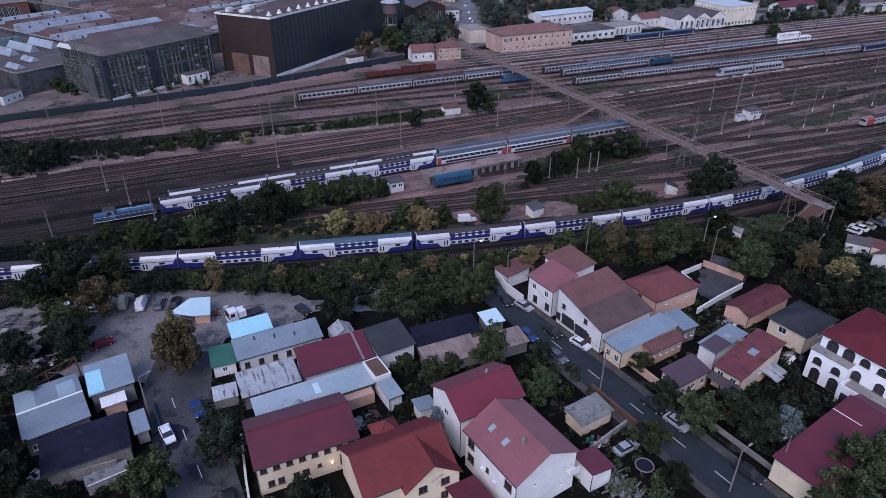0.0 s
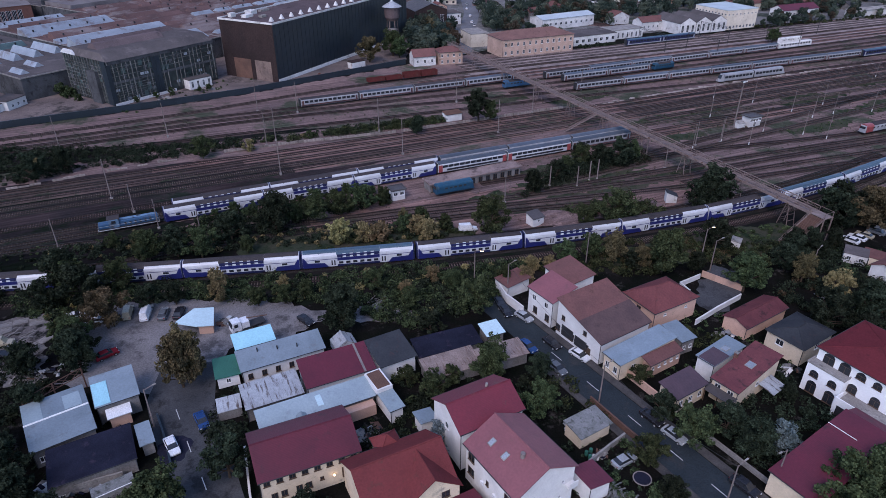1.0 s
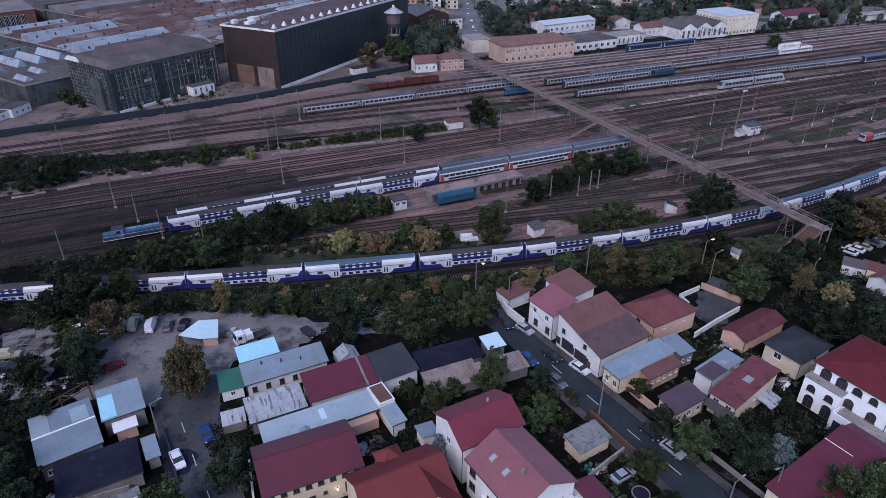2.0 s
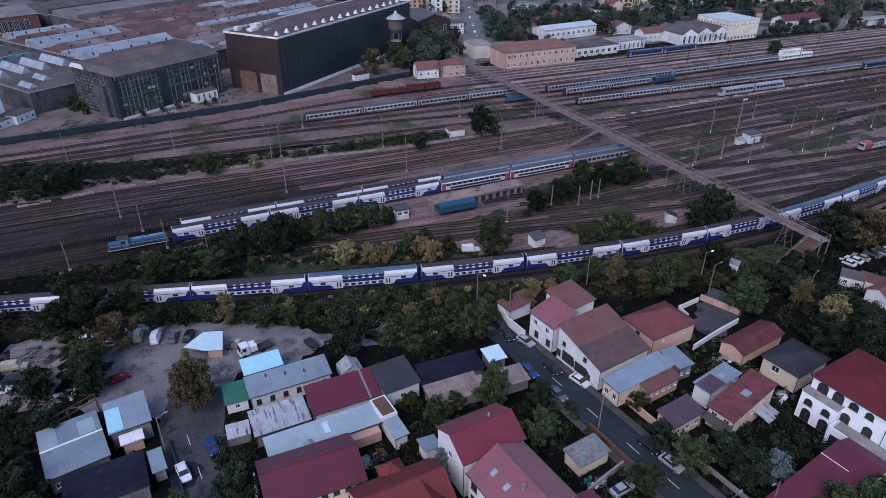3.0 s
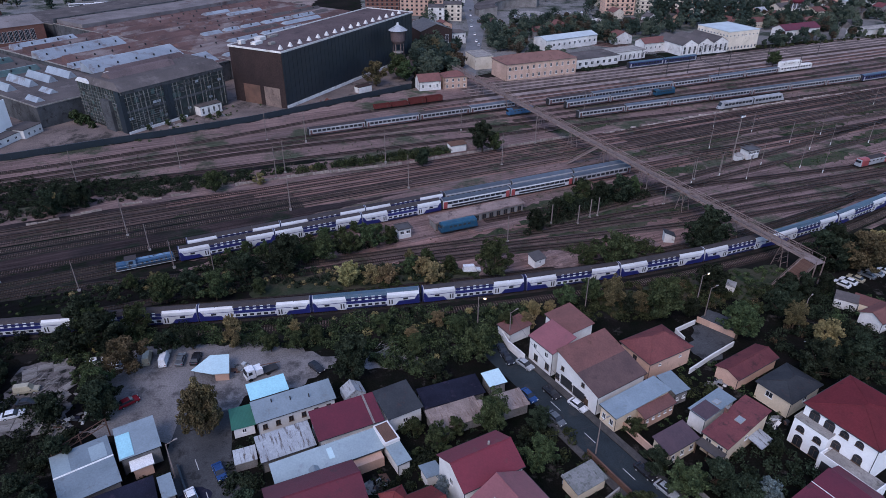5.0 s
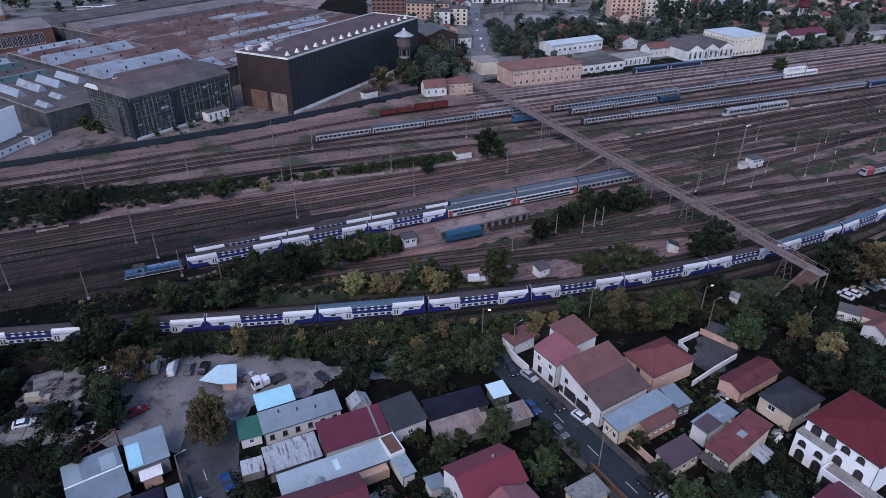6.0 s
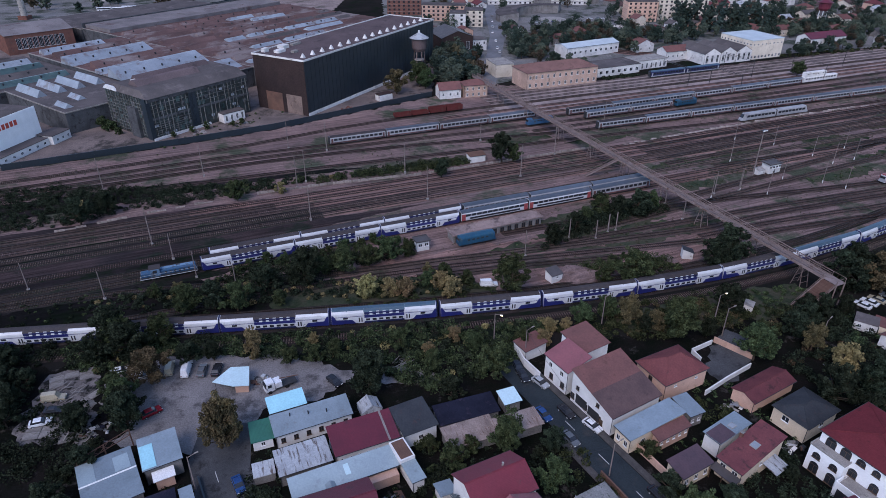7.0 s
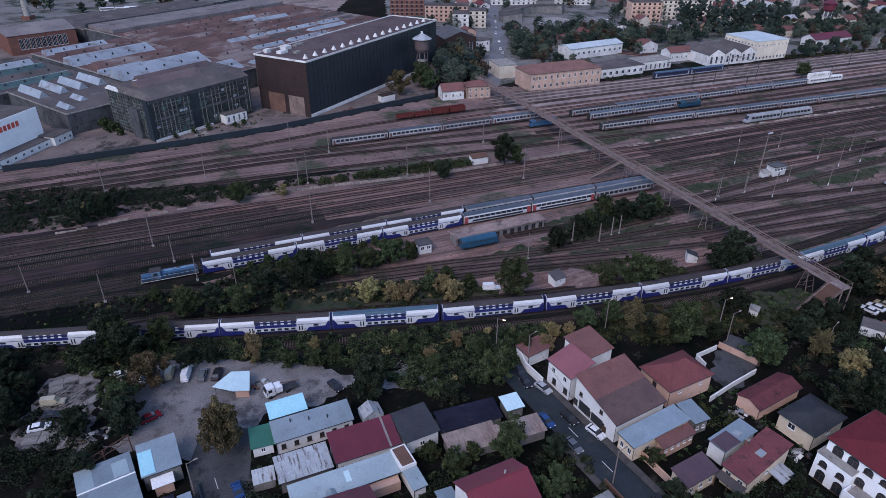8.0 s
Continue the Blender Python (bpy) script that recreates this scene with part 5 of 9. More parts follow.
    for dx, dy in ((0.2, -1.5), (4.0, -1.5), (4.0, 1.5), (0.2, 1.5)):
        part("landing_post", Geo().box(n + dx - 0.12, n + dx + 0.12, dy - 0.12, dy + 0.12, 0, z), STEEL, ob)
        part("rail_post", Geo().box(n + dx - 0.05, n + dx + 0.05, dy - 0.05, dy + 0.05, z + 0.18, z + 1.5), STEEL, ob)
    part("landing_rail", Geo().beam((n + 4.0, -1.5, z + 1.5), (n + 4.0, 1.5, z + 1.5), 0.07).beam((n + 0.2, 1.5, z + 1.5), (n + 4.0, 1.5, z + 1.5), 0.07), STEEL, ob)
    # side stairs near the middle of the bridge
    p, q = SIDE
    for i in range(30):
        k = (i + 0.5) / 30
        part("side_step", shared("sidestep", lambda: Geo().box(-0.2, 0.2, -0.9, 0.9, -0.1, 0.05).mesh("side_step", STEEL)), STEEL, ob, m=pose(p[0] + (q[0] - p[0]) * k, p[1] + (q[1] - p[1]) * k, z * (1 - k), 0, 0, math.degrees(math.atan2(q[1] - p[1], q[0] - p[0]))))
    e = Vector((q[1] - p[1], p[0] - q[0])).normalized()
    for s in (-0.9, 0.9):
        a, b = (p[0] + s * e.x, p[1] + s * e.y), (q[0] + s * e.x, q[1] + s * e.y)
        part("side_stringer", Geo().beam((*a, z - 0.1), (*b, 0.1), 0.14), STEEL, ob)
        part("side_handrail", Geo().beam((*a, z + 1.1), (*b, 1.1), 0.07), STEEL, ob)
    return ob


footbridge()


# ---- factory ----
WA = 56.0


def works(p, q):
    """Metres along and across the works from the corner of its glazed hall."""
    c, s = math.cos(radians(WA)), math.sin(radians(WA))
    return -133.4 + p * c - q * s, 255.8 + p * s + q * c


def big_dark_hall():
    ob = thing("dark_factory_hall", -75.5, 292.0, 63.0, "tall windowless factory hall clad in near-black sheet", "factory")
    L, W, h = 117.0, 31.0, 25.5
    part("wall", Geo().box(0, L, 0, W, 0, h), DARKCLAD, ob)
    part("end_cladding", Geo().box(-0.12, -0.004, 0, W, 0, h), BROWNCLAD, ob, "rust-brown gable cladding")
    for i in range(39):
        part("cladding_rib", shared("rib", lambda: Geo().box(-0.12, 0.12, -0.16, -0.004, 1.3, h - 0.2).mesh("cladding_rib", DARKCLAD)), None, ob, m=pose(1.5 + 3.0 * i, 0, 0))
    part("roof", Geo().box(-0.3, L + 0.3, -0.3, W + 0.3, h + 0.004, h + 0.25), HALLROOF, ob, "mauve-brown felt roof")
    for q in ((-0.4, L + 0.4, -0.5, -0.1), (-0.4, L + 0.4, W + 0.1, W + 0.5), (-0.5, -0.1, -0.1, W + 0.1), (L + 0.1, L + 0.5, -0.1, W + 0.1)):
        part("parapet", Geo().box(*q, h - 0.1, h + 0.7), FARWHITE, ob, "pale coping along the roof edge")
    for i in range(16):
        x = 5 + 7.0 * i
        part("roof_vent", shared("vent", lambda: Geo().hull([(-0.8, -1.0, 0), (0.8, -1.0, 0), (0.8, 1.0, 0), (-0.8, 1.0, 0)], [(-0.2, -0.2, 1.9), (0.2, -0.2, 1.9), (0.2, 0.2, 1.9), (-0.2, 0.2, 1.9)]).mesh("roof_vent", FARWHITE)), None, ob, "white pyramid roof vent", pose(x, 4.4, h + 0.25))
    for x, y, a, b, c in ((6, 20, 5, 3, 1.2), (14, 24, 4, 4, 1.6), (10, 14, 3, 2, 1.0), (22, 25, 6, 2, 0.9), (4, 27, 3, 2, 1.8)):
        part("plant_box", Geo().box(x, x + a, y, y + b, h + 0.25, h + 0.25 + c), FARWHITE if c > 1.1 else CONC, ob)
    for y0, y1 in ((3.2, 12.5), (15.0, 25.0)):
        part("gate", Geo().box(-0.3, -0.125, y0, y1, 0, 9.0), TANGATE if y0 < 5 else RUSTDOOR, ob, "faded tan sliding gate" if y0 < 5 else "rusty tall sliding gate")
    part("plinth", Geo().box(0, L, -0.5, -0.17, 0, 1.5), FARWHITE, ob, "whitewashed plinth")
    return ob


big_dark_hall()


def glazed_hall():
    ob = thing("glazed_factory_hall", -133.4, 255.8, WA, "derelict factory hall with steel-framed glass walls", "factory")
    L, W, h = 51.0, 33.0, 17.8
    part("wall", Geo().box(0.2, L, 0.2, W, 0, h), mat_dark_interior, ob, "dim glazed wall")
    part("roof", Geo().hull([(-0.3, -0.3, h), (L, -0.3, h), (L, W, h), (-0.3, W, h)], [(1.5, 6, h + 2.6), (L, 6, h + 2.6), (L, W - 6, h + 2.6), (1.5, W - 6, h + 2.6)]), BITUMEN, ob)
    part("roof_light", Geo().hull([(4, 12, h + 2.6), (L - 16, 12, h + 2.6), (L - 16, 19, h + 2.6), (4, 19, h + 2.6)], [(4, 14, h + 4.6), (L - 16, 14, h + 4.6), (L - 16, 17, h + 4.6), (4, 17, h + 4.6)]), HALLROOF, ob, "mauve raised roof ridge")
    part("roof_edge", Geo().hull([(-0.5, 22, h), (0.2, 22, h), (0.2, W, h), (-0.5, W, h)], [(-0.5, 24, h + 1.8), (0.2, 24, h + 1.8), (0.2, W - 3, h + 1.8), (-0.5, W - 3, h + 1.8)]), FRAME, ob, "whitish curved gable edge")
    part("plinth", Geo().box(-0.2, L * 0.55, -0.4, 0.19, 0, 1.1), FRAME, ob, "whitewashed plinth")
    part("mid_band", Geo().box(0, L, -0.1, 0.19, 8.6, 9.6), WORKSGREY, ob)
    part("eaves_band", Geo().box(0, L, -0.1, 0.19, 16.4, h), WORKSGREY, ob)
    for i in range(26):
        x = i * 2.0
        wide = 1.9 if i in (0, 10, 11) else 0.4 if i % 5 == 0 else 0.22
        if i in (7, 14, 18, 23):
            continue
        part("mullion", Geo().box(x - wide / 2, x + wide / 2, -0.12, 0.19, 1.1, 16.4), DARKCLAD if wide > 1 else MULLION, ob, "black boarded bay" if wide > 1 else "")
    for z in (2.0, 2.9, 3.8, 4.7, 5.6, 6.5, 7.5, 11.6, 13.4, 15.0):
        part("glazing_bar", Geo().box(0, L if z > 8 else 24, -0.08, 0.19, z - 0.05, z + 0.05), MULLION, ob)
    for j in range(17):
        y = j * 2.0
        part("mullion", Geo().box(-0.12, 0.19, y - 0.09, y + 0.09, 0.6, h), MULLION, ob)
    for z in (1.5, 3.0, 4.5, 6.0, 7.5, 9.0, 10.5, 12.0, 13.5, 15.0):
        part("glazing_bar", Geo().box(-0.1, 0.19, 0, W, z - 0.06, z + 0.06), MULLION, ob)
    glaze = random.Random(4)
    for i in range(46):
        x, z = 1.2 + 2.0 * glaze.randrange(24), glaze.choice((1.4, 3.4, 5.6, 10.0, 12.2, 14.0))
        part("pane", shared(("worksheet", i % 3), lambda: Geo().box(0.1, 1.7, -0.05, 0.195, 0, (1.0, 1.5, 2.0)[i % 3]).mesh("pane", (SKYGLASS, WORKSGREY, GREENPANE)[i % 3])), None, ob, "", pose(x, 0, z))
    for i in range(22):
        y, z = 0.3 + 2.0 * glaze.randrange(15), 1.6 + 1.5 * glaze.randrange(9)
        part("pane", shared(("gablesheet", i % 2), lambda: Geo().box(-0.05, 0.195, 0.1, 1.7, 0, 1.35).mesh("pane", (WORKSGREY, GREENPANE)[i % 2])), None, ob, "", pose(0, y, z))
    part("roof_walk", Geo().box(8, 20, 21.5, 24, h + 2.604, h + 3.0), FARWHITE, ob, "pale sheets lying on the roof")
    part("roof_ridge_low", Geo().hull([(10, 22, h + 2.6), (L - 4, 22, h + 2.6), (L - 4, 26.9, h + 2.6), (10, 26.9, h + 2.6)], [(10, 23.5, h + 4.2), (L - 4, 23.5, h + 4.2), (L - 4, 25.5, h + 4.2), (10, 25.5, h + 4.2)]), HALLROOF, ob, "long mauve roof ridge")
    part("service_bay", Geo().box(-1.5, 0.1, 8.0, 14.5, 0, 13), WORKSGREY, ob, "grey rendered stair bay")
    part("dark_corner", Geo().box(-0.3, 0.18, 1.2, 4.4, 0, h), DARKCLAD, ob, "dark corner stair shaft")
    return ob


glazed_hall()


def hall(p, q, L, W, h, roof_mat, label, wall_mat=None, name="factory_hall"):
    ob = thing(name, *works(p, q), WA, label, "factory", "factory halls")
    part("wall", Geo().box(0, L, 0, W, 0, h), wall_mat or WORKSGREY, ob)
    part("roof", Geo().box(-0.2, L + 0.2, -0.2, W + 0.2, h + 0.004, h + 0.3), roof_mat, ob)
    for a in ((-0.3, L + 0.3, -0.35, -0.05), (-0.35, -0.05, -0.05, W + 0.2)):
        part("coping", Geo().box(*a, h, h + 0.55), CONC, ob)
    return ob


def ridge(ob, along, a0, a1, c, w, z, rise, material, label="long glazed roof ridge", vents=True):
    """A roof light along p ('p') or q ('q') of a hall, in the hall's own metres."""
    t = w * 0.06
    lo = [(a0, c - w / 2, z), (a1, c - w / 2, z), (a1, c + w / 2, z), (a0, c + w / 2, z)]
    hi = [(a0 + 0.4, c - t, z + rise), (a1 - 0.4, c - t, z + rise), (a1 - 0.4, c + t, z + rise), (a0 + 0.4, c + t, z + rise)]
    part("roof_light", Geo().hull(lo, hi) if along == "p" else Geo().hull([(-y, x, s) for x, y, s in lo], [(-y, x, s) for x, y, s in hi]), material, ob, label)
    if vents:
        k = max(1, int((a1 - a0) / 9))
        for i in range(k):
            s = a0 + (i + 0.5) * (a1 - a0) / k
            x, y = (s, c - w * 0.25) if along == "p" else (-(c - w * 0.25), s)
            part("vent", shared("ridge_vent", lambda: Geo().box(-0.3, 0.3, -0.3, 0.3, 0, 1.1).mesh("vent", DARK)), None, ob, m=pose(x, y, z + rise * 0.45))


low_hall = hall(-17, 37.5, 42, 57, 9.2, BITUMEN, "low grey factory hall with short glazed roof lights")
for i, c in enumerate((6, 15.5, 24.5, 34)):
    ridge(low_hall, "q", 33, 55, -c, 4.6, 9.5, 2.8, SKYGLASS, "short glazed roof light")
for c, a in ((5, 6), (15, 14)):
    ridge(low_hall, "q", a, a + 10, -c, 4.0, 9.5, 1.6, SKYGLASS, "short glazed roof light", False)

def dump(x, y, r, h, label, material, seed):
    ob = thing("rubble_pile", x, y, 0, label, "heap")
    rng = random.Random(seed)
    for i in range(12):
        a, q = rng.uniform(0, 6.3), rng.random()
        b = rng.uniform(0.4, 1.1)
        part("lump", Geo().hull([(-b, -b * 0.7, 0), (b, -b * 0.6, 0), (b * 0.8, b * 0.7, 0), (-b * 0.9, b * 0.6, 0)], [(-b * 0.4, -b * 0.3, b * h), (b * 0.5, -b * 0.3, b * h * 0.8), (b * 0.3, b * 0.4, b * h), (-b * 0.5, b * 0.2, b * h * 0.7)]), material, ob, "", pose(r * q * math.cos(a), r * q * math.sin(a), 0, 0, 0, rng.uniform(0, 90)))


dump(-60.0, 303.0, 4.0, 0.8, "reddish rubble on the factory forecourt", BRICK, 1)
dump(-104.0, 283.0, 3.5, 0.6, "pale rubble beside a kiosk", CONC, 2)
dump(-118.0, 268.0, 4.0, 0.5, "pale rubble on the factory forecourt", CONC, 3)
house("ruined_shed", "roofless whitewashed shed by the factory wall", -43.5, 321.0, 8.0, 4.0, 42, 3.0, 0.0, "flat", FARWHITE, BROWNCLAD, category="shed", over=0.05)
mid_hall = hall(25.5, 34.5, 56, 130, 10.0, REDFELT, "large factory hall with long pale roof ridges and red-brown felt")
for c, w, rise, p0, p1, glass in ((11, 11, 3.0, 4, 54, SKYGLASS), (35, 14, 4.6, -1, 50, SKYGLASS), (52, 6, 2.0, -1, 24, SKYGLASS), (64, 10, 3.0, 4, 54, REDFELT), (84, 12, 3.6, -1, 48, SKYGLASS), (104, 8, 2.6, 3, 52, REDFELT), (120, 7, 2.2, 3, 40, SKYGLASS)):
    # one long slope to the front, a steep one behind
    part("roof_light", Geo().hull([(p0, c - w / 2, 10.3), (p1, c - w / 2, 10.3), (p1, c + w / 2, 10.3), (p0, c + w / 2, 10.3)], [(p0 + 0.3, c + w * 0.36, 10.3 + rise), (p1 - 0.3, c + w * 0.36, 10.3 + rise), (p1 - 0.3, c + w * 0.42, 10.3 + rise), (p0 + 0.3, c + w * 0.42, 10.3 + rise)]), glass, mid_hall, "long pale glazed slope of a saw-tooth roof" if glass is SKYGLASS else "red felt saw-tooth slope")
    for i in range(5):
        part("vent", shared("ridge_vent", lambda: Geo().box(-0.3, 0.3, -0.3, 0.3, 0, 1.1).mesh("vent", DARK)), None, mid_hall, m=pose(p0 + (i + 0.5) * (p1 - p0) / 5, c - w * 0.1, 10.3 + rise * 0.45))
for c in (22.5, 45, 73.5, 95):
    ridge(mid_hall, "p", 4, 50, c, 4, 10.3, 1.2, REDFELT, "red felt roof strip", False)
far_hall = hall(82, 22, 150, 190, 10.0, REDFELT, "vast red-brown felt factory roof with many roof lights")
part("rear_roof", Geo().box(2, 146, 158, 189, 10.304, 12.6), PALEROOF, far_hall, "pale grey rear roof")
part("rear_parapet", Geo().box(-0.1, 150.1, 189.05, 190.1, 10, 13.4), WORKSGREY, far_hall)
rng = random.Random(5)
for i in range(11):
    c = 7 + 14 * i
    s = 4.0
    while s < 140:
        n = rng.uniform(10, 34)
        ridge(far_hall, "p", s, min(s + n, 147), c + rng.uniform(-1, 1), rng.uniform(4.5, 7), 10.3, 1.5, SKYGLASS if rng.random() < (0.5 if c < 90 and s < 120 else 0.08) else (REDFELT if rng.random() < 0.85 else BITUMEN), "low roof ridge", rng.random() < 0.5)
        s += n + rng.uniform(1, 5)
end_hall = hall(82, 214, 120, 60, 9.0, BITUMEN, "long dark factory block")
west_hall = hall(-40, 96, 63, 70, 8.5, BITUMEN, "old factory hall with a dark patched roof")
for c in (10, 24, 38, 52):
    ridge(west_hall, "p", 4, 58, c, 7, 8.8, 2.2, {10: GREENPANE, 24: BITUMEN, 38: GREENPANE, 52: SKYGLASS}[c])


def brick_hall():
    ob = thing("brick_factory_hall", -293, 405, 46, "red brick factory hall with a tall glazed front", "factory")
    part("wall", Geo().box(0, 40, 0, 45, 0, 12), BRICK, ob)
    part("roof", Geo().hull([(-0.5, -0.5, 12), (40.5, -0.5, 12), (40.5, 45.5, 12), (-0.5, 45.5, 12)], [(-0.5, 20, 15), (40.5, 20, 15), (40.5, 25, 15), (-0.5, 25, 15)]), PALEROOF, ob)
    for i in range(9):
        window(ob, pose(7 + 3.2 * i, 0, 3.0), 2.6, 6.5, None, False, 2)
    return ob


brick_hall()


def tall_chimney(x, y, h, r, label):
    ob = thing("factory_chimney", x, y, 0, label, "chimney")
    part("shaft", Geo().cyl(0, 0, 0, h, r, r * 0.7, 14), CONC, ob)
    part("rim", Geo().cyl(0, 0, h - 0.8, h, r * 0.85, r * 0.85, 14), DARK, ob)
    part("foot", Geo().box(-r * 1.4, r * 1.4, -r * 1.4, r * 1.4, 0, 3), BRICK, ob)


tall_chimney(-360, 529, 38, 2.6, "tall grey factory chimney")


def white_hall():
    ob = thing("white_fronted_hall", -181.0, 254.5, -101.0, "hall with a tall blank white front and orange sign bars", "factory")
    part("wall", Geo().box(0, 60, -20, -0.3, 0, 14.5), WORKSGREY, ob)
    part("front_panel", Geo().box(0, 60, -0.29, 0.05, 1.2, 15.2), VILLAWHITE, ob, "blank white front cladding")
    part("roof", Geo().box(-0.2, 60, -20.2, -0.31, 14.504, 14.8), BITUMEN, ob)
    for i in range(7):
        x = 10.5 + 2.0 * i
        part("sign_bar", Geo().box(x, x + 1.4, 0.055, 0.16, 10.6, 12.7), COACHRED, ob, "orange-red sign bar")
    part("low_annex", Geo().box(-6.5, 3.5, 3.0, 8.0, 0, 3.6), WHITE, ob, "low white annex")
    part("annex_roof", Geo().box(-6.7, 3.7, 0.1, 8.2, 3.61, 3.85), BITUMEN, ob)
    part("low_annex", Geo().box(3.6, 40, 1.0, 6.0, 0, 3.0), WHITE, ob, "low white annex")
    part("annex_roof", Geo().box(3.8, 40, 0.1, 6.2, 3.01, 3.25), BITUMEN, ob)
    for i in range(8):
        window(ob, pose(6 + 4 * i, 6.0, 1.0, 0, 0, 180), 1.2, 1.0)
    for i in range(3):
        window(ob, pose(-5 + 3 * i, 8.0, 1.0, 0, 0, 180), 1.0, 1.2)


white_hall()
kiosk = house("gate_kiosk", "low whitewashed kiosk with dark openings", -110.0, 285.5, 11.0, 5.0, 50, 4.2, 0.0, "flat", FARWHITE, BITUMEN, (("-y", 4, 0.8, 1.0, 2.6),), category="building", over=0.1)
house("gabled_works_house", "brown gabled works building", -13.0, 437.0, 26.0, 22.0, -68, 10.0, 4.0, "gx", BROWNCLAD, DARKROOF, (("+x", 3, 2.0, 2.4, 5.0),), category="building")


def water_tower(x, y, red=False):
    ob = thing("water_tower", x, y, 0, "red-topped water tower on concrete legs" if red else "mauve-brown water tower tank on steel legs with a pale cone roof", "water tower")
    h = 12.0
    tank = MAROON if red else HALLROOF
    for i in range(6):
        a = math.pi / 3 * i
        part("leg", Geo().beam((3.6 * math.cos(a), 3.6 * math.sin(a), 0), (2.9 * math.cos(a), 2.9 * math.sin(a), h), 0.3), FRAME if red else STEEL, ob)
    for z in (4, 8):
        part("brace", Geo().cyl(0, 0, z, z + 0.3, 3.4 - 0.06 * z, 3.4 - 0.06 * z, 12), CONC, ob)
    part("tank", Geo().cyl(0, 0, h, h + 1.4, 3.1, 4.2, 16).cyl(0, 0, h + 1.4, h + 6, 4.2, 4.5, 16), tank, ob)
    part("cone_roof", Geo().cyl(0, 0, h + 6, h + 8.2, 5.6, 0.9, 16), MAROON if red else RUSTY, ob)
    part("finial", Geo().cyl(0, 0, h + 8.2, h + 9.2, 0.7, 0.6, 8), FRAME, ob)
    ob.scale = (1, 1, 1) if red else (0.96, 0.96, 1.2)


water_tower(-28.5, 365.5)
water_tower(268, 526, True)


# ---- houses by the street ----
A = -61.0
W2S = ("+x", 3, 1.2, 1.1, 1.2)
h1 = house("white_house", "large white house with a faded red tiled gable roof", 11.0, 66.0, 12.4, 11.4, -57, 7.2, 3.0, "gx", WHITE, PINKRED, (("+x", 2, 4.9, 0.4, 0.5, 0.6), ("+x", 2, 2.0, 0.4, 0.5, 0.2)))
h2 = house("red_roofed_house", "tall white house with a deep red sheet gable roof", 5.4, 75.8, 9.2, 11.8, -61, 7.8, 2.4, "gy", WHITE, RED, (("-y", 1, 5.2, 1.0, 1.2),))
h3 = house("orange_roofed_house", "cream house with an orange clay-tiled roof", -6.6, 64.9, 10.5, 14.0, -63, 5.3, 3.3, "gy", CREAM, ORANGE, (("+x", 2, 1.0, 1.2, 1.3, -3.4, BROWNFRAME),))
h4 = house("maroon_roofed_house", "cream two-storey house with a dark maroon sheet roof", -21.29, 69.79, 10.55, 15.34, -65.8, 5.6, 2.5, "gy", CREAM, MAROON, (("+x", 8, 4.2, 0.95, 1.15, 0.0, BROWNFRAME),))
h5 = house("long_shed", "long low shed with a pale zinc sheet roof", -21.33, 80.58, 4.69, 19.74, -63.2, 2.9, 0.9, "m-x", GREYWALL, ZINCPALE, (("+x", 5, 0.9, 1.0, 1.0),), category="shed")
h5b = house("shed_wing", "shed wing with a pale zinc sheet roof", -10.17, 83.63, 9.9, 2.9, -58.8, 3.1, 0.6, "m-x", WHITE, ZINCPALE, category="shed")
h6 = house("maroon_roofed_cottage", "low white house with a maroon sheet roof", -19.21, 89.44, 6.85, 12.8, -64.2, 3.6, 1.4, "m-x", WHITE, MAROON, (("+x", 7, 1.4, 0.7, 0.9),))
house("grey_roofed_house", "white house with a dark grey sheet roof", -9.94, 94.09, 7.57, 7.49, -60.4, 3.8, 1.0, "m-x", WHITE, GRAPHITE, (("+x", 1, 1.3, 1.0, 1.0),))
h7 = house("long_white_house", "long low white house with a pale sheet roof", -30.14, 93.77, 4.87, 15.7, -63, 3.4, 1.3, "m-x", WHITE, ZINC, (("+x", 6, 1.1, 0.9, 1.2, 0.0, BROWNFRAME),))
house("blue_roofed_annex", "annex with a new light blue sheet roof", -36.06, 97.15, 4.25, 7.62, -62.8, 4.0, 0.8, "m-x", GREYWALL, CYANSHEET, category="shed")
house("green_roofed_annex", "white annex with a green sheet roof", -39.37, 90.26, 4.97, 4.46, -67.4, 2.6, 0.9, "m-x", WHITE, GREEN, (("+x", 1, 1.0, 0.8, 0.9),), category="shed")
house("rusty_shed", "shed with a rust-streaked sheet roof", -29.68, 84.03, 6.2, 10, -64, 3.0, 0.6, "m-x", GREYWALL, RUSTY, category="shed")
h9 = house("workshop", "grey workshop with a pale zinc gable roof", -62.69, 76.92, 12.7, 9.46, -54.1, 3.6, 0.5, "gy", GREYWALL, ZINC, (("+x", 4, 1.0, 1.0, 1.0),), category="shed")
h9b = house("workshop", "grey workshop with a pale sheet roof and patched panel", -56.35, 83.57, 8.04, 6.96, -58.3, 4.0, 0.7, "m-x", GREYWALL, ZINC, category="shed")
house("canopy_shed", "small open shed with a whitish sheet roof", -53.98, 79.22, 2.2, 3.81, -58.3, 2.6, 0.4, "m-x", PEACH, FRAME, category="shed")
house("flat_roofed_garage", "low garage with a dark bitumen roof", -53.75, 69.43, 7.9, 12.08, -60.3, 3.0, 0.5, "m-x", GREYWALL, SLATEBLUE, category="garage")
house("garage", "small garage with a grey sheet roof", -47.67, 74.24, 5, 2.32, -58, 2.6, 0.4, "m-x", GREYWALL, ZINC, category="garage")


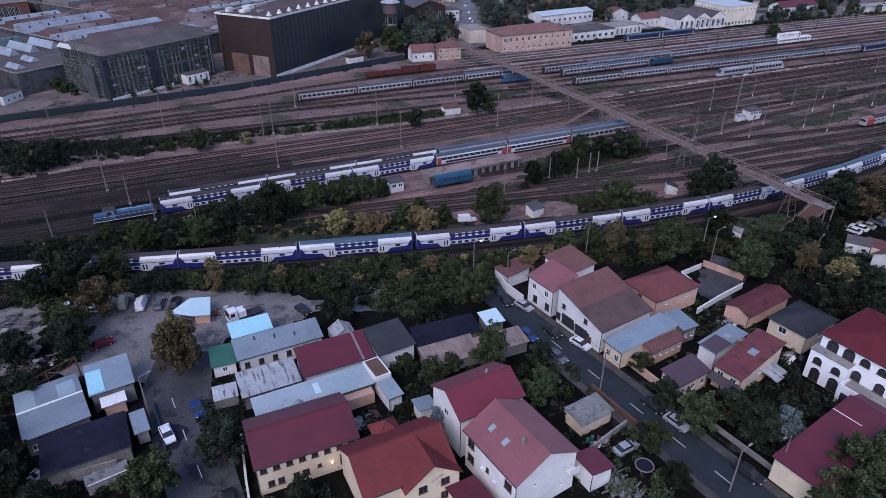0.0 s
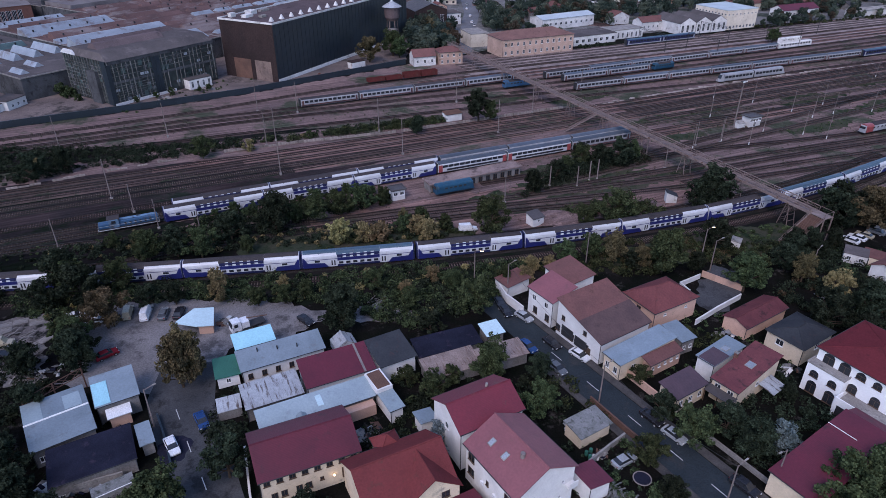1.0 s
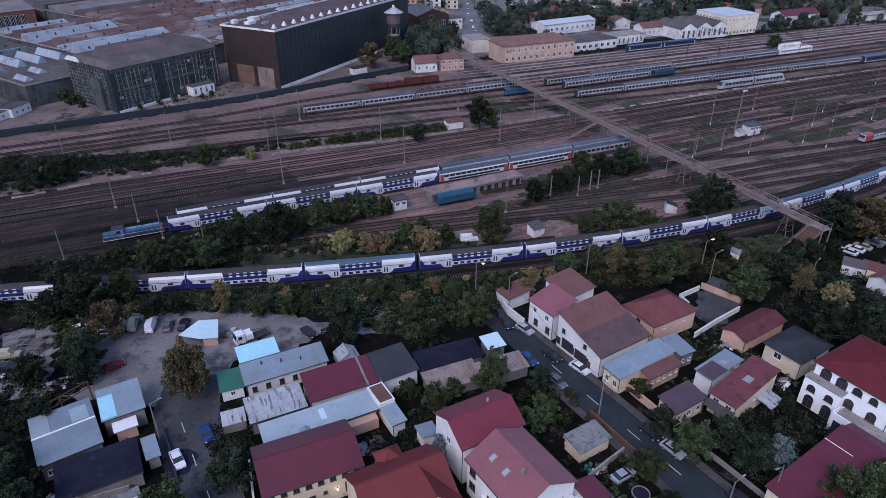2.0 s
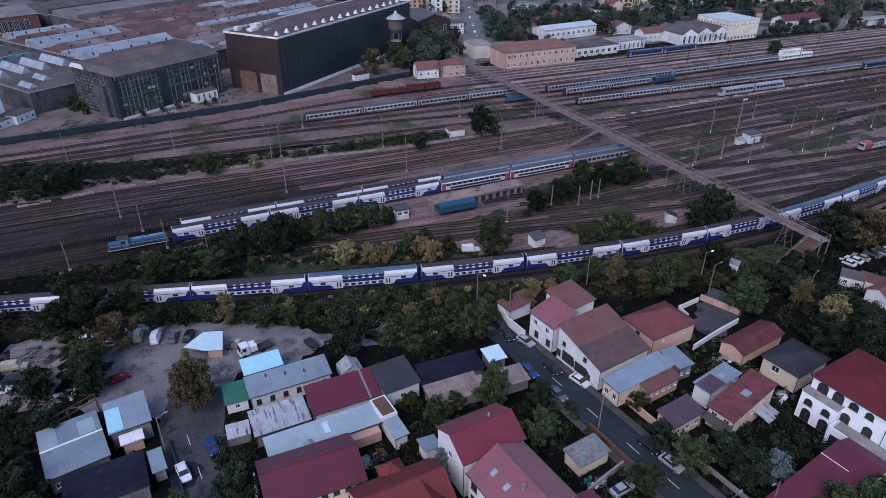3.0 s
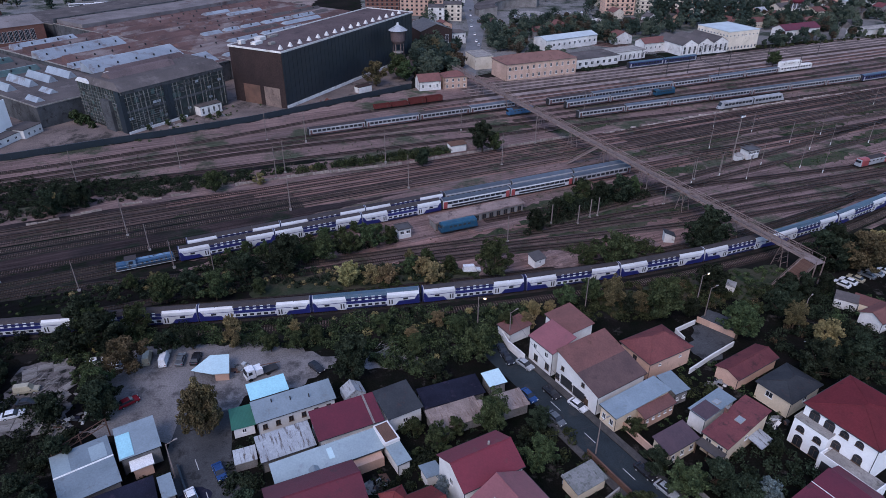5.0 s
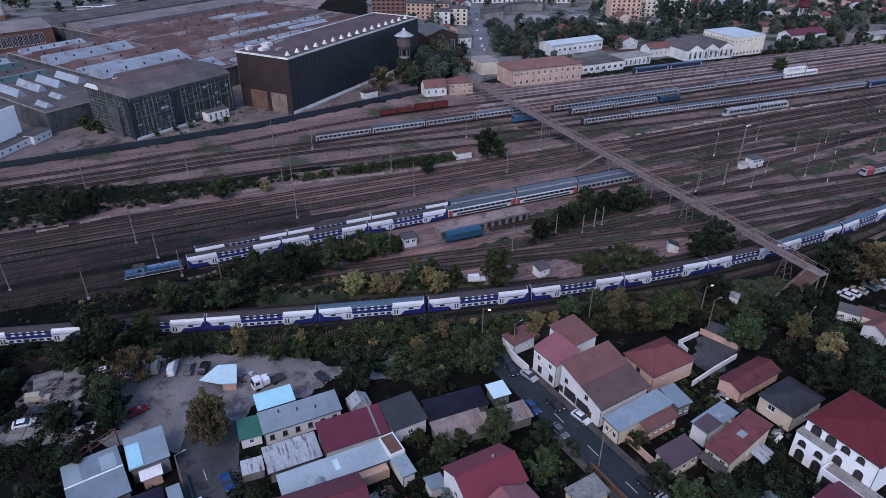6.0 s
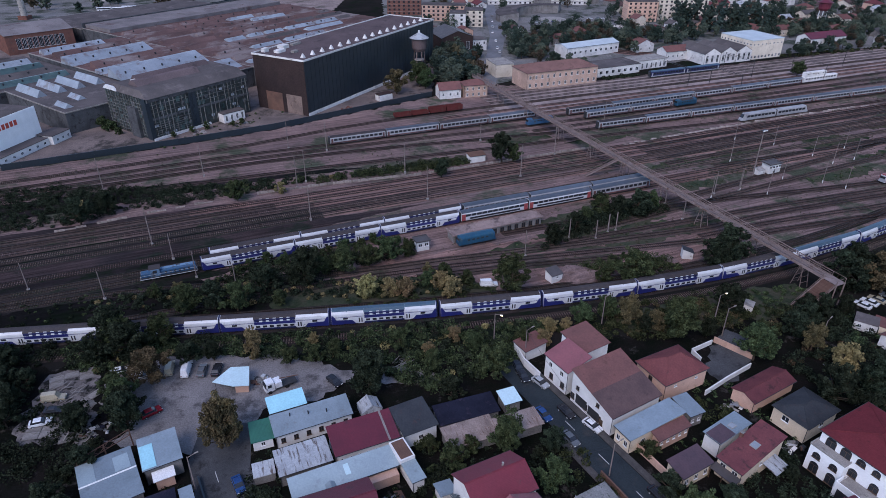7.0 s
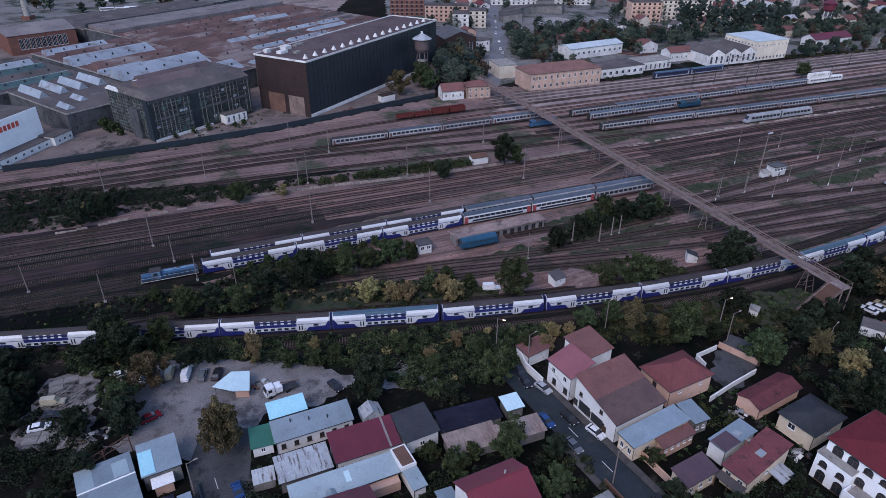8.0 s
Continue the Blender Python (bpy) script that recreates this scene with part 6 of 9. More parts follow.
def yard_canopy():
    ob = thing("yard_canopy", -49.5, 106.0, 0, "pale blue sheet canopy over a low shed in the parking yard", "canopy")
    ring = [(-4.7, -1.7, 2.3), (0.2, -2.8, 2.3), (3.6, -2.4, 2.3), (2.0, 3.1, 2.9), (-2.0, 2.6, 2.9)]
    g = Geo()
    slab(g, ring, 0.12)
    part("roof", g, SKYROOF, ob)
    part("wall", Geo().hull([(0.4, -2.3, 0), (3.2, -2.0, 0), (1.8, 2.7, 0), (-0.6, 2.4, 0)], [(0.4, -2.3, 2.15), (3.2, -2.0, 2.15), (1.8, 2.7, 2.6), (-0.6, 2.4, 2.6)]), PEACH, ob)
    for x, y in ((-4.2, -1.5), (-2.0, 2.2)):
        part("post", Geo().cyl(x, y, 0, 2.3, 0.06, 0.06, 6), DARK, ob)


yard_canopy()
house("dark_long_shed", "long shed with a dark blue-black roof", 0.5, 98.1, 5.4, 13.0, -68, 2.6, 0.6, "m-x", GREYWALL, SLATEBLUE, category="shed")
house("carport", "carport with a whitish sheet roof by the street", 9.42, 102.17, 4.2, 4.1, -66.3, 2.7, 0.4, "m-x", GREYWALL, SKYROOF, category="shed")
house("old_shed", "old shed with a lichened corrugated roof", 1.3, 91.8, 5.4, 10.6, -66, 2.6, 0.6, "m-x", GREYWALL, ASBESTOS, category="shed")
house("old_shed", "old shed with a pale mossy felt roof", 10.6, 94.9, 4.6, 10.0, -66, 2.6, 0.5, "m-x", GREYWALL, ASBESTOS, category="shed")
house("garden_shed", "garden shed with patched grey roof boards", 23.51, 76.88, 4.4, 6.95, -58, 2.6, 0.5, "m-x", CREAM, MOSSY, category="shed")
house("lean_to", "lean-to with a maroon sheet roof beside the white house", 21.7, 65.5, 4.6, 4.4, -60, 3.4, 0.7, "m-y", WHITE, MAROON, category="shed")
# right-hand side of the street
r1a = house("street_house", "white street house with a faded red sheet roof", 22.2, 110.6, 7.9, 6.6, -56, 6.3, 1.7, "m+y", WHITE, PINKRED, (("-y", 2, 4.0, 1.0, 1.2), ("-y", 2, 1.0, 1.2, 1.6, 0.5, BROWNFRAME)))
r1 = house("gabled_street_house", "tall white street house with a long brown lean roof", 31.28, 103.06, 12.64, 13.67, -57, 5.0, 3.4, "m-x", WHITE, BROWN, (("-y", 2, 4.2, 0.9, 1.0, -1.2, BROWNFRAME), ("-y", 3, 1.0, 1.2, 1.5, -1.5, BROWNFRAME)), door=("-y", 3.2))
house("brown_roofed_house", "house with a weathered brown roof behind the street", 27.05, 117.9, 9.1, 7.1, -62, 6.2, 0.9, "m+y", WHITE, BROWN)
r2 = house("hip_roofed_house", "peach house with a faded red hipped roof", 45.11, 111.44, 9.23, 12.62, -60.3, 4.7, 2.7, "hip", PEACH, HIPRED, (("-y", 1, 2.6, 1.1, 1.3, 0.0, BROWNFRAME), ("+x", 2, 3.0, 0.7, 0.5)))
house("grey_roofed_street_house", "cream street house with a pale grey sheet roof", 36.63, 95.23, 4.74, 14.46, -59.3, 3.9, 0.9, "m+y", CREAM, ZINC, (("-y", 2, 1.2, 0.9, 1.3), ("+x", 2, 1.2, 1.0, 1.3)))
house("brick_outbuilding", "outbuilding with a red tiled lean roof", 40.47, 93.58, 2.4, 8.79, -58.2, 3.2, 0.7, "m-x", PEACH, BROWN, (("+x", 5, 1.6, 0.6, 0.7),), category="shed")
house("back_shed", "shed with a pale sheet roof", 45.6, 100.3, 5.7, 3.9, -63.6, 3.4, 0.5, "m-x", GREYWALL, ZINC, (("+x", 2, 1.2, 0.7, 0.8),), category="shed")
house("plum_roofed_house", "small cream house with a dark plum roof", 41.47, 85.03, 4.29, 8.08, -57.9, 3.6, 0.9, "m-x", CREAM, PURPLE, (("+x", 3, 1.2, 0.9, 1.2), ("-y", 1, 1.2, 0.9, 1.2)))
r5 = house("cream_house", "cream and white house with a maroon roof and skylight", 53.3, 87.88, 5.45, 13.4, -53.4, 4.4, 1.8, "m+y", CREAM, OLDRED, (("-y", 2, 2.4, 1.1, 1.3), ("+x", 1, 2.6, 0.8, 0.9)), chimney=((-2.6, 0.5),))
r5b = house("blue_roofed_shed", "shed with a pale blue sheet roof", 50.96, 93.47, 4.05, 9.38, -55.2, 4.1, 0.5, "m+y", WHITE, ZINC, category="shed")
house("old_tiled_house", "old house with a worn brown tiled roof", 63.74, 107.78, 5.78, 13.92, -57.2, 3.0, 1.0, "gy", PEACH, OLDRED)
r7 = house("dark_roofed_house", "cream house with a dark graphite roof", 68.67, 99.78, 7.92, 10.56, -57.1, 4.2, 1.3, "hip", CREAM, GRAPHITE, (("-y", 1, 2.2, 1.5, 1.3, -0.8), ("+x", 1, 2.2, 1.3, 1.2)))
r9 = house("maroon_barn", "long cream house with a deep maroon sheet roof", 57.4, 67.4, 7.6, 19.0, -58, 4.6, 2.4, "m+y", CREAM, MAROON)
r8 = house("villa", "white villa with arched windows and a maroon roof", 75.3, 87.3, 13.82, 14.88, -58.7, 8.6, 1.5, "hip", VILLAWHITE, DARKRED)
r8t = house("villa_terrace", "white villa wing with a flat terrace and arched windows", 67.5, 86.8, 6.6, 4.4, -58, 6.0, 0.0, "flat", VILLAWHITE, CONC, (("-y", 2, 3.6, 1.5, 0.8, 0.0, BROWNFRAME, True), ("-y", 2, 0.2, 1.7, 1.9, 0.2, BROWNFRAME, True)), over=0.1)
house("station_cottage", "low white cottage with a brown roof", 103.0, 126.0, 6.0, 9.0, -62, 3.0, 1.6, "gy", WHITE, BROWN, (("+x", 2, 1.0, 0.9, 1.1),))
house("station_cottage", "low white cottage with a brown roof", 111.0, 122.5, 6.0, 7.5, -62, 3.0, 1.6, "gy", WHITE, BROWN, (("+x", 2, 1.0, 0.9, 1.1),))

# details of the near houses
for off, z in ((-4.4, 4.9), (-4.4, 2.0), (4.2, 4.6), (-0.4, 3.6)):
    big = off != -0.4
    window(h1, face("-y", 11.7, 10.7, off, z), 1.5 if big else 0.6, 1.5 if big else 0.9, BROWNFRAME)
for x, y in ((-2.9, -2.9), (0.2, -2.9)):
    skylight(h1, x, y, 0.7, 0.9)
roof_pipe(h1, 2.2, -1.4, 0.8, 0.35, DECK)
part("balcony", Geo().box(5.9, 7.0, 3.6, 5.2, 4.2, 4.4).box(6.9, 7.0, 3.6, 5.2, 4.4, 5.4), WHITE, h1, "small white balcony")
for y in (-1.4, 1.4):
    part("wall_box", Geo().box(-0.35, 0.35, -0.3, -0.004, 0, 0.6), FRAME, h1, "air-conditioning box", face("-y", 11.7, 10.7, y, 3.0))
roof_pipe(h2, -0.8, 2.0, 0.7, 0.2)
window(h2, face("+x", 8.5, 11.1, 3.2, 5.6), 1.0, 1.2)


def cross_gable(ob, x0, x1, y0, y1, z0, z1, roof_mat, wall_mat):
    """A gable wing that stands out of a slope towards +x."""
    c = (y0 + y1) / 2
    w = part("gable_wall", Geo().poly((x1 - 0.4, y0 + 0.4, 0), (x1 - 0.4, y1 - 0.4, 0), (x1 - 0.4, y1 - 0.4, z0 + 0.1), (x1 - 0.4, c, z1 - 0.15), (x1 - 0.4, y0 + 0.4, z0 + 0.1)).poly((x0, y0 + 0.4, 0), (x1 - 0.4, y0 + 0.4, 0), (x1 - 0.4, y0 + 0.4, z0 + 0.1), (x0, y0 + 0.4, z0 + 0.1)).poly((x1 - 0.4, y1 - 0.4, 0), (x0, y1 - 0.4, 0), (x0, y1 - 0.4, z0 + 0.1), (x1 - 0.4, y1 - 0.4, z0 + 0.1)), wall_mat, ob)
    r = Geo()
    slab(r, [(x0, y0, z0), (x1, y0, z0), (x1, c, z1), (x0, c, z1)], 0.14)
    slab(r, [(x0, c, z1), (x1, c, z1), (x1, y1, z0), (x0, y1, z0)], 0.14)
    r.tube((x0, c, z1), (x1, c, z1), 0.12)
    part("gable_roof", r, roof_mat, ob)


cross_gable(h3, -0.5, 6.6, -1.6, 7.2, 5.0, 8.3, ORANGE, CREAM)
for y, z in ((1.2, 3.6), (4.6, 3.6), (1.2, 0.9), (4.6, 0.9)):
    window(h3, pose(6.2, y, z, 0, 0, 90), 1.3, 1.25, BROWNFRAME)
house("garden_porch", "small porch with an orange pyramid roof", -8.6, 70.2, 4.2, 4.2, -63, 5.0, 1.8, "hip", CREAM, ORANGE, category="porch")
for y in (-5.6, -4.2, -2.0, -0.6):
    window(h4, face("+x", 9.85, 14.64, y, 1.2), 0.95, 1.2, BROWNFRAME)
window(h4, face("+x", 9.85, 14.64, 1.4, 2.0), 0.6, 0.6, BROWNFRAME)
part("door", Geo().box(-0.55, 0.55, -0.06, 0.02, 0, 2.1), BROWNFRAME, h4, "dark wooden door", face("+x", 9.85, 14.64, 5.0, 1.0))
lampw = part("wall_lamp", Geo().box(-0.06, 0.06, -0.3, 0.0, 0.2, 0.3), DARK, h4, "lit globe wall lamp", face("+x", 9.85, 14.64, 3.2, 2.3))
part("globe", Geo().cyl(0, -0.34, -0.02, 0.14, 0.1, 0.17, 10).cyl(0, -0.34, 0.14, 0.3, 0.17, 0.1, 10), LAMPGLOW, lampw)
# light strip across the maroon roof, flat brown bay on the shed wing
on_roof(h6, "roof_strip", 0, 4.3, 6.8, 0.4, DECK, 0.1, "pale lead strip across the roof")
part("flat_bay", Geo().box(-4.9, 0.2, -1.5, 1.5, 3.2, 4.1), WHITE, h5b, "raised white bay with a rim")
part("bay_roof", Geo().box(-4.6, -0.1, -1.2, 1.2, 4.104, 4.15), RUSTDOOR, h5b, "brown flat roof")
on_roof(h5, "roof_panel", -0.3, 0.6, 2.2, 1.0, SKYROOF, 0.05, "bluish translucent roof panel")
part("dark_gable", Geo().hull([(1.2, -4.4, 2.7), (3.6, -4.4, 2.5), (3.6, -1.6, 2.5), (1.2, -1.6, 2.7)], [(1.2, -3.1, 3.7), (3.6, -3.1, 3.5), (3.6, -2.9, 3.5), (1.2, -2.9, 3.7)]), ZINC, h5, "small gabled porch roof")
part("open_bay", Geo().box(2.05, 3.7, 3.0, 9.2, 0, 2.2), PEACH, h5, "half-built brick bay")
for i in range(3):
    roof_pipe(h7, -1.1 + i * 0.7, -4 + 3.5 * i, 0.8, 0.12, DARK)
part("ridge_cap", Geo().tube((0, -4.73, 4.12), (0, 4.73, 4.12), 0.16, None, 6), FRAME, h9, "bright white ridge cap")
on_roof(h9, "roof_panel", -2.6, 2.6, 4.2, 2.6, ZINCPALE, 0.05, "paler roof patch")
on_roof(h9, "roof_panel", -3.2, -3.3, 6.0, 2.8, ZINCPALE, 0.04, "paler sheets let into the roof")
on_roof(h9b, "roof_panel", 0.9, -2.2, 5.6, 2.4, CYANSHEET, 0.08, "light blue roof patch")
skylight(r5, 0.2, 0.6, 1.2, 1.4)
on_roof(r5b, "roof_patch", 0.25, -2.4, 3.4, 4.4, PURPLE, 0.05, "dark plum lower roof sheets")
skylight(r5b, 0.2, 1.0, 1.0, 1.2)
part("verandah_roof", Geo().hull([(-2.6, -8.2, 2.5), (2.6, -8.2, 2.5), (2.6, -6.3, 2.9), (-2.6, -6.3, 2.9)], [(-2.6, -8.2, 2.6), (2.6, -8.2, 2.6), (2.6, -6.3, 3.0), (-2.6, -6.3, 3.0)]), DARKROOF, r5, "dark verandah roof")
for x in (-2.4, 0, 2.4):
    part("verandah_post", Geo().box(x - 0.08, x + 0.08, -8.1, -7.94, 0, 2.5), BROWNFRAME, r5)
part("lean_roof", Geo().hull([(2.4, 0.6, 2.6), (5.4, 0.6, 2.0), (5.4, 4.6, 2.0), (2.4, 4.6, 2.6)], [(2.4, 0.6, 2.75), (5.4, 0.6, 2.15), (5.4, 4.6, 2.15), (2.4, 4.6, 2.75)]), RUSTY, r5, "pale lean-to roof")
part("lower_terrace", Geo().box(0.0, 9.5, -10.6, -6.9, 0, 3.0), VILLAWHITE, r8, "white lower wing with a terrace")
part("terrace_floor", Geo().box(0.1, 9.4, -10.5, -7.05, 3.004, 3.1), CONC, r8)
for q in ((0.0, 9.5, -10.8, -10.6), (9.5, 9.7, -10.8, -6.9), (-0.2, 0.0, -10.8, -8.6)):
    part("terrace_wall", Geo().box(*q, 0, 3.8), VILLAWHITE, r8)
for x, z, w, h in ((-4.3, 6.0, 1.9, 1.5), (-1.5, 6.0, 1.9, 1.5), (1.2, 6.6, 1.6, 0.8), (3.9, 6.6, 1.4, 0.8), (0.6, 3.3, 1.6, 1.2), (4.4, 3.3, 1.6, 1.2)):
    window(r8, face("-y", 13.12, 14.18, x - 0.2, z), w, h, BROWNFRAME, True)
part("portal", Geo().box(0.5, 2.6, -10.86, -10.8, 0, 2.4), DARK, r8, "dark garage opening")
house("maroon_annex", "house wing with a maroon sheet roof", 67.0, 73.3, 7.6, 3.2, -58, 5.6, 1.0, "m-y", CREAM, MAROON)
part("ridge_cap", Geo().tube((-3.8, 4.9, 6.45), (0.6, 4.9, 6.45), 0.07, None, 6), FRAME, r9, "white ridge flashing")
roof_pipe(r7, 1.0, 1.0, -0.2, 0.2)
part("shop_shutter", Geo().box(-1.6, 1.6, -0.07, 0.02, 0.4, 2.8), DARK, r1, "dark barred shop window", face("-y", 11.94, 12.97, -2.8, 0.3))
part("shop_shutter", Geo().box(-1.6, 1.6, -0.07, 0.02, 0.4, 2.6), DARK, r1, "dark barred shop window", face("-y", 11.94, 12.97, 0.9, 0.2))
on_roof(r1, "roof_patch", 3.2, 0, 6.2, 13.67, UMBER, 0.05, "darker umber lower roof slope")
house("rubble_tent", "grey tarpaulin hut with a peaked top", -19.5, 99.5, 3.6, 4.4, -62, 1.6, 1.4, "gx", RUSTY, RUSTY, category="hut", over=0.05)
house("lane_shed", "small shed with a patched whitish roof", -36.5, 81.67, 3.15, 4, -67.5, 2.0, 0.5, "m-x", GREYWALL, RUSTY, category="shed", over=0.1)
house("white_lean_to", "small white lean-to beside a tall house", -3.0, 78.3, 3.2, 3.4, -61, 2.6, 0.4, "m-y", WHITE, ZINC, category="shed")
house("red_porch", "low porch with a dark maroon roof", 4.0, 60.0, 6.0, 5.0, -57, 2.6, 0.6, "m-y", CREAM, MAROON, category="porch")
house("gate_shed", "low shed with a brown roof behind a white wall", 15.2, 120.2, 5.0, 6.5, -57, 3.0, 0.6, "m+y", WHITE, BROWN, category="shed")


def garden_wall(points, h, material, label, t=0.22):
    """A wall or fence along plan points, a panel for each stretch."""
    ob = thing("garden_wall", 0, 0, 0, label, "wall")
    for a, b in zip(points, points[1:]):
        d = math.hypot(b[0] - a[0], b[1] - a[1])
        k = max(1, round(d / 3.0))
        for i in range(k):
            w = d / k
            p = (a[0] + (b[0] - a[0]) * i / k, a[1] + (b[1] - a[1]) * i / k)
            part("wall_panel", Geo().box(0.0, w - 0.02, -t / 2, t / 2, 0, h).box(-0.02, w, -t / 2 - 0.05, t / 2 + 0.05, h + 0.003, h + 0.09), material, ob, "", pose(*p, 0, 0, 0, math.degrees(math.atan2(b[1] - a[1], b[0] - a[0]))))
    return ob


garden_wall([(33.4, 91.6), (36.3, 86.8), (39.2, 82.0)], 1.6, PEACH, "peach garden wall along the pavement")
garden_wall([(42.6, 76.8), (45.4, 72.4), (49.0, 66.6), (51.8, 62.0)], 0.9, GREYWALL, "low concrete garden wall along the pavement")
garden_wall([(25.6, 84.6), (29.0, 79.0), (31.4, 75.2)], 1.2, RUSTDOOR, "brownish garden wall along the street")
garden_wall([(51.6, 107.1), (58.0, 112.0), (64.7, 116.7)], 1.3, WHITE, "white boundary wall behind houses")
garden_wall([(13.6, 115.0), (16.6, 110.4)], 2.2, WHITE, "white yard wall by the street")
garden_wall([(11.6, 121.5), (13.6, 115.0)], 2.0, WHITE, "white yard wall by the street")
garden_wall([(-48.6, 80.6), (-45.2, 75.2), (-41.8, 69.0)], 0.8, DARKCLAD, "dark sheet fence along the lane")
garden_wall([(-31.6, 73.0), (-28.4, 64.0), (-25.6, 57.0)], 1.2, FARWHITE, "pale fence wall along the lane")
garden_wall([(-58.0, 63.6), (-48.5, 67.5)], 1.6, CONC, "low grey wall with a white cap")
garden_wall([(29.5, 76.0), (26.5, 73.6), (22.5, 70.2)], 1.2, CONC, "low garden wall beside a shed")


garden_wall([(54.1, 118.3), (53.0, 121.5), (58.8, 125.1)], 1.2, WHITE, "white rendered yard wall")
garden_wall([(59.5, 126.0), (66.5, 119.5)], 1.5, PEACH, "pinkish boundary wall behind a yard")


# ---- far side of the yard ----
house("brick_station_block", "long tan brick building with a faded tan hipped roof", 46.5, 357.0, 18.0, 44.0, -66, 9.0, 3.0, "hip", TANBRICK, TANROOF, (("+x", 12, 5.6, 1.2, 1.8), ("+x", 12, 1.4, 1.2, 1.8)), category="building")
house("brick_cottage", "pale brick house with a brown gabled roof", -11.0, 327.5, 9.0, 12.0, -72, 4.6, 3.0, "gy", FARWHITE, BROWN, (("+x", 3, 1.5, 1.0, 1.6),))
house("brick_cottage", "pale brick two-storey house", 2.0, 331.0, 9.0, 13.0, -72, 6.2, 2.0, "hip", TANBRICK, BROWN, (("+x", 4, 3.8, 1.0, 1.4), ("+x", 4, 0.8, 1.0, 1.5)))
house("gatehouse", "low cream block with a flat grey roof", 17.0, 374.5, 16.0, 11.0, -70, 7.0, 0.0, "flat", FARCREAM, CONC, category="building", over=0.1)
house("white_cottage_far", "small white house with a flat roof", 4.5, 437.0, 8.0, 11.0, -70, 7.0, 1.5, "hip", FARWHITE, BITUMEN, (("+x", 3, 4.0, 1.1, 1.6),))
house("white_depot", "long white depot with a pale sheet roof", 75.0, 428.0, 14.0, 42.0, -60, 6.5, 1.6, "gy", FARWHITE, PALESHEET, (("+x", 10, 2.5, 1.6, 1.6),), category="building")
house("platform_block", "low white block with a flat dark roof", 82.0, 382.0, 16.0, 30.0, -63, 5.0, 0.0, "flat", FARWHITE, BITUMEN, (("+x", 7, 1.5, 2.0, 1.8),), category="building", over=0.2)
house("platform_block", "low white block with a grey roof and tall openings", 105.0, 396.0, 12.0, 24.0, -63, 5.0, 0.0, "flat", FARWHITE, CONC, (("+x", 7, 0.5, 1.2, 3.0),), category="building", over=0.2)
house("white_house_far", "white house with a brown roof by the tracks", 127.0, 417.0, 10.0, 18.0, -66, 5.5, 2.6, "gy", FARWHITE, BROWN, (("+x", 5, 2.0, 1.0, 1.4),))
house("white_house_far", "white house with a weathered roof", 112.0, 438.0, 10.0, 14.0, -66, 5.0, 3.0, "gx", FARWHITE, BROWN, (("+x", 2, 1.5, 1.0, 1.4),))
for i in range(3):
    house("gabled_depot", "white depot shed with a stepped gable front", *(142.0 + 11.0 * i, 413.0 + 4.4 * i), 24.0, 11.9, -67, 6.4, 3.2, "gx", FARWHITE, BITUMEN, (("+x", 3, 1.2, 1.6, 4.2),), category="building", over=0.15)
house("square_depot", "cream square building with a pale flat roof", 180.0, 432.0, 27.0, 26.0, -65, 11.5, 0.0, "flat", FARCREAM, PALESHEET, (("+x", 8, 8.6, 1.0, 0.9), ("+x", 9, 0.8, 1.4, 1.6), ("-y", 10, 8.6, 1.2, 1.0)), category="building", over=0.15)
house("red_roofed_block", "low white block with a maroon roof", 241.0, 466.0, 12.0, 34.0, -66, 5.0, 3.0, "gy", FARWHITE, MAROON, (("+x", 8, 1.2, 1.2, 1.8),), category="building")
house("low_white_block", "long low whitish block", 300.0, 474.0, 10.0, 44.0, -66, 4.0, 1.0, "gy", FARWHITE, CONC, category="building")


def flats(x, y, ang, L, W, floors, wall_mat, label, bays):
    """A block of flats seen across the yard: storeys, windows and a roof rim."""
    ob = thing("apartment_block", x, y, ang, label, "building", "far blocks of flats")
    h = 3.0 * floors
    part("wall", Geo().box(-L / 2, L / 2, -W / 2, W / 2, 0, h), wall_mat, ob)
    part("roof", Geo().box(-L / 2 - 0.2, L / 2 + 0.2, -W / 2 - 0.2, W / 2 + 0.2, h + 0.004, h + 0.5), BITUMEN, ob)
    for f in range(floors):
        part("floor_band", Geo().box(-L / 2 - 0.06, L / 2 + 0.06, -W / 2 - 0.06, W / 2 + 0.06, 3.0 * f + 2.75, 3.0 * f + 2.95), CONC, ob)
        for i in range(bays):
            part("window", pane_mesh(1.7, 1.5), None, ob, "", pose(-L / 2 + L * (i + 0.5) / bays, -W / 2, 3.0 * f + 0.9))
    return ob


flats(-56, 568, 2, 28, 14, 8, BRICK, "tall block of flats in brown and white", 7)
flats(-22, 542, -3, 34, 12, 4, PEACH, "long pinkish block of flats", 9)
flats(2, 520, 0, 14, 14, 4, FARCREAM, "cream block of flats", 3)
flats(-10, 507, 0, 12, 14, 4, FARWHITE, "white end block with a grey roof", 2)
flats(135, 548, 5, 24, 14, 5, PEACH, "pinkish block of flats", 6)
flats(170, 560, 5, 40, 14, 5, FARCREAM, "cream block of flats with balconies", 10)
flats(60, 628, 2, 90, 14, 4, FARWHITE, "long white far block", 20)
flats(225, 640, 0, 60, 14, 5, FARWHITE, "far white block of flats", 14)
flats(-330, 640, 20, 60, 16, 4, FARWHITE, "far pale block of flats", 12)


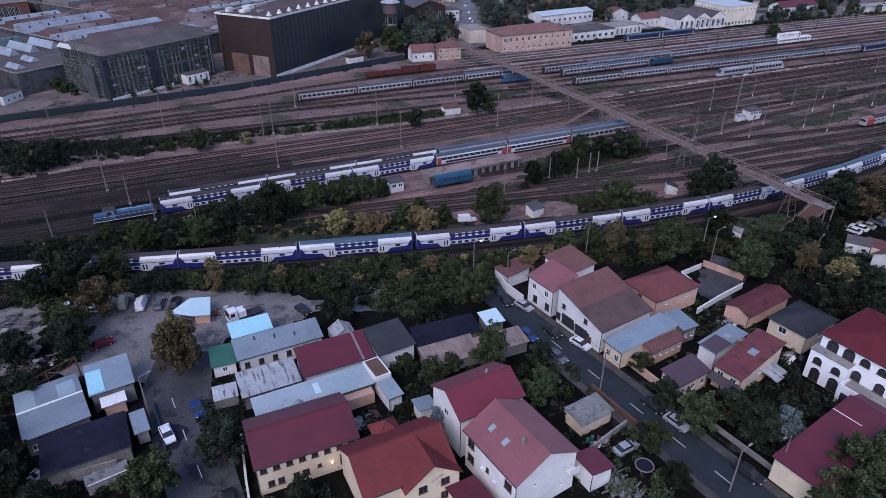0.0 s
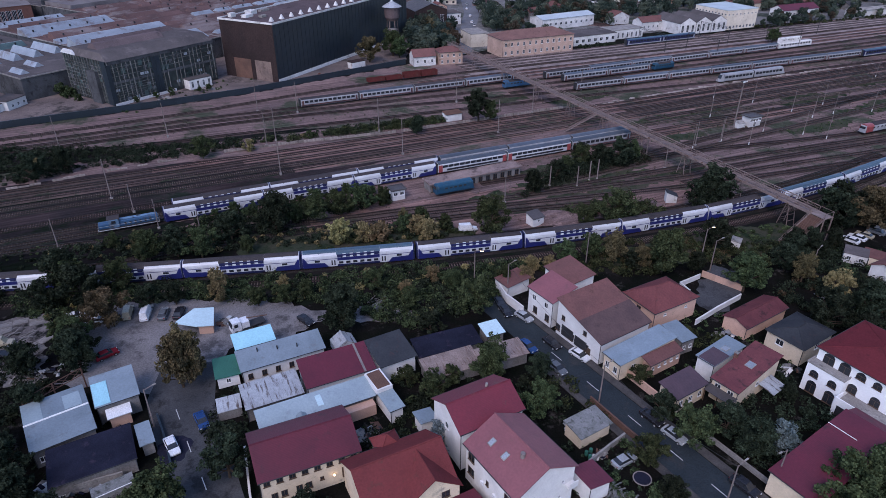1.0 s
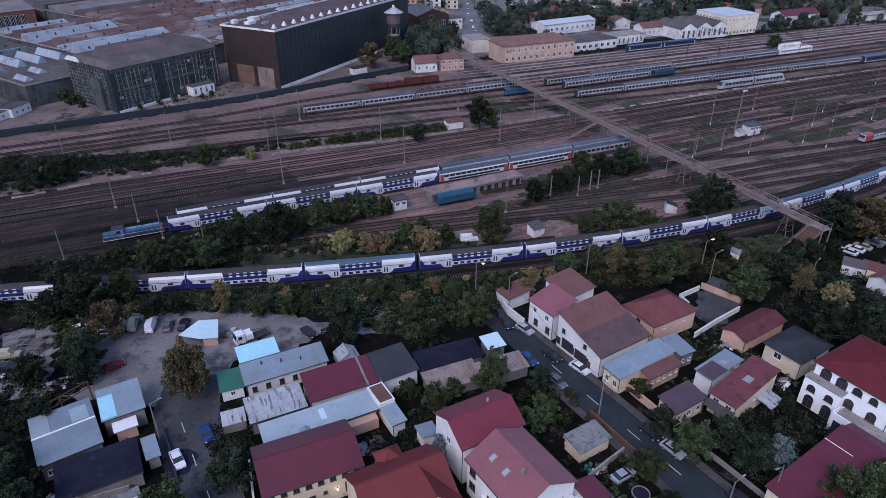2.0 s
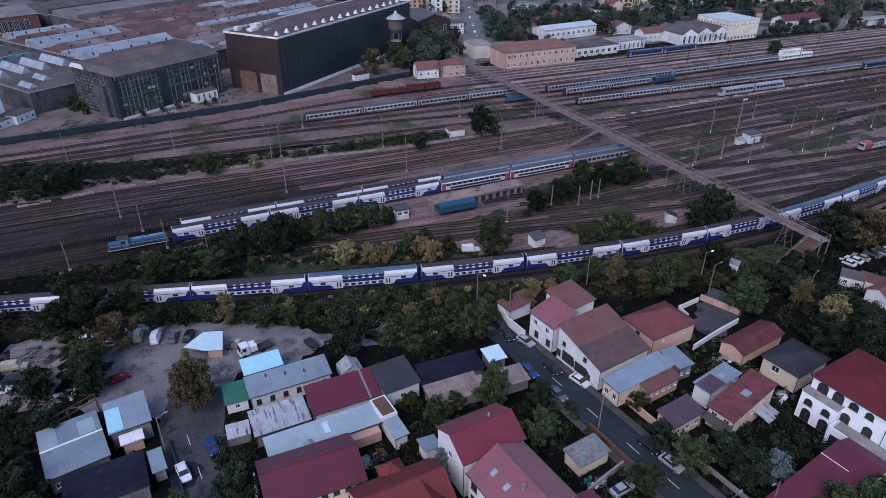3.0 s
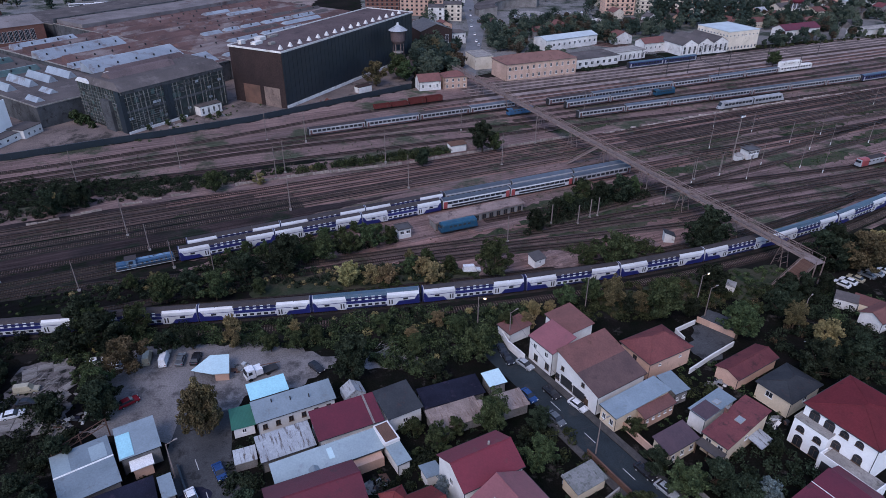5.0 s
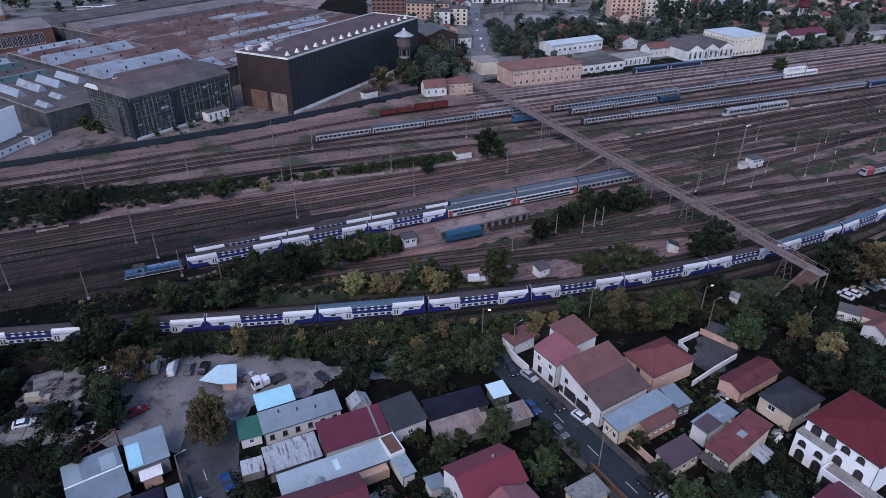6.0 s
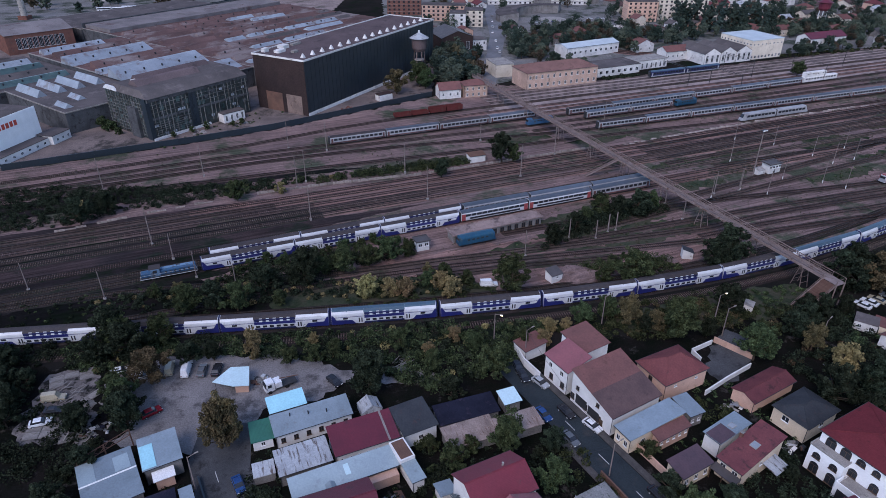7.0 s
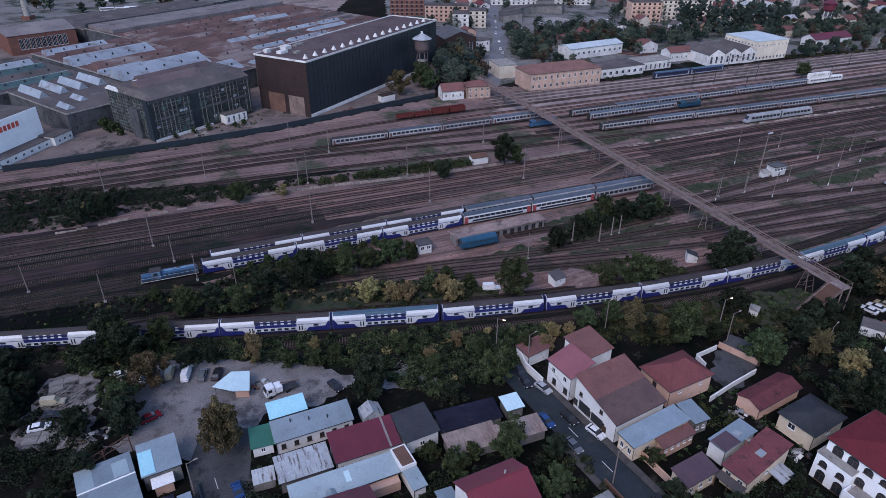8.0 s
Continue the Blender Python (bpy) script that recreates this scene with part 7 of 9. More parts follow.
def roundhouse():
    ob = thing("roundhouse", 66, 548, 0, "curved engine shed around a turntable", "engine shed")
    for i in range(14):
        a0, a1 = radians(75 + 9 * i), radians(75 + 9 * (i + 1) - 0.3)
        c = [(r * math.cos(a), r * math.sin(a)) for r, a in ((30, a0), (46, a0), (46, a1), (30, a1))]
        bay = part("bay", Geo().hull([(*p, 0) for p in c], [(*c[0], 6.5), (*c[1], 5.0), (*c[2], 5.0), (*c[3], 6.5)]), GREYWALL, ob)
        c2 = [(r * math.cos(a), r * math.sin(a)) for r, a in ((29.5, a0), (46.5, a0), (46.5, a1), (29.5, a1))]
        part("bay_roof", Geo().hull([(*c2[0], 6.6), (*c2[1], 5.05), (*c2[2], 5.05), (*c2[3], 6.6)], [(*c2[0], 6.9), (*c2[1], 5.35), (*c2[2], 5.35), (*c2[3], 6.9)]), BITUMEN, bay)
    part("turntable", Geo().cyl(0, 0, 0.05, 0.3, 11, 11, 24), CONC, ob)


roundhouse()


def bus(x, y, ang):
    ob = thing("bus", x, y, ang, "white bus parked beside the far sheds", "bus", "parked buses")
    part("body", Geo().sweep([(-1.25, 0.4), (1.25, 0.4), (1.25, 2.8), (1.05, 3.05), (-1.05, 3.05), (-1.25, 2.8)], -6, 6), COACHWHITE, ob)
    for s in (-1, 1):
        part("window_strip", Geo().box(-5.6, 5.6, s * 1.26 - 0.02, s * 1.26 + 0.02, 1.5, 2.5), GLASS, ob)
        for x in (-3.6, 3.6):
            part("wheel", Geo().tube((x, s * 1.12, 0.48), (x, s * 1.27, 0.48), 0.48, None, 10), TYRE, ob)


works_fence = thing("works_fence", -319.0, 492.0, 0, "long dark green sheet fence behind the factory", "fence")
for (ax, ay), (bx, by) in (((-319, 492), (-298, 502)), ((-298, 502), (-267, 536)), ((-267, 536), (-237, 573)), ((-237, 573), (-206, 640))):
    d, k = math.dist((ax, ay), (bx, by)), 6
    for i in range(k):
        part("fence_panel", Geo().box(0, d / k - 0.08, -0.08, 0.08, 0, 4.2).box(-0.1, 0.1, -0.14, 0.14, 0, 4.4), FENCEGREEN, works_fence, "", pose(319 + ax + (bx - ax) * i / k, ay - 492 + (by - ay) * i / k, 0, 0, 0, math.degrees(math.atan2(by - ay, bx - ax))))
for x, y, a in ((-316, 571, 12), (-303, 572, 12), (-298, 579, 8)):
    bus(x, y, a)
for k in range(3):
    track([(22 + 6.5 * i, 518 - 5.6 * i - 4.6 * k + 0.28 * i * (i - 16)) for i in range(17)], False, False, None, "far curved railway track behind the station")
for i, (x, y) in enumerate(((90, 514), (97, 518), (104, 515), (112, 520), (119, 518))):
    dump(x, y, 5.0, 1.6, "pale scrap heap behind the station", (FARWHITE, CONC, RUSTDOOR)[i % 3], 20 + i)
rng = random.Random(21)
town = []
for i in range(420):
    x, y = rng.uniform(-20, 460), rng.uniform(425, 690)
    if 100 < x < 260 and y < 480 or x < 110 and y < 450 or 8 < x < 28 or 10 < x < 120 and 490 < y < 610 or -80 < x < 12 and 490 < y < 590 or 110 < x < 195 and 530 < y < 580 or y < 425 + 0.22 * x:
        continue
    if any((x - a) ** 2 + (y - b) ** 2 < 260 for a, b in town):
        continue
    town.append((x, y))
    wm, rm = rng.choice((FARWHITE, FARCREAM, PEACH, GREYWALL)), rng.choice((BROWN, BROWN, OLDRED, DARKROOF, UMBER, RUSTY, BITUMEN))
    house("town_house", "small far town house among trees", x, y, rng.uniform(8, 12), rng.uniform(9, 15), rng.choice((-66, 24)), rng.uniform(3, 6.5), 2.6, rng.choice(("gx", "gy", "hip")), wm, rm, (("+x", 3, 1.2, 1.1, 1.3),), pipes=False)


# ---- small buildings in the yard ----
house("platform_shelter", "long low shelter with a pinkish flat roof and brick arches", *yard(83, 160.8), 32.0, 5.4, HEAD + 2.5, 2.7, 0.0, "flat", GREYWALL, PINKSLAB, (("-y", 12, 0.3, 1.4, 1.7, 0.0, BROWNFRAME),), category="building", over=0.5)
house("signal_hut", "small white hut with a dark flat roof", -13.6, 168.4, 4.6, 4.0, HEAD, 3.2, 0.0, "flat", FARWHITE, DARKROOF, (("-y", 2, 1.5, 1.2, 1.0),), category="hut", over=0.4)
house("track_hut", "small white hut under a rust-coloured roof", 3.0, 239.5, 7.0, 4.0, HEAD, 2.8, 0.5, "m+y", FARWHITE, RUSTDOOR, category="hut", over=0.2)
house("lineside_hut", "small white hut with a dark roof", 24.2, 152.4, 4.0, 3.4, HEAD + 8, 2.4, 0.9, "m+y", WHITE, DARKROOF, (("-y", 1, 1.2, 0.7, 0.7),), category="hut", over=0.2)
house("lineside_hut", "small white hut with a dark lean roof", 64.6, 166.4, 3.4, 2.8, HEAD - 30, 2.2, 1.2, "m-x", FARWHITE, GRAPHITE, category="hut", over=0.2)
house("signal_box", "two-storey white signal box with a dark roof", 115.0, 233.0, 6.4, 4.6, HEAD, 3.9, 0.0, "flat", FARWHITE, DARKROOF, (("-y", 4, 2.3, 1.2, 1.0), ("-y", 1, 0.2, 0.9, 1.7)), category="hut", over=0.4)
house("hut_annex", "low white lean-to beside the signal box", 110.0, 230.6, 3.2, 2.6, HEAD, 2.0, 0.5, "m+y", FARWHITE, CONC, category="hut", over=0.1)
house("ruined_cottage", "low white cottage with dark empty windows", 98.5, 133.0, 5.2, 3.6, -32, 2.6, 0.6, "m+y", FARWHITE, BITUMEN, (("-y", 2, 0.9, 0.9, 1.0),), category="hut", over=0.1)
house("ruined_cottage", "low white row with dark doorways", 103.2, 130.6, 8.0, 4.0, -40, 2.6, 0.5, "m+y", CREAM, BROWN, (("-y", 3, 0.3, 0.9, 1.9),), category="hut", over=0.1)
house("lineside_shed", "small pale concrete shed beside the stairs", 72.6, 139.6, 3.0, 2.4, 60, 2.2, 0.3, "m+y", FARWHITE, CONC, category="hut", over=0.1)


# ---- trees and bushes ----
def leaf_cloud(g, centre, radius, count, size, rng, flat=0.8):
    """Small bent leaf clumps over and inside a lobe."""
    for _ in range(count):
        d = Vector((rng.gauss(0, 1), rng.gauss(0, 1), rng.gauss(0, 1))).normalized()
        r = radius * (0.55 + 0.5 * rng.random())
        c = Vector(centre) + Vector((d.x * r, d.y * r, d.z * r * flat))
        a = Vector((rng.gauss(0, 1), rng.gauss(0, 1), rng.gauss(0, 0.6))).normalized()
        b = (d + Vector((rng.gauss(0, 0.5), rng.gauss(0, 0.5), rng.gauss(0, 0.5)))).cross(a)
        if b.length < 1e-3:
            continue
        b.normalize()
        s = size * (0.6 + 0.8 * rng.random())
        up = a.cross(b) * (s * 0.35)
        n = len(g.v)
        g.v.extend([tuple(c - a * s), tuple(c - b * s * 0.8 + up), tuple(c + a * s), tuple(c + b * s * 0.8 + up)])
        g.f.append((n, n + 1, n + 2, n + 3))


def tree_proto(height, spread, leaf, seed, lobes=16, count=130, size=0.2, low=0.25):
    rng = random.Random(seed)
    t, c = Geo(), Geo()
    top = height * 0.55
    t.tube((0, 0, 0), (0.1, 0.05, top), 0.03 * height, 0.014 * height, 7)
    ex, ey, lean = rng.uniform(0.78, 1.22), rng.uniform(0.78, 1.22), rng.uniform(-0.12, 0.12)
    for i in range(lobes):
        a = 2.4 * i + rng.uniform(-0.6, 0.6)
        q = (i + 0.5) / lobes
        z = height * (low + (0.93 - low) * q) * rng.uniform(0.92, 1.08)
        outer = i % 3 != 0
        r = spread * (0.25 + 0.75 * math.sin(math.pi * min(1, 0.22 + 0.72 * q))) * (rng.uniform(0.6, 0.95) if outer else rng.uniform(0.1, 0.45))
        p = (r * math.cos(a) * ex + lean * z, r * math.sin(a) * ey, z)
        t.tube((0.05, 0.03, min(z * 0.6, top)), p, 0.011 * height, 0.004 * height, 4)
        rad = spread * (rng.uniform(0.15, 0.3) if outer else rng.uniform(0.3, 0.46))
        leaf_cloud(c, p, rad, int(count * (0.55 if outer else 1.3)), size, rng, rng.uniform(0.65, 0.95))
        if outer:
            for _ in range(2):
                o = Vector((rng.gauss(0, 1), rng.gauss(0, 1), rng.gauss(0, 0.7))).normalized() * rad * 1.25
                leaf_cloud(c, (p[0] + o.x, p[1] + o.y, p[2] + o.z), rad * 0.5, int(count * 0.16), size * 0.85, rng)
    return t.mesh("trunk", BARK), c.mesh("crown", leaf)


def tree_kind(name, label, category, variants, radius=4.1):
    return {"name": name, "label": label, "category": category, "variants": variants, "n": 0, "radius": radius}


def put_tree(kind, x, y, s=1.0, sz=None):
    k = kind["n"]
    kind["n"] += 1
    trunk, crown = kind["variants"][k % len(kind["variants"])]
    ob = thing(kind["name"], x, y, (k * 77) % 360, kind["label"], kind["category"], "")
    ob.scale = (s, s, sz or s)
    part("trunk", trunk, BARK, ob)
    part("crown", crown, None, ob)
    return ob


def plant(kind, *spots):
    """Trees at x, y with a crown of that radius."""
    for x, y, r in spots:
        put_tree(kind, x, y, r / kind["radius"])


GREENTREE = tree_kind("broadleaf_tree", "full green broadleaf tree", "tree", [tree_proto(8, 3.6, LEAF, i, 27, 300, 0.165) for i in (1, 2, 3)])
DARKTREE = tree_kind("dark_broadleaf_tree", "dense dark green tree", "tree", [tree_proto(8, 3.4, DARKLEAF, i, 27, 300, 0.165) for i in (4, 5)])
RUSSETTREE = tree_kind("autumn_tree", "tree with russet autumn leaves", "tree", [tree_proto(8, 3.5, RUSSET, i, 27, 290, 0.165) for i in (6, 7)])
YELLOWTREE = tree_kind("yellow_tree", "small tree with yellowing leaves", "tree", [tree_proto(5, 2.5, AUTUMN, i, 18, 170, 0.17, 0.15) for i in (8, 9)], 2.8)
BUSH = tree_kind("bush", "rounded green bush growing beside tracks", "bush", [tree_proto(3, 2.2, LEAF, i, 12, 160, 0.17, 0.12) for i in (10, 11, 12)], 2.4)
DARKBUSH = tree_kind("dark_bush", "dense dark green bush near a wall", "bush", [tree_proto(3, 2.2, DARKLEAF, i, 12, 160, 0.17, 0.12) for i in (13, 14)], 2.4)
SILVERTREE = tree_kind("silvery_tree", "silvery blue-green garden tree", "tree", [tree_proto(5, 2.2, SPRUCE, 15, 20, 160, 0.16, 0.1)], 2.5)

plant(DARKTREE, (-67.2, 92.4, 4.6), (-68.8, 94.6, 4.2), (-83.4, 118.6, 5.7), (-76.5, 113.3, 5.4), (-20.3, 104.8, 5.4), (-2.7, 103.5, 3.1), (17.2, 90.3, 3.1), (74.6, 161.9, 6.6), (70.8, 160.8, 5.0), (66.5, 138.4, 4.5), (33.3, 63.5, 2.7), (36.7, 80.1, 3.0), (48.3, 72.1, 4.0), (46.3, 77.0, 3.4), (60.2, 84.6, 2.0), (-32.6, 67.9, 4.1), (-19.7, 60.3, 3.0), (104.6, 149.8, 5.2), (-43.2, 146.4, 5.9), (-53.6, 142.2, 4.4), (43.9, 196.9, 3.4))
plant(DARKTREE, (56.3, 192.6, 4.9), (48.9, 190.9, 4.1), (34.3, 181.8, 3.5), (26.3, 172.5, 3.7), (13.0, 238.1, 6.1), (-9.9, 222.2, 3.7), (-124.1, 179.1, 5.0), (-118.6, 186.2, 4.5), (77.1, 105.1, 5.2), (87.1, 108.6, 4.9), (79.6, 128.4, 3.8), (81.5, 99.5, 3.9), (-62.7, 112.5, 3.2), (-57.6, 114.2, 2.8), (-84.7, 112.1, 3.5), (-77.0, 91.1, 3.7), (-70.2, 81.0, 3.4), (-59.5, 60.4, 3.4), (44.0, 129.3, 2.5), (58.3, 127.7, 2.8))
plant(RUSSETTREE, (-68.4, 105.7, 4.8), (40.4, 131.9, 4.1), (110.5, 148.3, 6.6), (-75.3, 139.2, 2.5), (-38.0, 331.1, 6.6), (81.4, 123.8, 3.5))
put_tree(YELLOWTREE, -48.4, 115.4, 0.95, 1.7)
plant(YELLOWTREE, (18.3, 122.6, 2.8), (84.7, 116.4, 4.2), (-26.4, 141.6, 3.8), (-20.2, 142.2, 3.1), (-15.8, 142.4, 3.3), (-4.1, 143.0, 3.5), (-7.0, 146.5, 3.2), (-66.0, 205.5, 2.4), (-128.4, 187.0, 2.8))
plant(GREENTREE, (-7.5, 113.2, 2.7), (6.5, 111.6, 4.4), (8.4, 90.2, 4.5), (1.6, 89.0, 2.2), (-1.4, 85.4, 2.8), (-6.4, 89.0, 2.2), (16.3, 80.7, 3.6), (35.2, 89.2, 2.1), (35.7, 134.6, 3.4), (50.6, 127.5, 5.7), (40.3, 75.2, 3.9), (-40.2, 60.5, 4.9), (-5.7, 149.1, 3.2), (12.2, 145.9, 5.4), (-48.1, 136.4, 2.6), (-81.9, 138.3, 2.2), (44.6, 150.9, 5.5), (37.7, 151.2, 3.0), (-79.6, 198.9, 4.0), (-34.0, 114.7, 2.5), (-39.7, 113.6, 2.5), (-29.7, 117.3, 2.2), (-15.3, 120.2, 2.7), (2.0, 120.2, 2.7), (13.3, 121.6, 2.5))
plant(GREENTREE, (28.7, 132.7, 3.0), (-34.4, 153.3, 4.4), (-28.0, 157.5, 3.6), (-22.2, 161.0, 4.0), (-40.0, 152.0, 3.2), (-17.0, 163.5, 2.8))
for s in (-0.9, 0.9):
    put_tree(RUSSETTREE, -46.2 + 0.7 * s, 89.0 + 1.0 * s, 1.0, 1.45)
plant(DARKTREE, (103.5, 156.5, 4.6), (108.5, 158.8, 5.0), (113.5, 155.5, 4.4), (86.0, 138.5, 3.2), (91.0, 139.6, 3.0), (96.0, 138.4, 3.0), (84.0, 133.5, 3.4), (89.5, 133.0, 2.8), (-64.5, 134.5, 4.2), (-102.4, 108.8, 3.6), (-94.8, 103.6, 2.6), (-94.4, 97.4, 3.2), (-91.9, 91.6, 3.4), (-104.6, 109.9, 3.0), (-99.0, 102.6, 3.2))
plant(RUSSETTREE, (-99.8, 96.6, 3.0), (-97.2, 90.6, 3.2))
plant(YELLOWTREE, (118.5, 157.5, 4.6), (123.5, 159.5, 4.6))
plant(GREENTREE, (-58.5, 134.0, 4.2), (-70.5, 132.5, 4.4), (17.5, 238.5, 3.6), (-103.5, 279.5, 1.6), (-106.5, 276.5, 1.4), (-117, 272.5, 1.8), (-121.5, 267, 1.5), (-127, 260, 1.6))
plant(BUSH, (-163.5, 271.0, 4.2), (-158.5, 268.5, 3.4), (-121.0, 290.0, 3.8), (-124.8, 288.2, 3.0), (-153.0, 264.0, 2.2))
plant(GREENTREE, (57.6, 61.3, 5.4), (63.0, 64.2, 4.8), (51.6, 58.6, 3.0))
plant(DARKTREE, (-60.4, 60.8, 4.4), (-66.0, 66.5, 4.2), (-54.6, 58.4, 3.6), (-71, 72, 3.8))
plant(GREENTREE, (-71.0, 97.6, 4.0), (-73.8, 101.2, 3.2), (-75.6, 103.6, 2.6), (-79.5, 117.5, 4.6), (-72.0, 120.0, 3.8))
plant(GREENTREE, (66.4, 119.5, 5.2), (68.6, 121.8, 4.2))
plant(GREENTREE, (31.6, 70.8, 2.9))
plant(GREENTREE, (-27.1, 344.5, 7.0), (-23.5, 341.5, 5.4))
plant(SILVERTREE, (-0.4, 74.6, 2.7), (53.7, 73.0, 3.1))


def inside(x, y, ring):
    hit = False
    for (ax, ay), (bx, by) in zip(ring, ring[1:] + ring[:1]):
        if (ay > y) != (by > y) and x < (bx - ax) * (y - ay) / (by - ay) + ax:
            hit = not hit
    return hit


def thicket(name, label, ring, spacing, r0, r1, leaf, seed, leaves=64, size=0.19):
    """Scrub too tangled to count: mounds of leaf clumps over a patch of ground."""
    rng = random.Random(seed)
    g = Geo()
    x0, x1 = min(p[0] for p in ring), max(p[0] for p in ring)
    y0, y1 = min(p[1] for p in ring), max(p[1] for p in ring)
    for _ in range(int((x1 - x0) * (y1 - y0) / spacing ** 2)):
        x, y = rng.uniform(x0, x1), rng.uniform(y0, y1)
        if not inside(x, y, ring):
            continue
        r = rng.uniform(r0, r1) * (1.5 if rng.random() < 0.12 else 1)
        leaf_cloud(g, (x, y, r * 0.5), r, int(leaves * (0.5 + r)), size, rng, 0.75)
    return solid(name, g, leaf, label, "scrub", "stuff")


WEEDS = [yard(60, 132), yard(120, 122), yard(300, 122), yard(330, 210), yard(110, 212), yard(105, 176), yard(20, 160), yard(20, 150)]
thicket("weeds", "low weeds growing between yard tracks", WEEDS, 4.2, 0.08, 0.32, TUFT, 40, 14, 0.14)
for i, ring in enumerate(PATCHES):
    thicket("weeds", "clump of weeds between yard tracks", ring, 2.0, 0.12, 0.45, TUFT if i % 3 else LEAF, 120 + i, 16, 0.16)
thicket("weeds", "low dry weeds growing between yard tracks", WEEDS, 6.0, 0.08, 0.3, RUSSET, 39, 14, 0.14)
thicket("weeds", "weeds along the far tracks", [yard(-60, 224), yard(100, 224), yard(330, 205), yard(330, 222), yard(120, 238), yard(-60, 270)], 4.0, 0.1, 0.4, TUFT, 38, 14, 0.17)
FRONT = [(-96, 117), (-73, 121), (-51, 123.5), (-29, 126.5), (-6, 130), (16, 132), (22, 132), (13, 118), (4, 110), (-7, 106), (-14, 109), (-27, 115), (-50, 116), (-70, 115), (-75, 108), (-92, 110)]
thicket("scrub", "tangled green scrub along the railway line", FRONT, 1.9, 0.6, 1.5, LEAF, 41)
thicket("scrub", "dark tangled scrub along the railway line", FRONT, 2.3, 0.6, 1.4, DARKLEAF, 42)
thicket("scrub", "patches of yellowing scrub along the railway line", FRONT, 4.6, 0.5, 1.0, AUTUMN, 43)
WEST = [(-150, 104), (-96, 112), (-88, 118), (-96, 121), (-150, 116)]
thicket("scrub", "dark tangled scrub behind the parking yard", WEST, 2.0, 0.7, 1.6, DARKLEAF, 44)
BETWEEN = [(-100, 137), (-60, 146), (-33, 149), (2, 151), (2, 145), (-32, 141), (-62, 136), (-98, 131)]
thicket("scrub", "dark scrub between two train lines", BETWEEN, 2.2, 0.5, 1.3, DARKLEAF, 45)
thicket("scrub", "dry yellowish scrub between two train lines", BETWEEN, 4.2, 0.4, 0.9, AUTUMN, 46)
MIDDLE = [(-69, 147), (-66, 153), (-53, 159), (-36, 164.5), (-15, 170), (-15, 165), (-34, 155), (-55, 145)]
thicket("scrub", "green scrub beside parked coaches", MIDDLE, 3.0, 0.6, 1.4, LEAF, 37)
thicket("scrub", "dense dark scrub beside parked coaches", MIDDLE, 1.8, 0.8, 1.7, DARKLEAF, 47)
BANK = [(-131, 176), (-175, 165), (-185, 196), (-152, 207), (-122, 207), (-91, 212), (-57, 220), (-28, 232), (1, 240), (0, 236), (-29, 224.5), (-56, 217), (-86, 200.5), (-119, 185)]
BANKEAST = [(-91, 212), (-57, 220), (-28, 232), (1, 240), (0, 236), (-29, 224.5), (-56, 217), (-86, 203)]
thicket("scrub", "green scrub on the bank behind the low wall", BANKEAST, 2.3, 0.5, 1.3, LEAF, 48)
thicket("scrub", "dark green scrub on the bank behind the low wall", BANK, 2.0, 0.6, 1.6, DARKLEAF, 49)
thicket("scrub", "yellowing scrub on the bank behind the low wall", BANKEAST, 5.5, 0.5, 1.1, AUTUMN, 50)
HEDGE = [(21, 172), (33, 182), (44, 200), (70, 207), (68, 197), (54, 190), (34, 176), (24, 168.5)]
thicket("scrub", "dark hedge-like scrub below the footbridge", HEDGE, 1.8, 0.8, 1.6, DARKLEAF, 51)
thicket("scrub", "green scrub in the middle of the yard", [(30, 157), (40, 162), (58, 166), (62, 160), (48, 153), (32, 152)], 1.8, 0.6, 1.5, LEAF, 52)
thicket("scrub", "dark wood edge beside the footbridge stairs", [(97, 148), (111, 164), (150, 182), (160, 165), (118, 153)], 2.0, 0.9, 2.0, DARKLEAF, 53)
GROVE = [(72, 116), (78, 124), (91, 128), (140, 120), (140, 100), (90, 104), (82, 103), (78, 108)]
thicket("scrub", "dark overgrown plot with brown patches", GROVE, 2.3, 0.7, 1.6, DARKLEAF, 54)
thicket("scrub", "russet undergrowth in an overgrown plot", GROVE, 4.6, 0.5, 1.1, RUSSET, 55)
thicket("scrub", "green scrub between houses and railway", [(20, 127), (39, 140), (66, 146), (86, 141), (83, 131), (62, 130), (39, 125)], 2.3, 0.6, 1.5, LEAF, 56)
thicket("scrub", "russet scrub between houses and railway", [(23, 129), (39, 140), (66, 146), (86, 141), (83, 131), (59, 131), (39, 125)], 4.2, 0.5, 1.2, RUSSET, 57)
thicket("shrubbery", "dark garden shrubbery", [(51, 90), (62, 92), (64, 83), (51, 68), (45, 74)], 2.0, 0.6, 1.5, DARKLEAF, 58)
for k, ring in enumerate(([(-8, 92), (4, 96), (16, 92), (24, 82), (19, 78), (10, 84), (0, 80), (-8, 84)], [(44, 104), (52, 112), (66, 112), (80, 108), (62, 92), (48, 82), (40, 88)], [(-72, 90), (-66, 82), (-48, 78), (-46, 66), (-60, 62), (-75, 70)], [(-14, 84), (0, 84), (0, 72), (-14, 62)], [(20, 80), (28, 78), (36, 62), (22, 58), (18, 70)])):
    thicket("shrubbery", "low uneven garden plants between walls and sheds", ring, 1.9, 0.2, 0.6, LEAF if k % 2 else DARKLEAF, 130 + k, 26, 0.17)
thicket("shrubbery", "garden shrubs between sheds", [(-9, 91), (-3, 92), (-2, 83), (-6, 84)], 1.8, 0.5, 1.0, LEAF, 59)
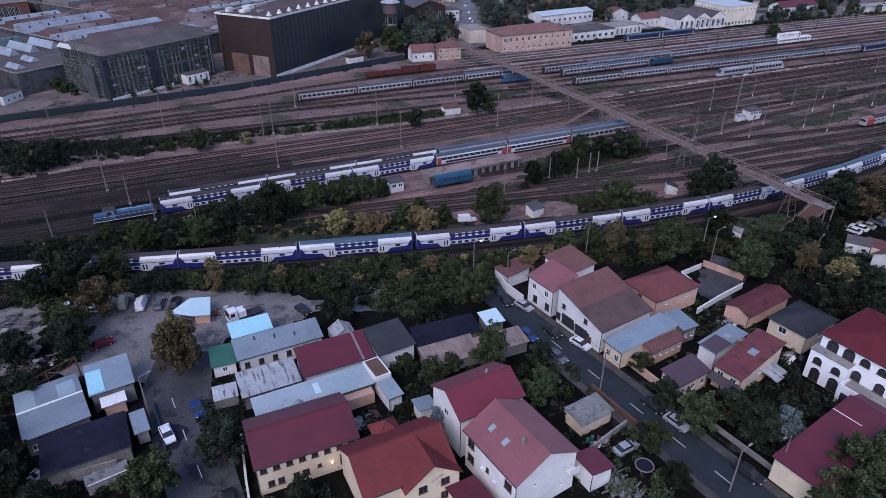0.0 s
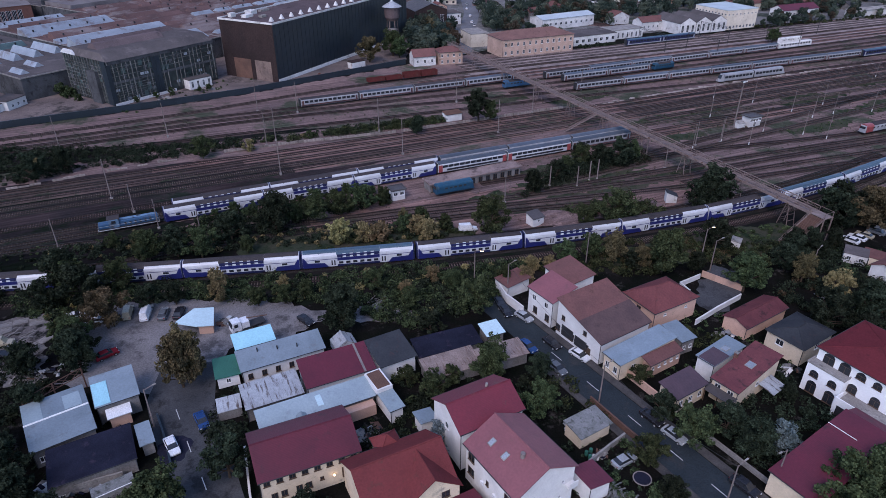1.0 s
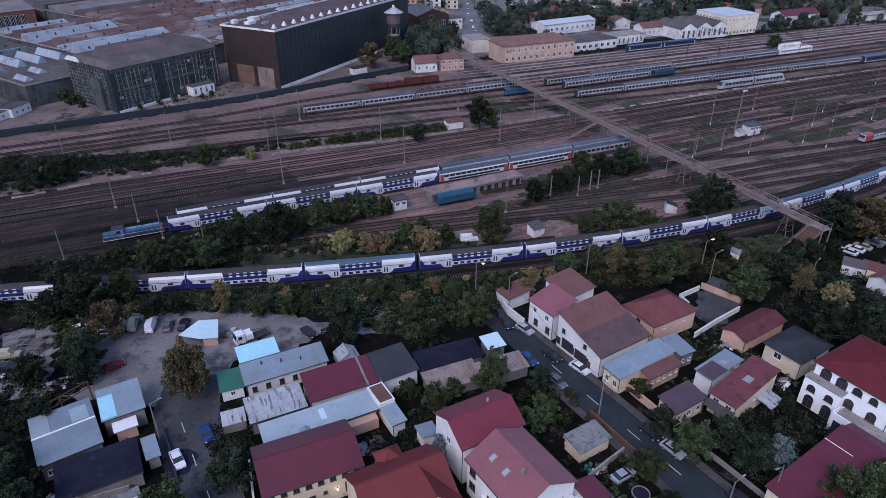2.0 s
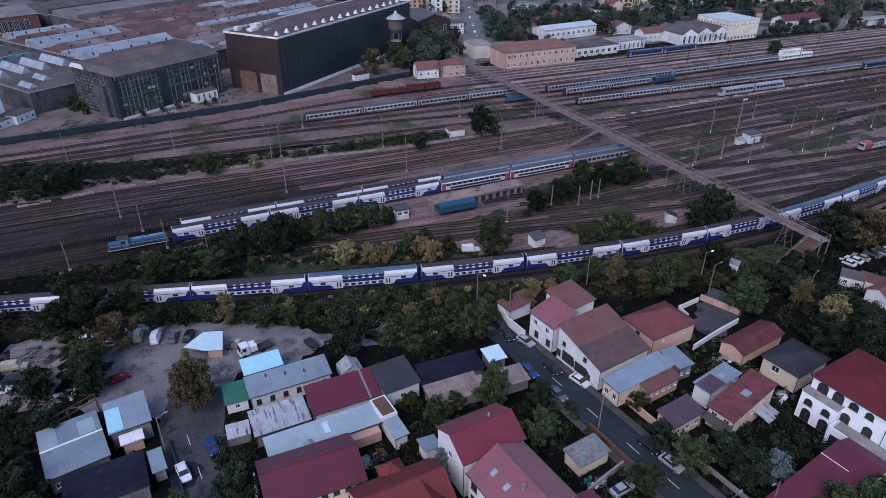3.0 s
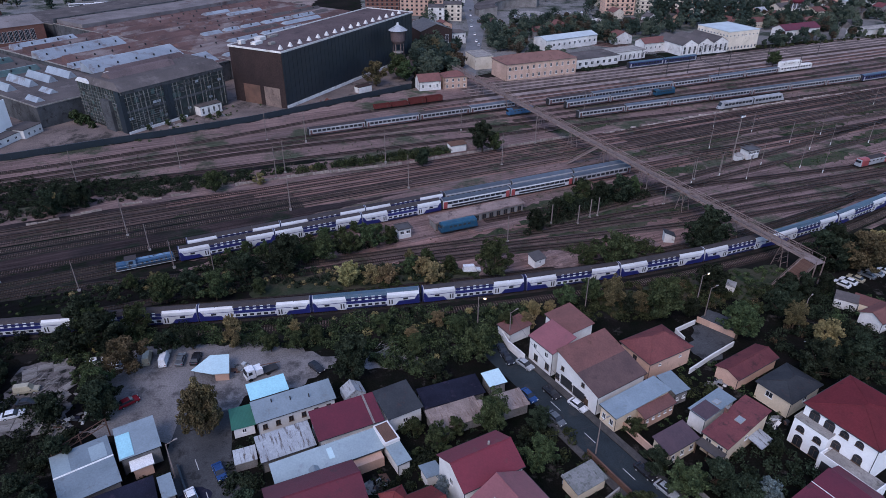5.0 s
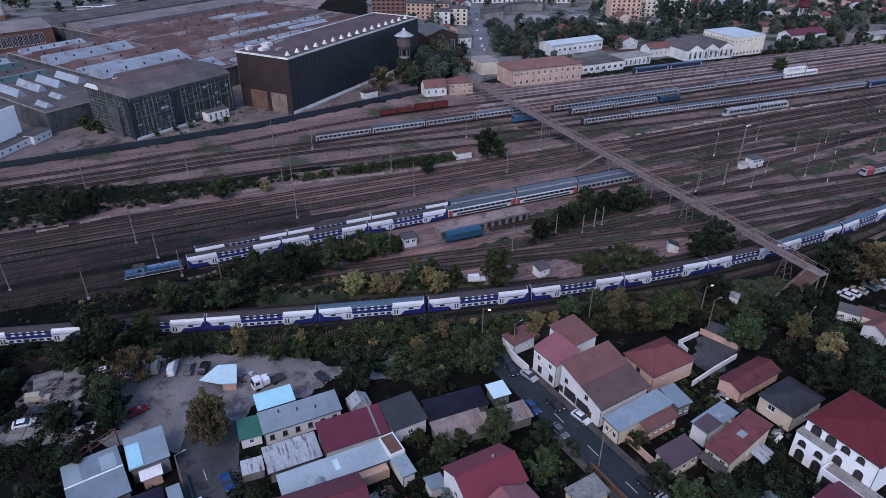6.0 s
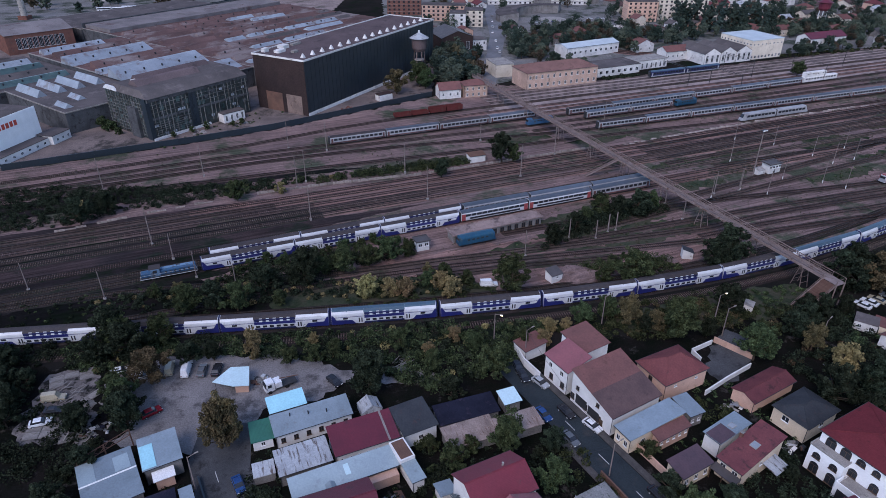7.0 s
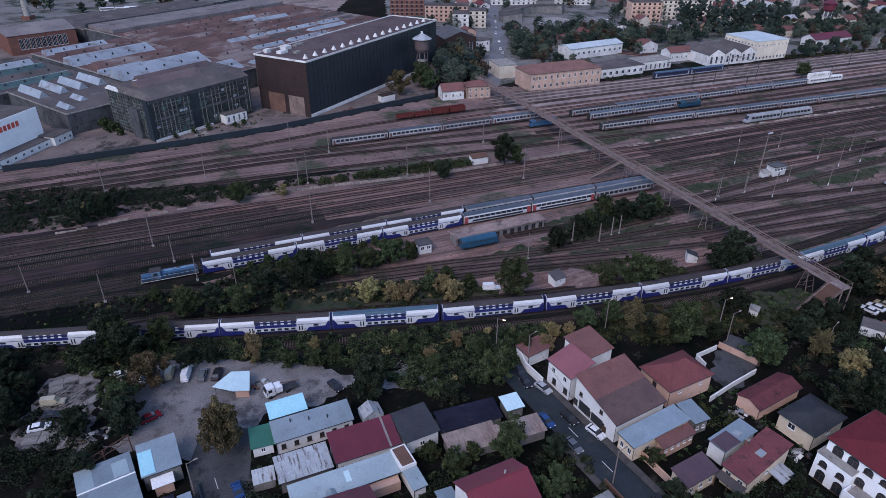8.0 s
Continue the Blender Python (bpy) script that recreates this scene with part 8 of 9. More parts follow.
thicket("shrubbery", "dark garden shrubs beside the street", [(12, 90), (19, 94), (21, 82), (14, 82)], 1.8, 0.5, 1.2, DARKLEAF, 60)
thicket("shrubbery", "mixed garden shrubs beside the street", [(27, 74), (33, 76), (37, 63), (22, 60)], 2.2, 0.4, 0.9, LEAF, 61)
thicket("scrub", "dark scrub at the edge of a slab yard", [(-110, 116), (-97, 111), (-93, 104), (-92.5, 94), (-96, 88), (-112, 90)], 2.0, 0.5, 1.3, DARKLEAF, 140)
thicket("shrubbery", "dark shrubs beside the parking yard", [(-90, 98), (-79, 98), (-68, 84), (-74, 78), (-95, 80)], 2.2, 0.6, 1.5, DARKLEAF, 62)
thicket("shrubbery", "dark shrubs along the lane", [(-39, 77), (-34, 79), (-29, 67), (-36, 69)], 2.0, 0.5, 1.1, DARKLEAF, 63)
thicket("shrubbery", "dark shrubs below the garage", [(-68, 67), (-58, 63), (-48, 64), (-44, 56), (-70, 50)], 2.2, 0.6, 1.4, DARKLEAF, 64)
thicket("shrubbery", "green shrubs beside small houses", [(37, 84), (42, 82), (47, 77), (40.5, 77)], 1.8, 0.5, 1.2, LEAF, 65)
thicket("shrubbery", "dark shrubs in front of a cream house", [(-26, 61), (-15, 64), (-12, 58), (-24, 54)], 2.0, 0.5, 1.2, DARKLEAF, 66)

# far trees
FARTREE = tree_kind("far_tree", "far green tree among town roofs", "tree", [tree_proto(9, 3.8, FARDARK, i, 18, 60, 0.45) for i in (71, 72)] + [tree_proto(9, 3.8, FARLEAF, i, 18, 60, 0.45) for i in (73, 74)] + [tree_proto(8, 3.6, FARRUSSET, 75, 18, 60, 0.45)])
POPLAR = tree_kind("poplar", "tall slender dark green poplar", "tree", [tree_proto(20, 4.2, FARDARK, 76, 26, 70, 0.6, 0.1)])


def hillside(*discs):
    for x, y, rx, ry, k in discs:
        for i in range(k):
            a, q = rng.uniform(0, 6.3), math.sqrt(rng.random())
            wood.append((x + rx * q * math.cos(a), y + ry * q * math.sin(a), rng.uniform(0.7, 1.2)))


def far_wood(places):
    """Trees too far and too many to count, joined by the colour of their leaves."""
    rng = random.Random(77)
    stems = Geo()
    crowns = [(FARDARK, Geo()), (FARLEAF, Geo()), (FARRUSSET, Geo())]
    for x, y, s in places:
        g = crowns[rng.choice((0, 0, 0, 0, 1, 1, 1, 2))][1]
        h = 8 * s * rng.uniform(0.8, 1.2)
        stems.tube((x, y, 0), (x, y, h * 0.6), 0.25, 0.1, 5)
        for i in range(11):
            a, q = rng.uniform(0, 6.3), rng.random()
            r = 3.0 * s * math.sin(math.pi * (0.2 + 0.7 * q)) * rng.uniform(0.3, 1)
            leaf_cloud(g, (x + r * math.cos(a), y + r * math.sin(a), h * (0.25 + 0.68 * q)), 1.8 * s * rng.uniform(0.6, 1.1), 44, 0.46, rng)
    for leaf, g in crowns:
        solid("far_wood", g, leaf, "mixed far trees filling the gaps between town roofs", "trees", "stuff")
    solid("far_wood", stems, BARK, "bare trunks of far town trees", "trees", "stuff")


rng = random.Random(31)
wood = []
spots = list(town)
k = 0
while k < 250:
    x, y = rng.uniform(-40, 470), rng.uniform(392, 690)
    if y < 400 + 0.2 * x + (30 if 60 < x < 230 else 0) or 10 < x < 26 or 30 < x < 105 and 500 < y < 600 or 110 < x < 200 and 395 < y < 462 or 50 < x < 98 and 410 < y < 445:
        continue
    if any((x - a) ** 2 + (y - b) ** 2 < 40 for a, b in spots):
        continue
    spots.append((x, y))
    wood.append((x, y, rng.uniform(0.8, 1.5)))
    k += 1
for i in range(16):
    put_tree(POPLAR, 154 + 4.4 * i + rng.uniform(-2, 2), 503 + rng.uniform(-8, 10), rng.uniform(0.9, 1.2))
for i in range(34):
    put_tree(FARTREE, rng.uniform(-32, 8), rng.uniform(342, 420), rng.uniform(0.7, 1.15))
for i in range(30):
    put_tree(FARTREE, rng.uniform(-430, -250), rng.uniform(560, 690), rng.uniform(0.9, 1.4))
for i in range(10):
    put_tree(FARTREE, -345 + rng.uniform(-20, 15), 400 + rng.uniform(-30, 60), rng.uniform(0.9, 1.3))

for i in range(70):
    q = rng.random()
    wood.append((205 + 240 * q, 427 + 92 * q + rng.uniform(-2, 12), rng.uniform(0.4, 0.75)))
for i in range(26):
    wood.append((rng.uniform(60, 200), rng.uniform(440, 500), rng.uniform(0.8, 1.3)))
for i in range(150):
    x, y = rng.uniform(24, 112), rng.uniform(388, 500)
    if not (48 < x < 102 and 404 < y < 446 or x > 70 and y < 402 or 8 < x < 26):
        wood.append((x, y, rng.uniform(0.6, 1.1)))
hillside((-10, 362, 14, 12, 14), (-12, 400, 12, 30, 18), (38, 425, 12, 20, 26), (30, 470, 8, 30, 14), (100, 455, 14, 8, 16), (60, 455, 10, 10, 10), (230, 505, 40, 22, 60), (275, 500, 30, 25, 40), (300, 560, 80, 40, 70), (216, 430, 6, 5, 5), (130, 470, 30, 15, 20), (90, 500, 12, 8, 10))
plant(GREENTREE, (187, 377, 4.5))
far_wood(wood)
thicket("hedge", "long green hedge in front of low station blocks", [yard(219, 298.5), yard(243, 297.0), yard(243, 301), yard(219, 302.5)], 1.6, 0.8, 1.4, DARKLEAF, 81, 26, 0.4)
thicket("weeds", "green verge at the far edge of the yard", [yard(352, 300.5), yard(470, 292), yard(620, 292), yard(620, 298), yard(470, 300), yard(352, 306)], 3.0, 0.5, 1.1, LEAF, 82, 24, 0.4)
LEFTYARD = [(-190, 98), (-130, 112), (-95, 123), (-60, 128), (-66, 141), (-96, 140), *[yard(u, v) for u, v in ((-30, 168), (-60, 169), (-200, 172))]]
thicket("weeds", "dark low weeds over old tracks", LEFTYARD, 2.6, 0.2, 0.7, DARKLEAF, 83, 40, 0.2)
thicket("weeds", "green low weeds over old tracks", [yard(u, v) for u, v in ((-190, 152), (-30, 152), (-8, 166), (-30, 168), (-190, 171))], 3.4, 0.2, 0.5, LEAF, 84, 40, 0.2)
thicket("scrub", "dark scrub under the footbridge stairs", [(78, 143), (84, 141.5), (98, 139.5), (100, 130), (90, 127), (80, 130)], 1.7, 0.7, 1.6, DARKLEAF, 85)
thicket("scrub", "dark scrub behind the far car park", [(99, 157), (125, 163), (150, 170), (150, 158), (122, 154), (104, 150)], 2.2, 0.8, 1.6, DARKLEAF, 86)
thicket("scrub", "overgrown plot around low cottages", [(96, 138), (122, 140), (150, 140), (150, 118), (104, 122), (92, 124)], 3.0, 0.6, 1.4, LEAF, 87)

thicket("weeds", "weeds and litter on the factory forecourt", [works(-2, -4), works(52, -4), works(60, -14), works(-10, -16)], 4.5, 0.2, 0.7, LEAF, 88, 30, 0.25)
thicket("shrubbery", "green shrubs between garden walls and sheds", [(14, 90), (22, 92), (27, 80), (22, 80), (17, 84)], 1.8, 0.5, 1.3, LEAF, 89)
thicket("shrubbery", "dense shrubs in a dark back garden", [(53, 82), (64, 84), (68, 79), (58, 70), (49, 76)], 1.7, 0.5, 1.4, DARKLEAF, 90)
thicket("shrubbery", "bushes behind small street houses", [(44, 104), (50, 106), (56, 103), (58, 98), (54, 96)], 1.8, 0.4, 1.1, LEAF, 91)
thicket("shrubbery", "dark bushes between red-roofed houses", [(-14, 78), (-4, 86), (2, 84), (-2, 70), (-13, 74)], 2.0, 0.5, 1.2, DARKLEAF, 92)
thicket("shrubbery", "dark bushes along the lane's edge", [(-42, 86), (-36, 88), (-31, 76), (-37, 74)], 2.0, 0.5, 1.2, DARKLEAF, 93)

thicket("weeds", "low weeds under the footbridge stairs", [(42, 138), (66, 147), (88, 152), (94, 147), (85, 140), (62, 133)], 2.0, 0.3, 0.8, LEAF, 94)
thicket("scrub", "green scrub at the end of a weedy strip", [(-34, 134), (-8, 139), (8, 145), (-2, 152), (-30, 149)], 2.2, 0.4, 1.1, LEAF, 95)
plant(GREENTREE, (-10.5, 147.5, 2.6), (0.5, 148.5, 2.4))

plant(GREENTREE, *[(*yard(u, 166.4 + 0.5 * math.sin(u)), 1.8 + 0.4 * math.sin(3 * u)) for u in (8, 13, 18, 22, 27, 31, 36, 41, 45)])
plant(BUSH, *[(*yard(u, 165.2), 1.8) for u in (5, 11, 16, 24, 29, 34, 39, 48, 52)])
plant(YELLOWTREE, (-8.5, 118.0, 2.0), (-36.0, 121.0, 1.8), (-2.5, 124.0, 2.2))

LOTEDGE = [(-104, 93), (-92, 90), (-80, 95), (-74, 92), (-76, 98), (-88, 103), (-104, 101)]
thicket("weeds", "dark weeds among rubble", LOTEDGE, 3.0, 0.2, 0.6, DARKLEAF, 68)

thicket("scrub", "dark green scrub along a disused platform", [(25.0, 177.7), (31.0, 185.5), (38.5, 192.5), (46.2, 198.0), (66.3, 202.0), (63.4, 197.2), (49.7, 189.2), (38.6, 184.5), (28.7, 177.3)], 1.7, 1.0, 2.0, DARKLEAF, 96)
thicket("scrub", "green scrub beside the curving line", [(32.1, 157.6), (38.9, 163.7), (52.4, 166.6), (58.3, 162.2), (48.8, 157.5), (37.5, 156.4)], 1.8, 0.8, 1.7, LEAF, 97)
plant(GREENTREE, (44.0, 193.5, 3.6), (38.0, 187.5, 3.0), (61.5, 198.5, 3.2))
plant(RUSSETTREE, (46.6, 130.4, 2.8), (-10.5, 152.0, 2.2))
plant(YELLOWTREE, (20.6, 128.4, 2.4), (24.6, 129.4, 2.0))
thicket("scrub", "tall green scrub behind the low wall", [(-54.5, 214.0), (-39.2, 219.5), (-23.4, 226.0), (-6.8, 232.6), (-2.5, 236.0), (-4.3, 239.0), (-13.4, 237.0), (-32.9, 228.0), (-45.9, 222.4), (-55.7, 218.2)], 2.0, 0.8, 1.7, LEAF, 98)
plant(BUSH, (-48.0, 219.0, 2.0), (-36.0, 224.0, 2.2), (-29.0, 226.5, 1.8), (-18.0, 231.5, 2.0), (-10.0, 235.0, 2.3), (-4.5, 236.6, 1.8))


# ---- cars ----
def car_proto(paint, label, kind="car", L=4.3, h=1.45):
    ob = thing(kind, 0, 0, 0, label, "van" if kind == "van" else "car", "parked vehicles")
    H, w = L / 2, 0.86
    van = kind == "van"
    prof = [(-H, 0.35), (H - 0.05, 0.35), (H, 0.62), (H - 0.15, 0.82), (0.52 * H, 0.95), (-H + 0.1, 0.98), (-H, 0.8)]

    def body(prof, w0, w1):
        g = Geo()
        g.hull([(x, -w0, z) for x, z in prof], [(x, -w1, z) for x, z in prof])
        return g

    g = Geo()
    k = len(prof)
    cx = sum(p[0] for p in prof) / k
    rings = [(-w, 0.94), (-w + 0.08, 1.0), (w - 0.08, 1.0), (w, 0.94)]
    for y, s in rings:
        g.v.extend((x * s, y, 0.62 + (z - 0.62) * (s if s == 1 else 0.9)) for x, z in prof)
    for r in range(3):
        for i in range(k):
            j = (i + 1) % k
            g.f.append((r * k + i, (r + 1) * k + i, (r + 1) * k + j, r * k + j))
    g.f.append(tuple(range(k)))
    g.f.append(tuple(range(4 * k - 1, 3 * k - 1, -1)))
    b = part("body", g, paint, ob)
    x0, x1 = (-H + 0.12, 0.55 * H) if van else (-0.82 * H, 0.5 * H)
    t0, t1 = (-H + 0.2, 0.25 * H) if van else (-0.52 * H, 0.12 * H)
    part("glasshouse", Geo().hull([(x0, -0.78, 0.93), (x1, -0.78, 0.93), (x1, 0.78, 0.93), (x0, 0.78, 0.93)], [(t0, -0.62, h - 0.04), (t1, -0.62, h - 0.04), (t1, 0.62, h - 0.04), (t0, 0.62, h - 0.04)]), paint if van else GLASS, ob, "" if van else "dark glass all round")
    part("roof", Geo().hull([(t0 - 0.05, -0.66, h - 0.05), (t1 + 0.06, -0.66, h - 0.05), (t1 + 0.06, 0.66, h - 0.05), (t0 - 0.05, 0.66, h - 0.05)], [(t0 + 0.06, -0.58, h), (t1 - 0.06, -0.58, h), (t1 - 0.06, 0.58, h), (t0 + 0.06, 0.58, h)]), paint, ob)
    if van:
        part("windscreen", Geo().hull([(0.33 * H, -0.6, 1.25), (0.4 * H, -0.6, 1.25), (0.4 * H, 0.6, 1.25), (0.33 * H, 0.6, 1.25)], [(0.24 * H, -0.58, h - 0.2), (0.3 * H, -0.58, h - 0.2), (0.3 * H, 0.58, h - 0.2), (0.24 * H, 0.58, h - 0.2)]), GLASS, ob)
    for sx in (-0.6, 0.62):
        for sy in (-1, 1):
            wheel = part("wheel", shared("wheel", lambda: Geo().tube((0, -0.1, 0), (0, 0.1, 0), 0.31, None, 12).mesh("wheel", TYRE)), TYRE, ob, m=pose(sx * H, sy * 0.8, 0.31))
            part("rim", shared("rim", lambda: Geo().tube((0, -0.115, 0), (0, 0.115, 0), 0.18, None, 8).mesh("rim", CARS["silver"])), None, wheel)
    for sy in (-0.6, 0.6):
        part("headlight", shared("headlight", lambda: Geo().box(-0.06, 0.03, -0.17, 0.17, -0.06, 0.06).mesh("headlight", FRAME)), None, ob, m=pose(H - 0.06, sy, 0.7))
        part("tail_light", shared("tail", lambda: Geo().box(-0.03, 0.06, -0.14, 0.14, -0.08, 0.08).mesh("tail_light", CARS["red"])), None, ob, m=pose(-H + 0.03, sy, 0.78))
    for sy in (-1, 1):
        part("mirror", shared("mirror", lambda: Geo().box(-0.08, 0.08, -0.1, 0.1, -0.07, 0.07).mesh("mirror", DARK)), None, ob, m=pose(0.42 * H, sy * 0.92, 1.0))
    return ob


PUT = {}


def car(colour, x, y, ang, kind="car", L=4.3, h=1.45, state="parked"):
    key = (colour, kind, L, h)
    if key not in PUT:
        PUT[key] = away(car_proto(CARS[colour], f"{colour} {kind} {state} on the ground", kind, L, h))
    return PUT[key](x, y, ang)


for c, x, y, a in (("white", 26.0, 96.7, -50), ("silver", 16.7, 109.2, -50), ("black", 21.2, 100.4, -57), ("blue", 16.4, 99.4, -57), ("black", 13.0, 111.2, -70), ("grey", 21.1, 92.9, -57), ("black", 35.1, 80.1, -56), ("silver", 37.7, 76.2, -54), ("silver", 28.2, 70.9, 31), ("white", -43.5, 73.6, -54), ("blue", -40.6, 79.2, -56), ("red", -64.5, 96.6, 44), ("black", -84.6, 96.2, 10), ("white", -85.6, 92.8, 22), ("white", -71.5, 107.5, 20), ("black", -55.6, 110.4, 95), ("black", -30.0, 61.0, -64), ("grey", -58.8, 110.0, 99), ("white", -77.0, 109.0, 30), ("black", -28.5, 107.7, -45), ("black", 12.1, 114.1, -75), ("white", 102.9, 142.6, 128), ("white", 105.4, 144.0, 128), ("beige", 108.0, 145.3, 128), ("grey", 112.0, 147.0, 128), ("silver", 114.8, 148.2, 128), ("white", 118.0, 149.0, 128), ("silver", 116.4, 141.5, 128)):
    car(c, x, y, a)
for c, x, y, a in (("white", 17.9, 439.2, 84), ("silver", 19.1, 427.9, 84), ("white", 17.6, 462.0, 88), ("white", 16.0, 491.0, 92), ("silver", 16.6, 512.0, 92), ("white", 16.8, 535.3, 90), ("grey", 17.2, 560.0, 90), ("white", 51.7, 532.2, 60), ("silver", 56.1, 532.5, 60), ("white", 60.6, 532.7, 60), ("blue", 65.5, 537.7, 60), ("white", 96.2, 548.9, 20), ("silver", 103.5, 551.8, 30), ("white", 107.6, 549.5, 20), ("grey", 112.7, 540.0, 40), ("white", 118.4, 535.5, 30)):
    car(c, x, y, a)
car("black", 45.0, 65.9, -54, "car", 4.6, 1.7)
car("beige", -86.9, 99.9, 14, "van", 4.8, 2.0)
car("beige", -66.3, 110.4, 105, "van", 5.0, 2.1)
car("white", -62.4, 110.3, 100, "van", 5.6, 2.3)
car("white", 6.2, 148.4, 8, "van", 5.0, 2.1)


# ---- masts and lamps ----
def mast_proto():
    ob = thing("catenary_mast", 0, 0, 0, "grey concrete overhead-line mast", "mast", "overhead-line masts")
    part("post", Geo().cyl(0, 0, 0, 8.6, 0.16, 0.1, 8), POLE, ob)
    part("bracket", Geo().beam((0, 0, 7.6), (2.6, 0, 7.9), 0.05).beam((0, 0, 6.4), (2.4, 0, 7.8), 0.04).beam((2.4, 0, 7.8), (3.0, 0, 6.2), 0.03), DARK, ob)
    part("foot", Geo().box(-0.35, 0.35, -0.35, 0.35, 0, 0.5), CONC, ob)
    return ob


mast = away(mast_proto())


def masts(scale, *spots):
    for x, y in spots:
        mast(x, y, HEAD - 90).scale = (1, 1, scale)


masts(1.45, (-99, 219.4), (-61.3, 210), (-59.5, 215.8), (-74.4, 249.1), (-13.9, 202.4), (19.6, 223.7), (-58.2, 247.6), (-23.9, 225.6), (34.8, 247.6), (-95.5, 167), (-50.9, 185.1), (-130, 205), (5, 262), (60, 280))
masts(1.0, (-85.6, 158.8), (-75, 149.2), (-61.6, 143), (-95.2, 137.6), (17.2, 165.1), (67.6, 202.4), (70.3, 190.8), (-118, 141), (-122, 133), (87.1, 211.7), (96.8, 214.6))


def post_proto():
    ob = thing("old_post", 0, 0, 0, "plain weathered concrete post", "post", "old posts")
    part("post", Geo().cyl(0, 0, 0, 6.4, 0.2, 0.15, 8), POLE, ob)
    part("foot", Geo().box(-0.3, 0.3, -0.3, 0.3, 0, 0.4), CONC, ob)
    return ob


post = away(post_proto())
for x, y in ((31.7, 177.2), (39.8, 176.8), (44.3, 181.1), (47, 182.4)):
    post(x, y, 0)


def floodlight_proto():
    ob = thing("lineside_post", 0, 0, 0, "plain grey lineside post with a white-painted foot", "post", "lineside posts")
    part("post", Geo().cyl(0, 0, 0, 9.0, 0.13, 0.09, 8), POLE, ob)
    part("painted_foot", Geo().cyl(0, 0, 0, 1.2, 0.17, 0.16, 8), FARWHITE, ob, "white-painted foot")
    part("cap", Geo().box(-0.25, 0.25, -0.08, 0.08, 8.9, 9.05), DARK, ob)
    return ob


flood = away(floodlight_proto())
for x, y in ((103.4, 242.8), (116.8, 225.9), (97.2, 214.7), (84.8, 207.7), (138.3, 249.5), (142.8, 242.0), (153.6, 247.1), (155.5, 259.0), (130.0, 223.0), (136.0, 218.3), (202.1, 301.8), (105.7, 211.8), (128.0, 262.0), (114.0, 268.0), (170.5, 250.0)):
    flood(x, y, 40)


def tower_mast():
    ob = thing("floodlight_mast", 107.4, 229.6, 30, "tall grey floodlight mast beside the signal box", "mast")
    part("post", Geo().cyl(0, 0, 0, 17.5, 0.28, 0.16, 8), POLE, ob)
    head = part("lamp_frame", Geo().box(-1.1, 1.1, -0.5, 0.5, 17.5, 17.7), DARK, ob)
    for x in (-0.8, 0, 0.8):
        part("lamp_head", Geo().box(x - 0.25, x + 0.25, -0.75, -0.45, 17.3, 17.75), FRAME, head)


tower_mast()


# ---- overhead-line portals far off ----
def gantry_proto():
    ob = thing("overhead_line_portal", 0, 0, 0, "dark steel overhead-line portal across the tracks", "mast", "overhead-line portals")
    for y in (-11, 11):
        part("leg", Geo().beam((0, y, 0), (0, y, 9.5), 0.22), DARK, ob)
    g = Geo().beam((0, -11, 9.3), (0, 11, 9.3), 0.12).beam((0, -11, 8.5), (0, 11, 8.5), 0.12)
    for i in range(11):
        g.beam((0, -11 + 2 * i, 8.5), (0, -10 + 2 * i, 9.3), 0.07).beam((0, -10 + 2 * i, 9.3), (0, -9 + 2 * i, 8.5), 0.07)
    part("truss", g, DARK, ob)
    return ob


portal = away(gantry_proto())
for u, v in ((255, 284), (270, 262), (300, 284), (330, 262), (372, 284), (405, 240)):
    portal(*yard(u, v), HEAD)


# ---- street lamps ----
def lamp_proto(lit):
    ob = thing("street_lamp", 0, 0, 0, "street lamp with a lit warm head" if lit else "grey street lamp on a concrete pole", "street lamp", "street lamps")
    part("pole", Geo().cyl(0, 0, 0, 8.2, 0.15, 0.09, 8), POLE, ob)
    arm = part("arm", Geo().tube((0, 0, 8.0), (1.5, 0, 8.5), 0.05), POLE, ob)
    part("lamp_head", Geo().hull([(1.3, -0.13, 8.42), (2.0, -0.13, 8.5), (2.0, 0.13, 8.5), (1.3, 0.13, 8.42)], [(1.35, -0.1, 8.58), (1.95, -0.1, 8.64), (1.95, 0.1, 8.64), (1.35, 0.1, 8.58)]), CONC, arm)
    if lit:
        part("lamp_glass", Geo().box(1.4, 1.95, -0.16, 0.16, 8.3, 8.43), LAMPGLOW, arm, "glowing lamp glass")
    return ob


lit, unlit = away(lamp_proto(True)), away(lamp_proto(False))
for x, y, a in ((62.2, 134.0, 20), (6.9, 123.8, -30)):
    lit(x, y, a)
for x, y, a in ((27.2, 84.6, 30), (13.9, 117.9, 30), (-48.3, 78.4, 30), (34.0, 132.3, 20), (62.3, 128.4, 20), (49.4, 66.0, 210), (41.2, 63.1, 30), (83.3, 124.3, 40)):
    unlit(x, y, a)


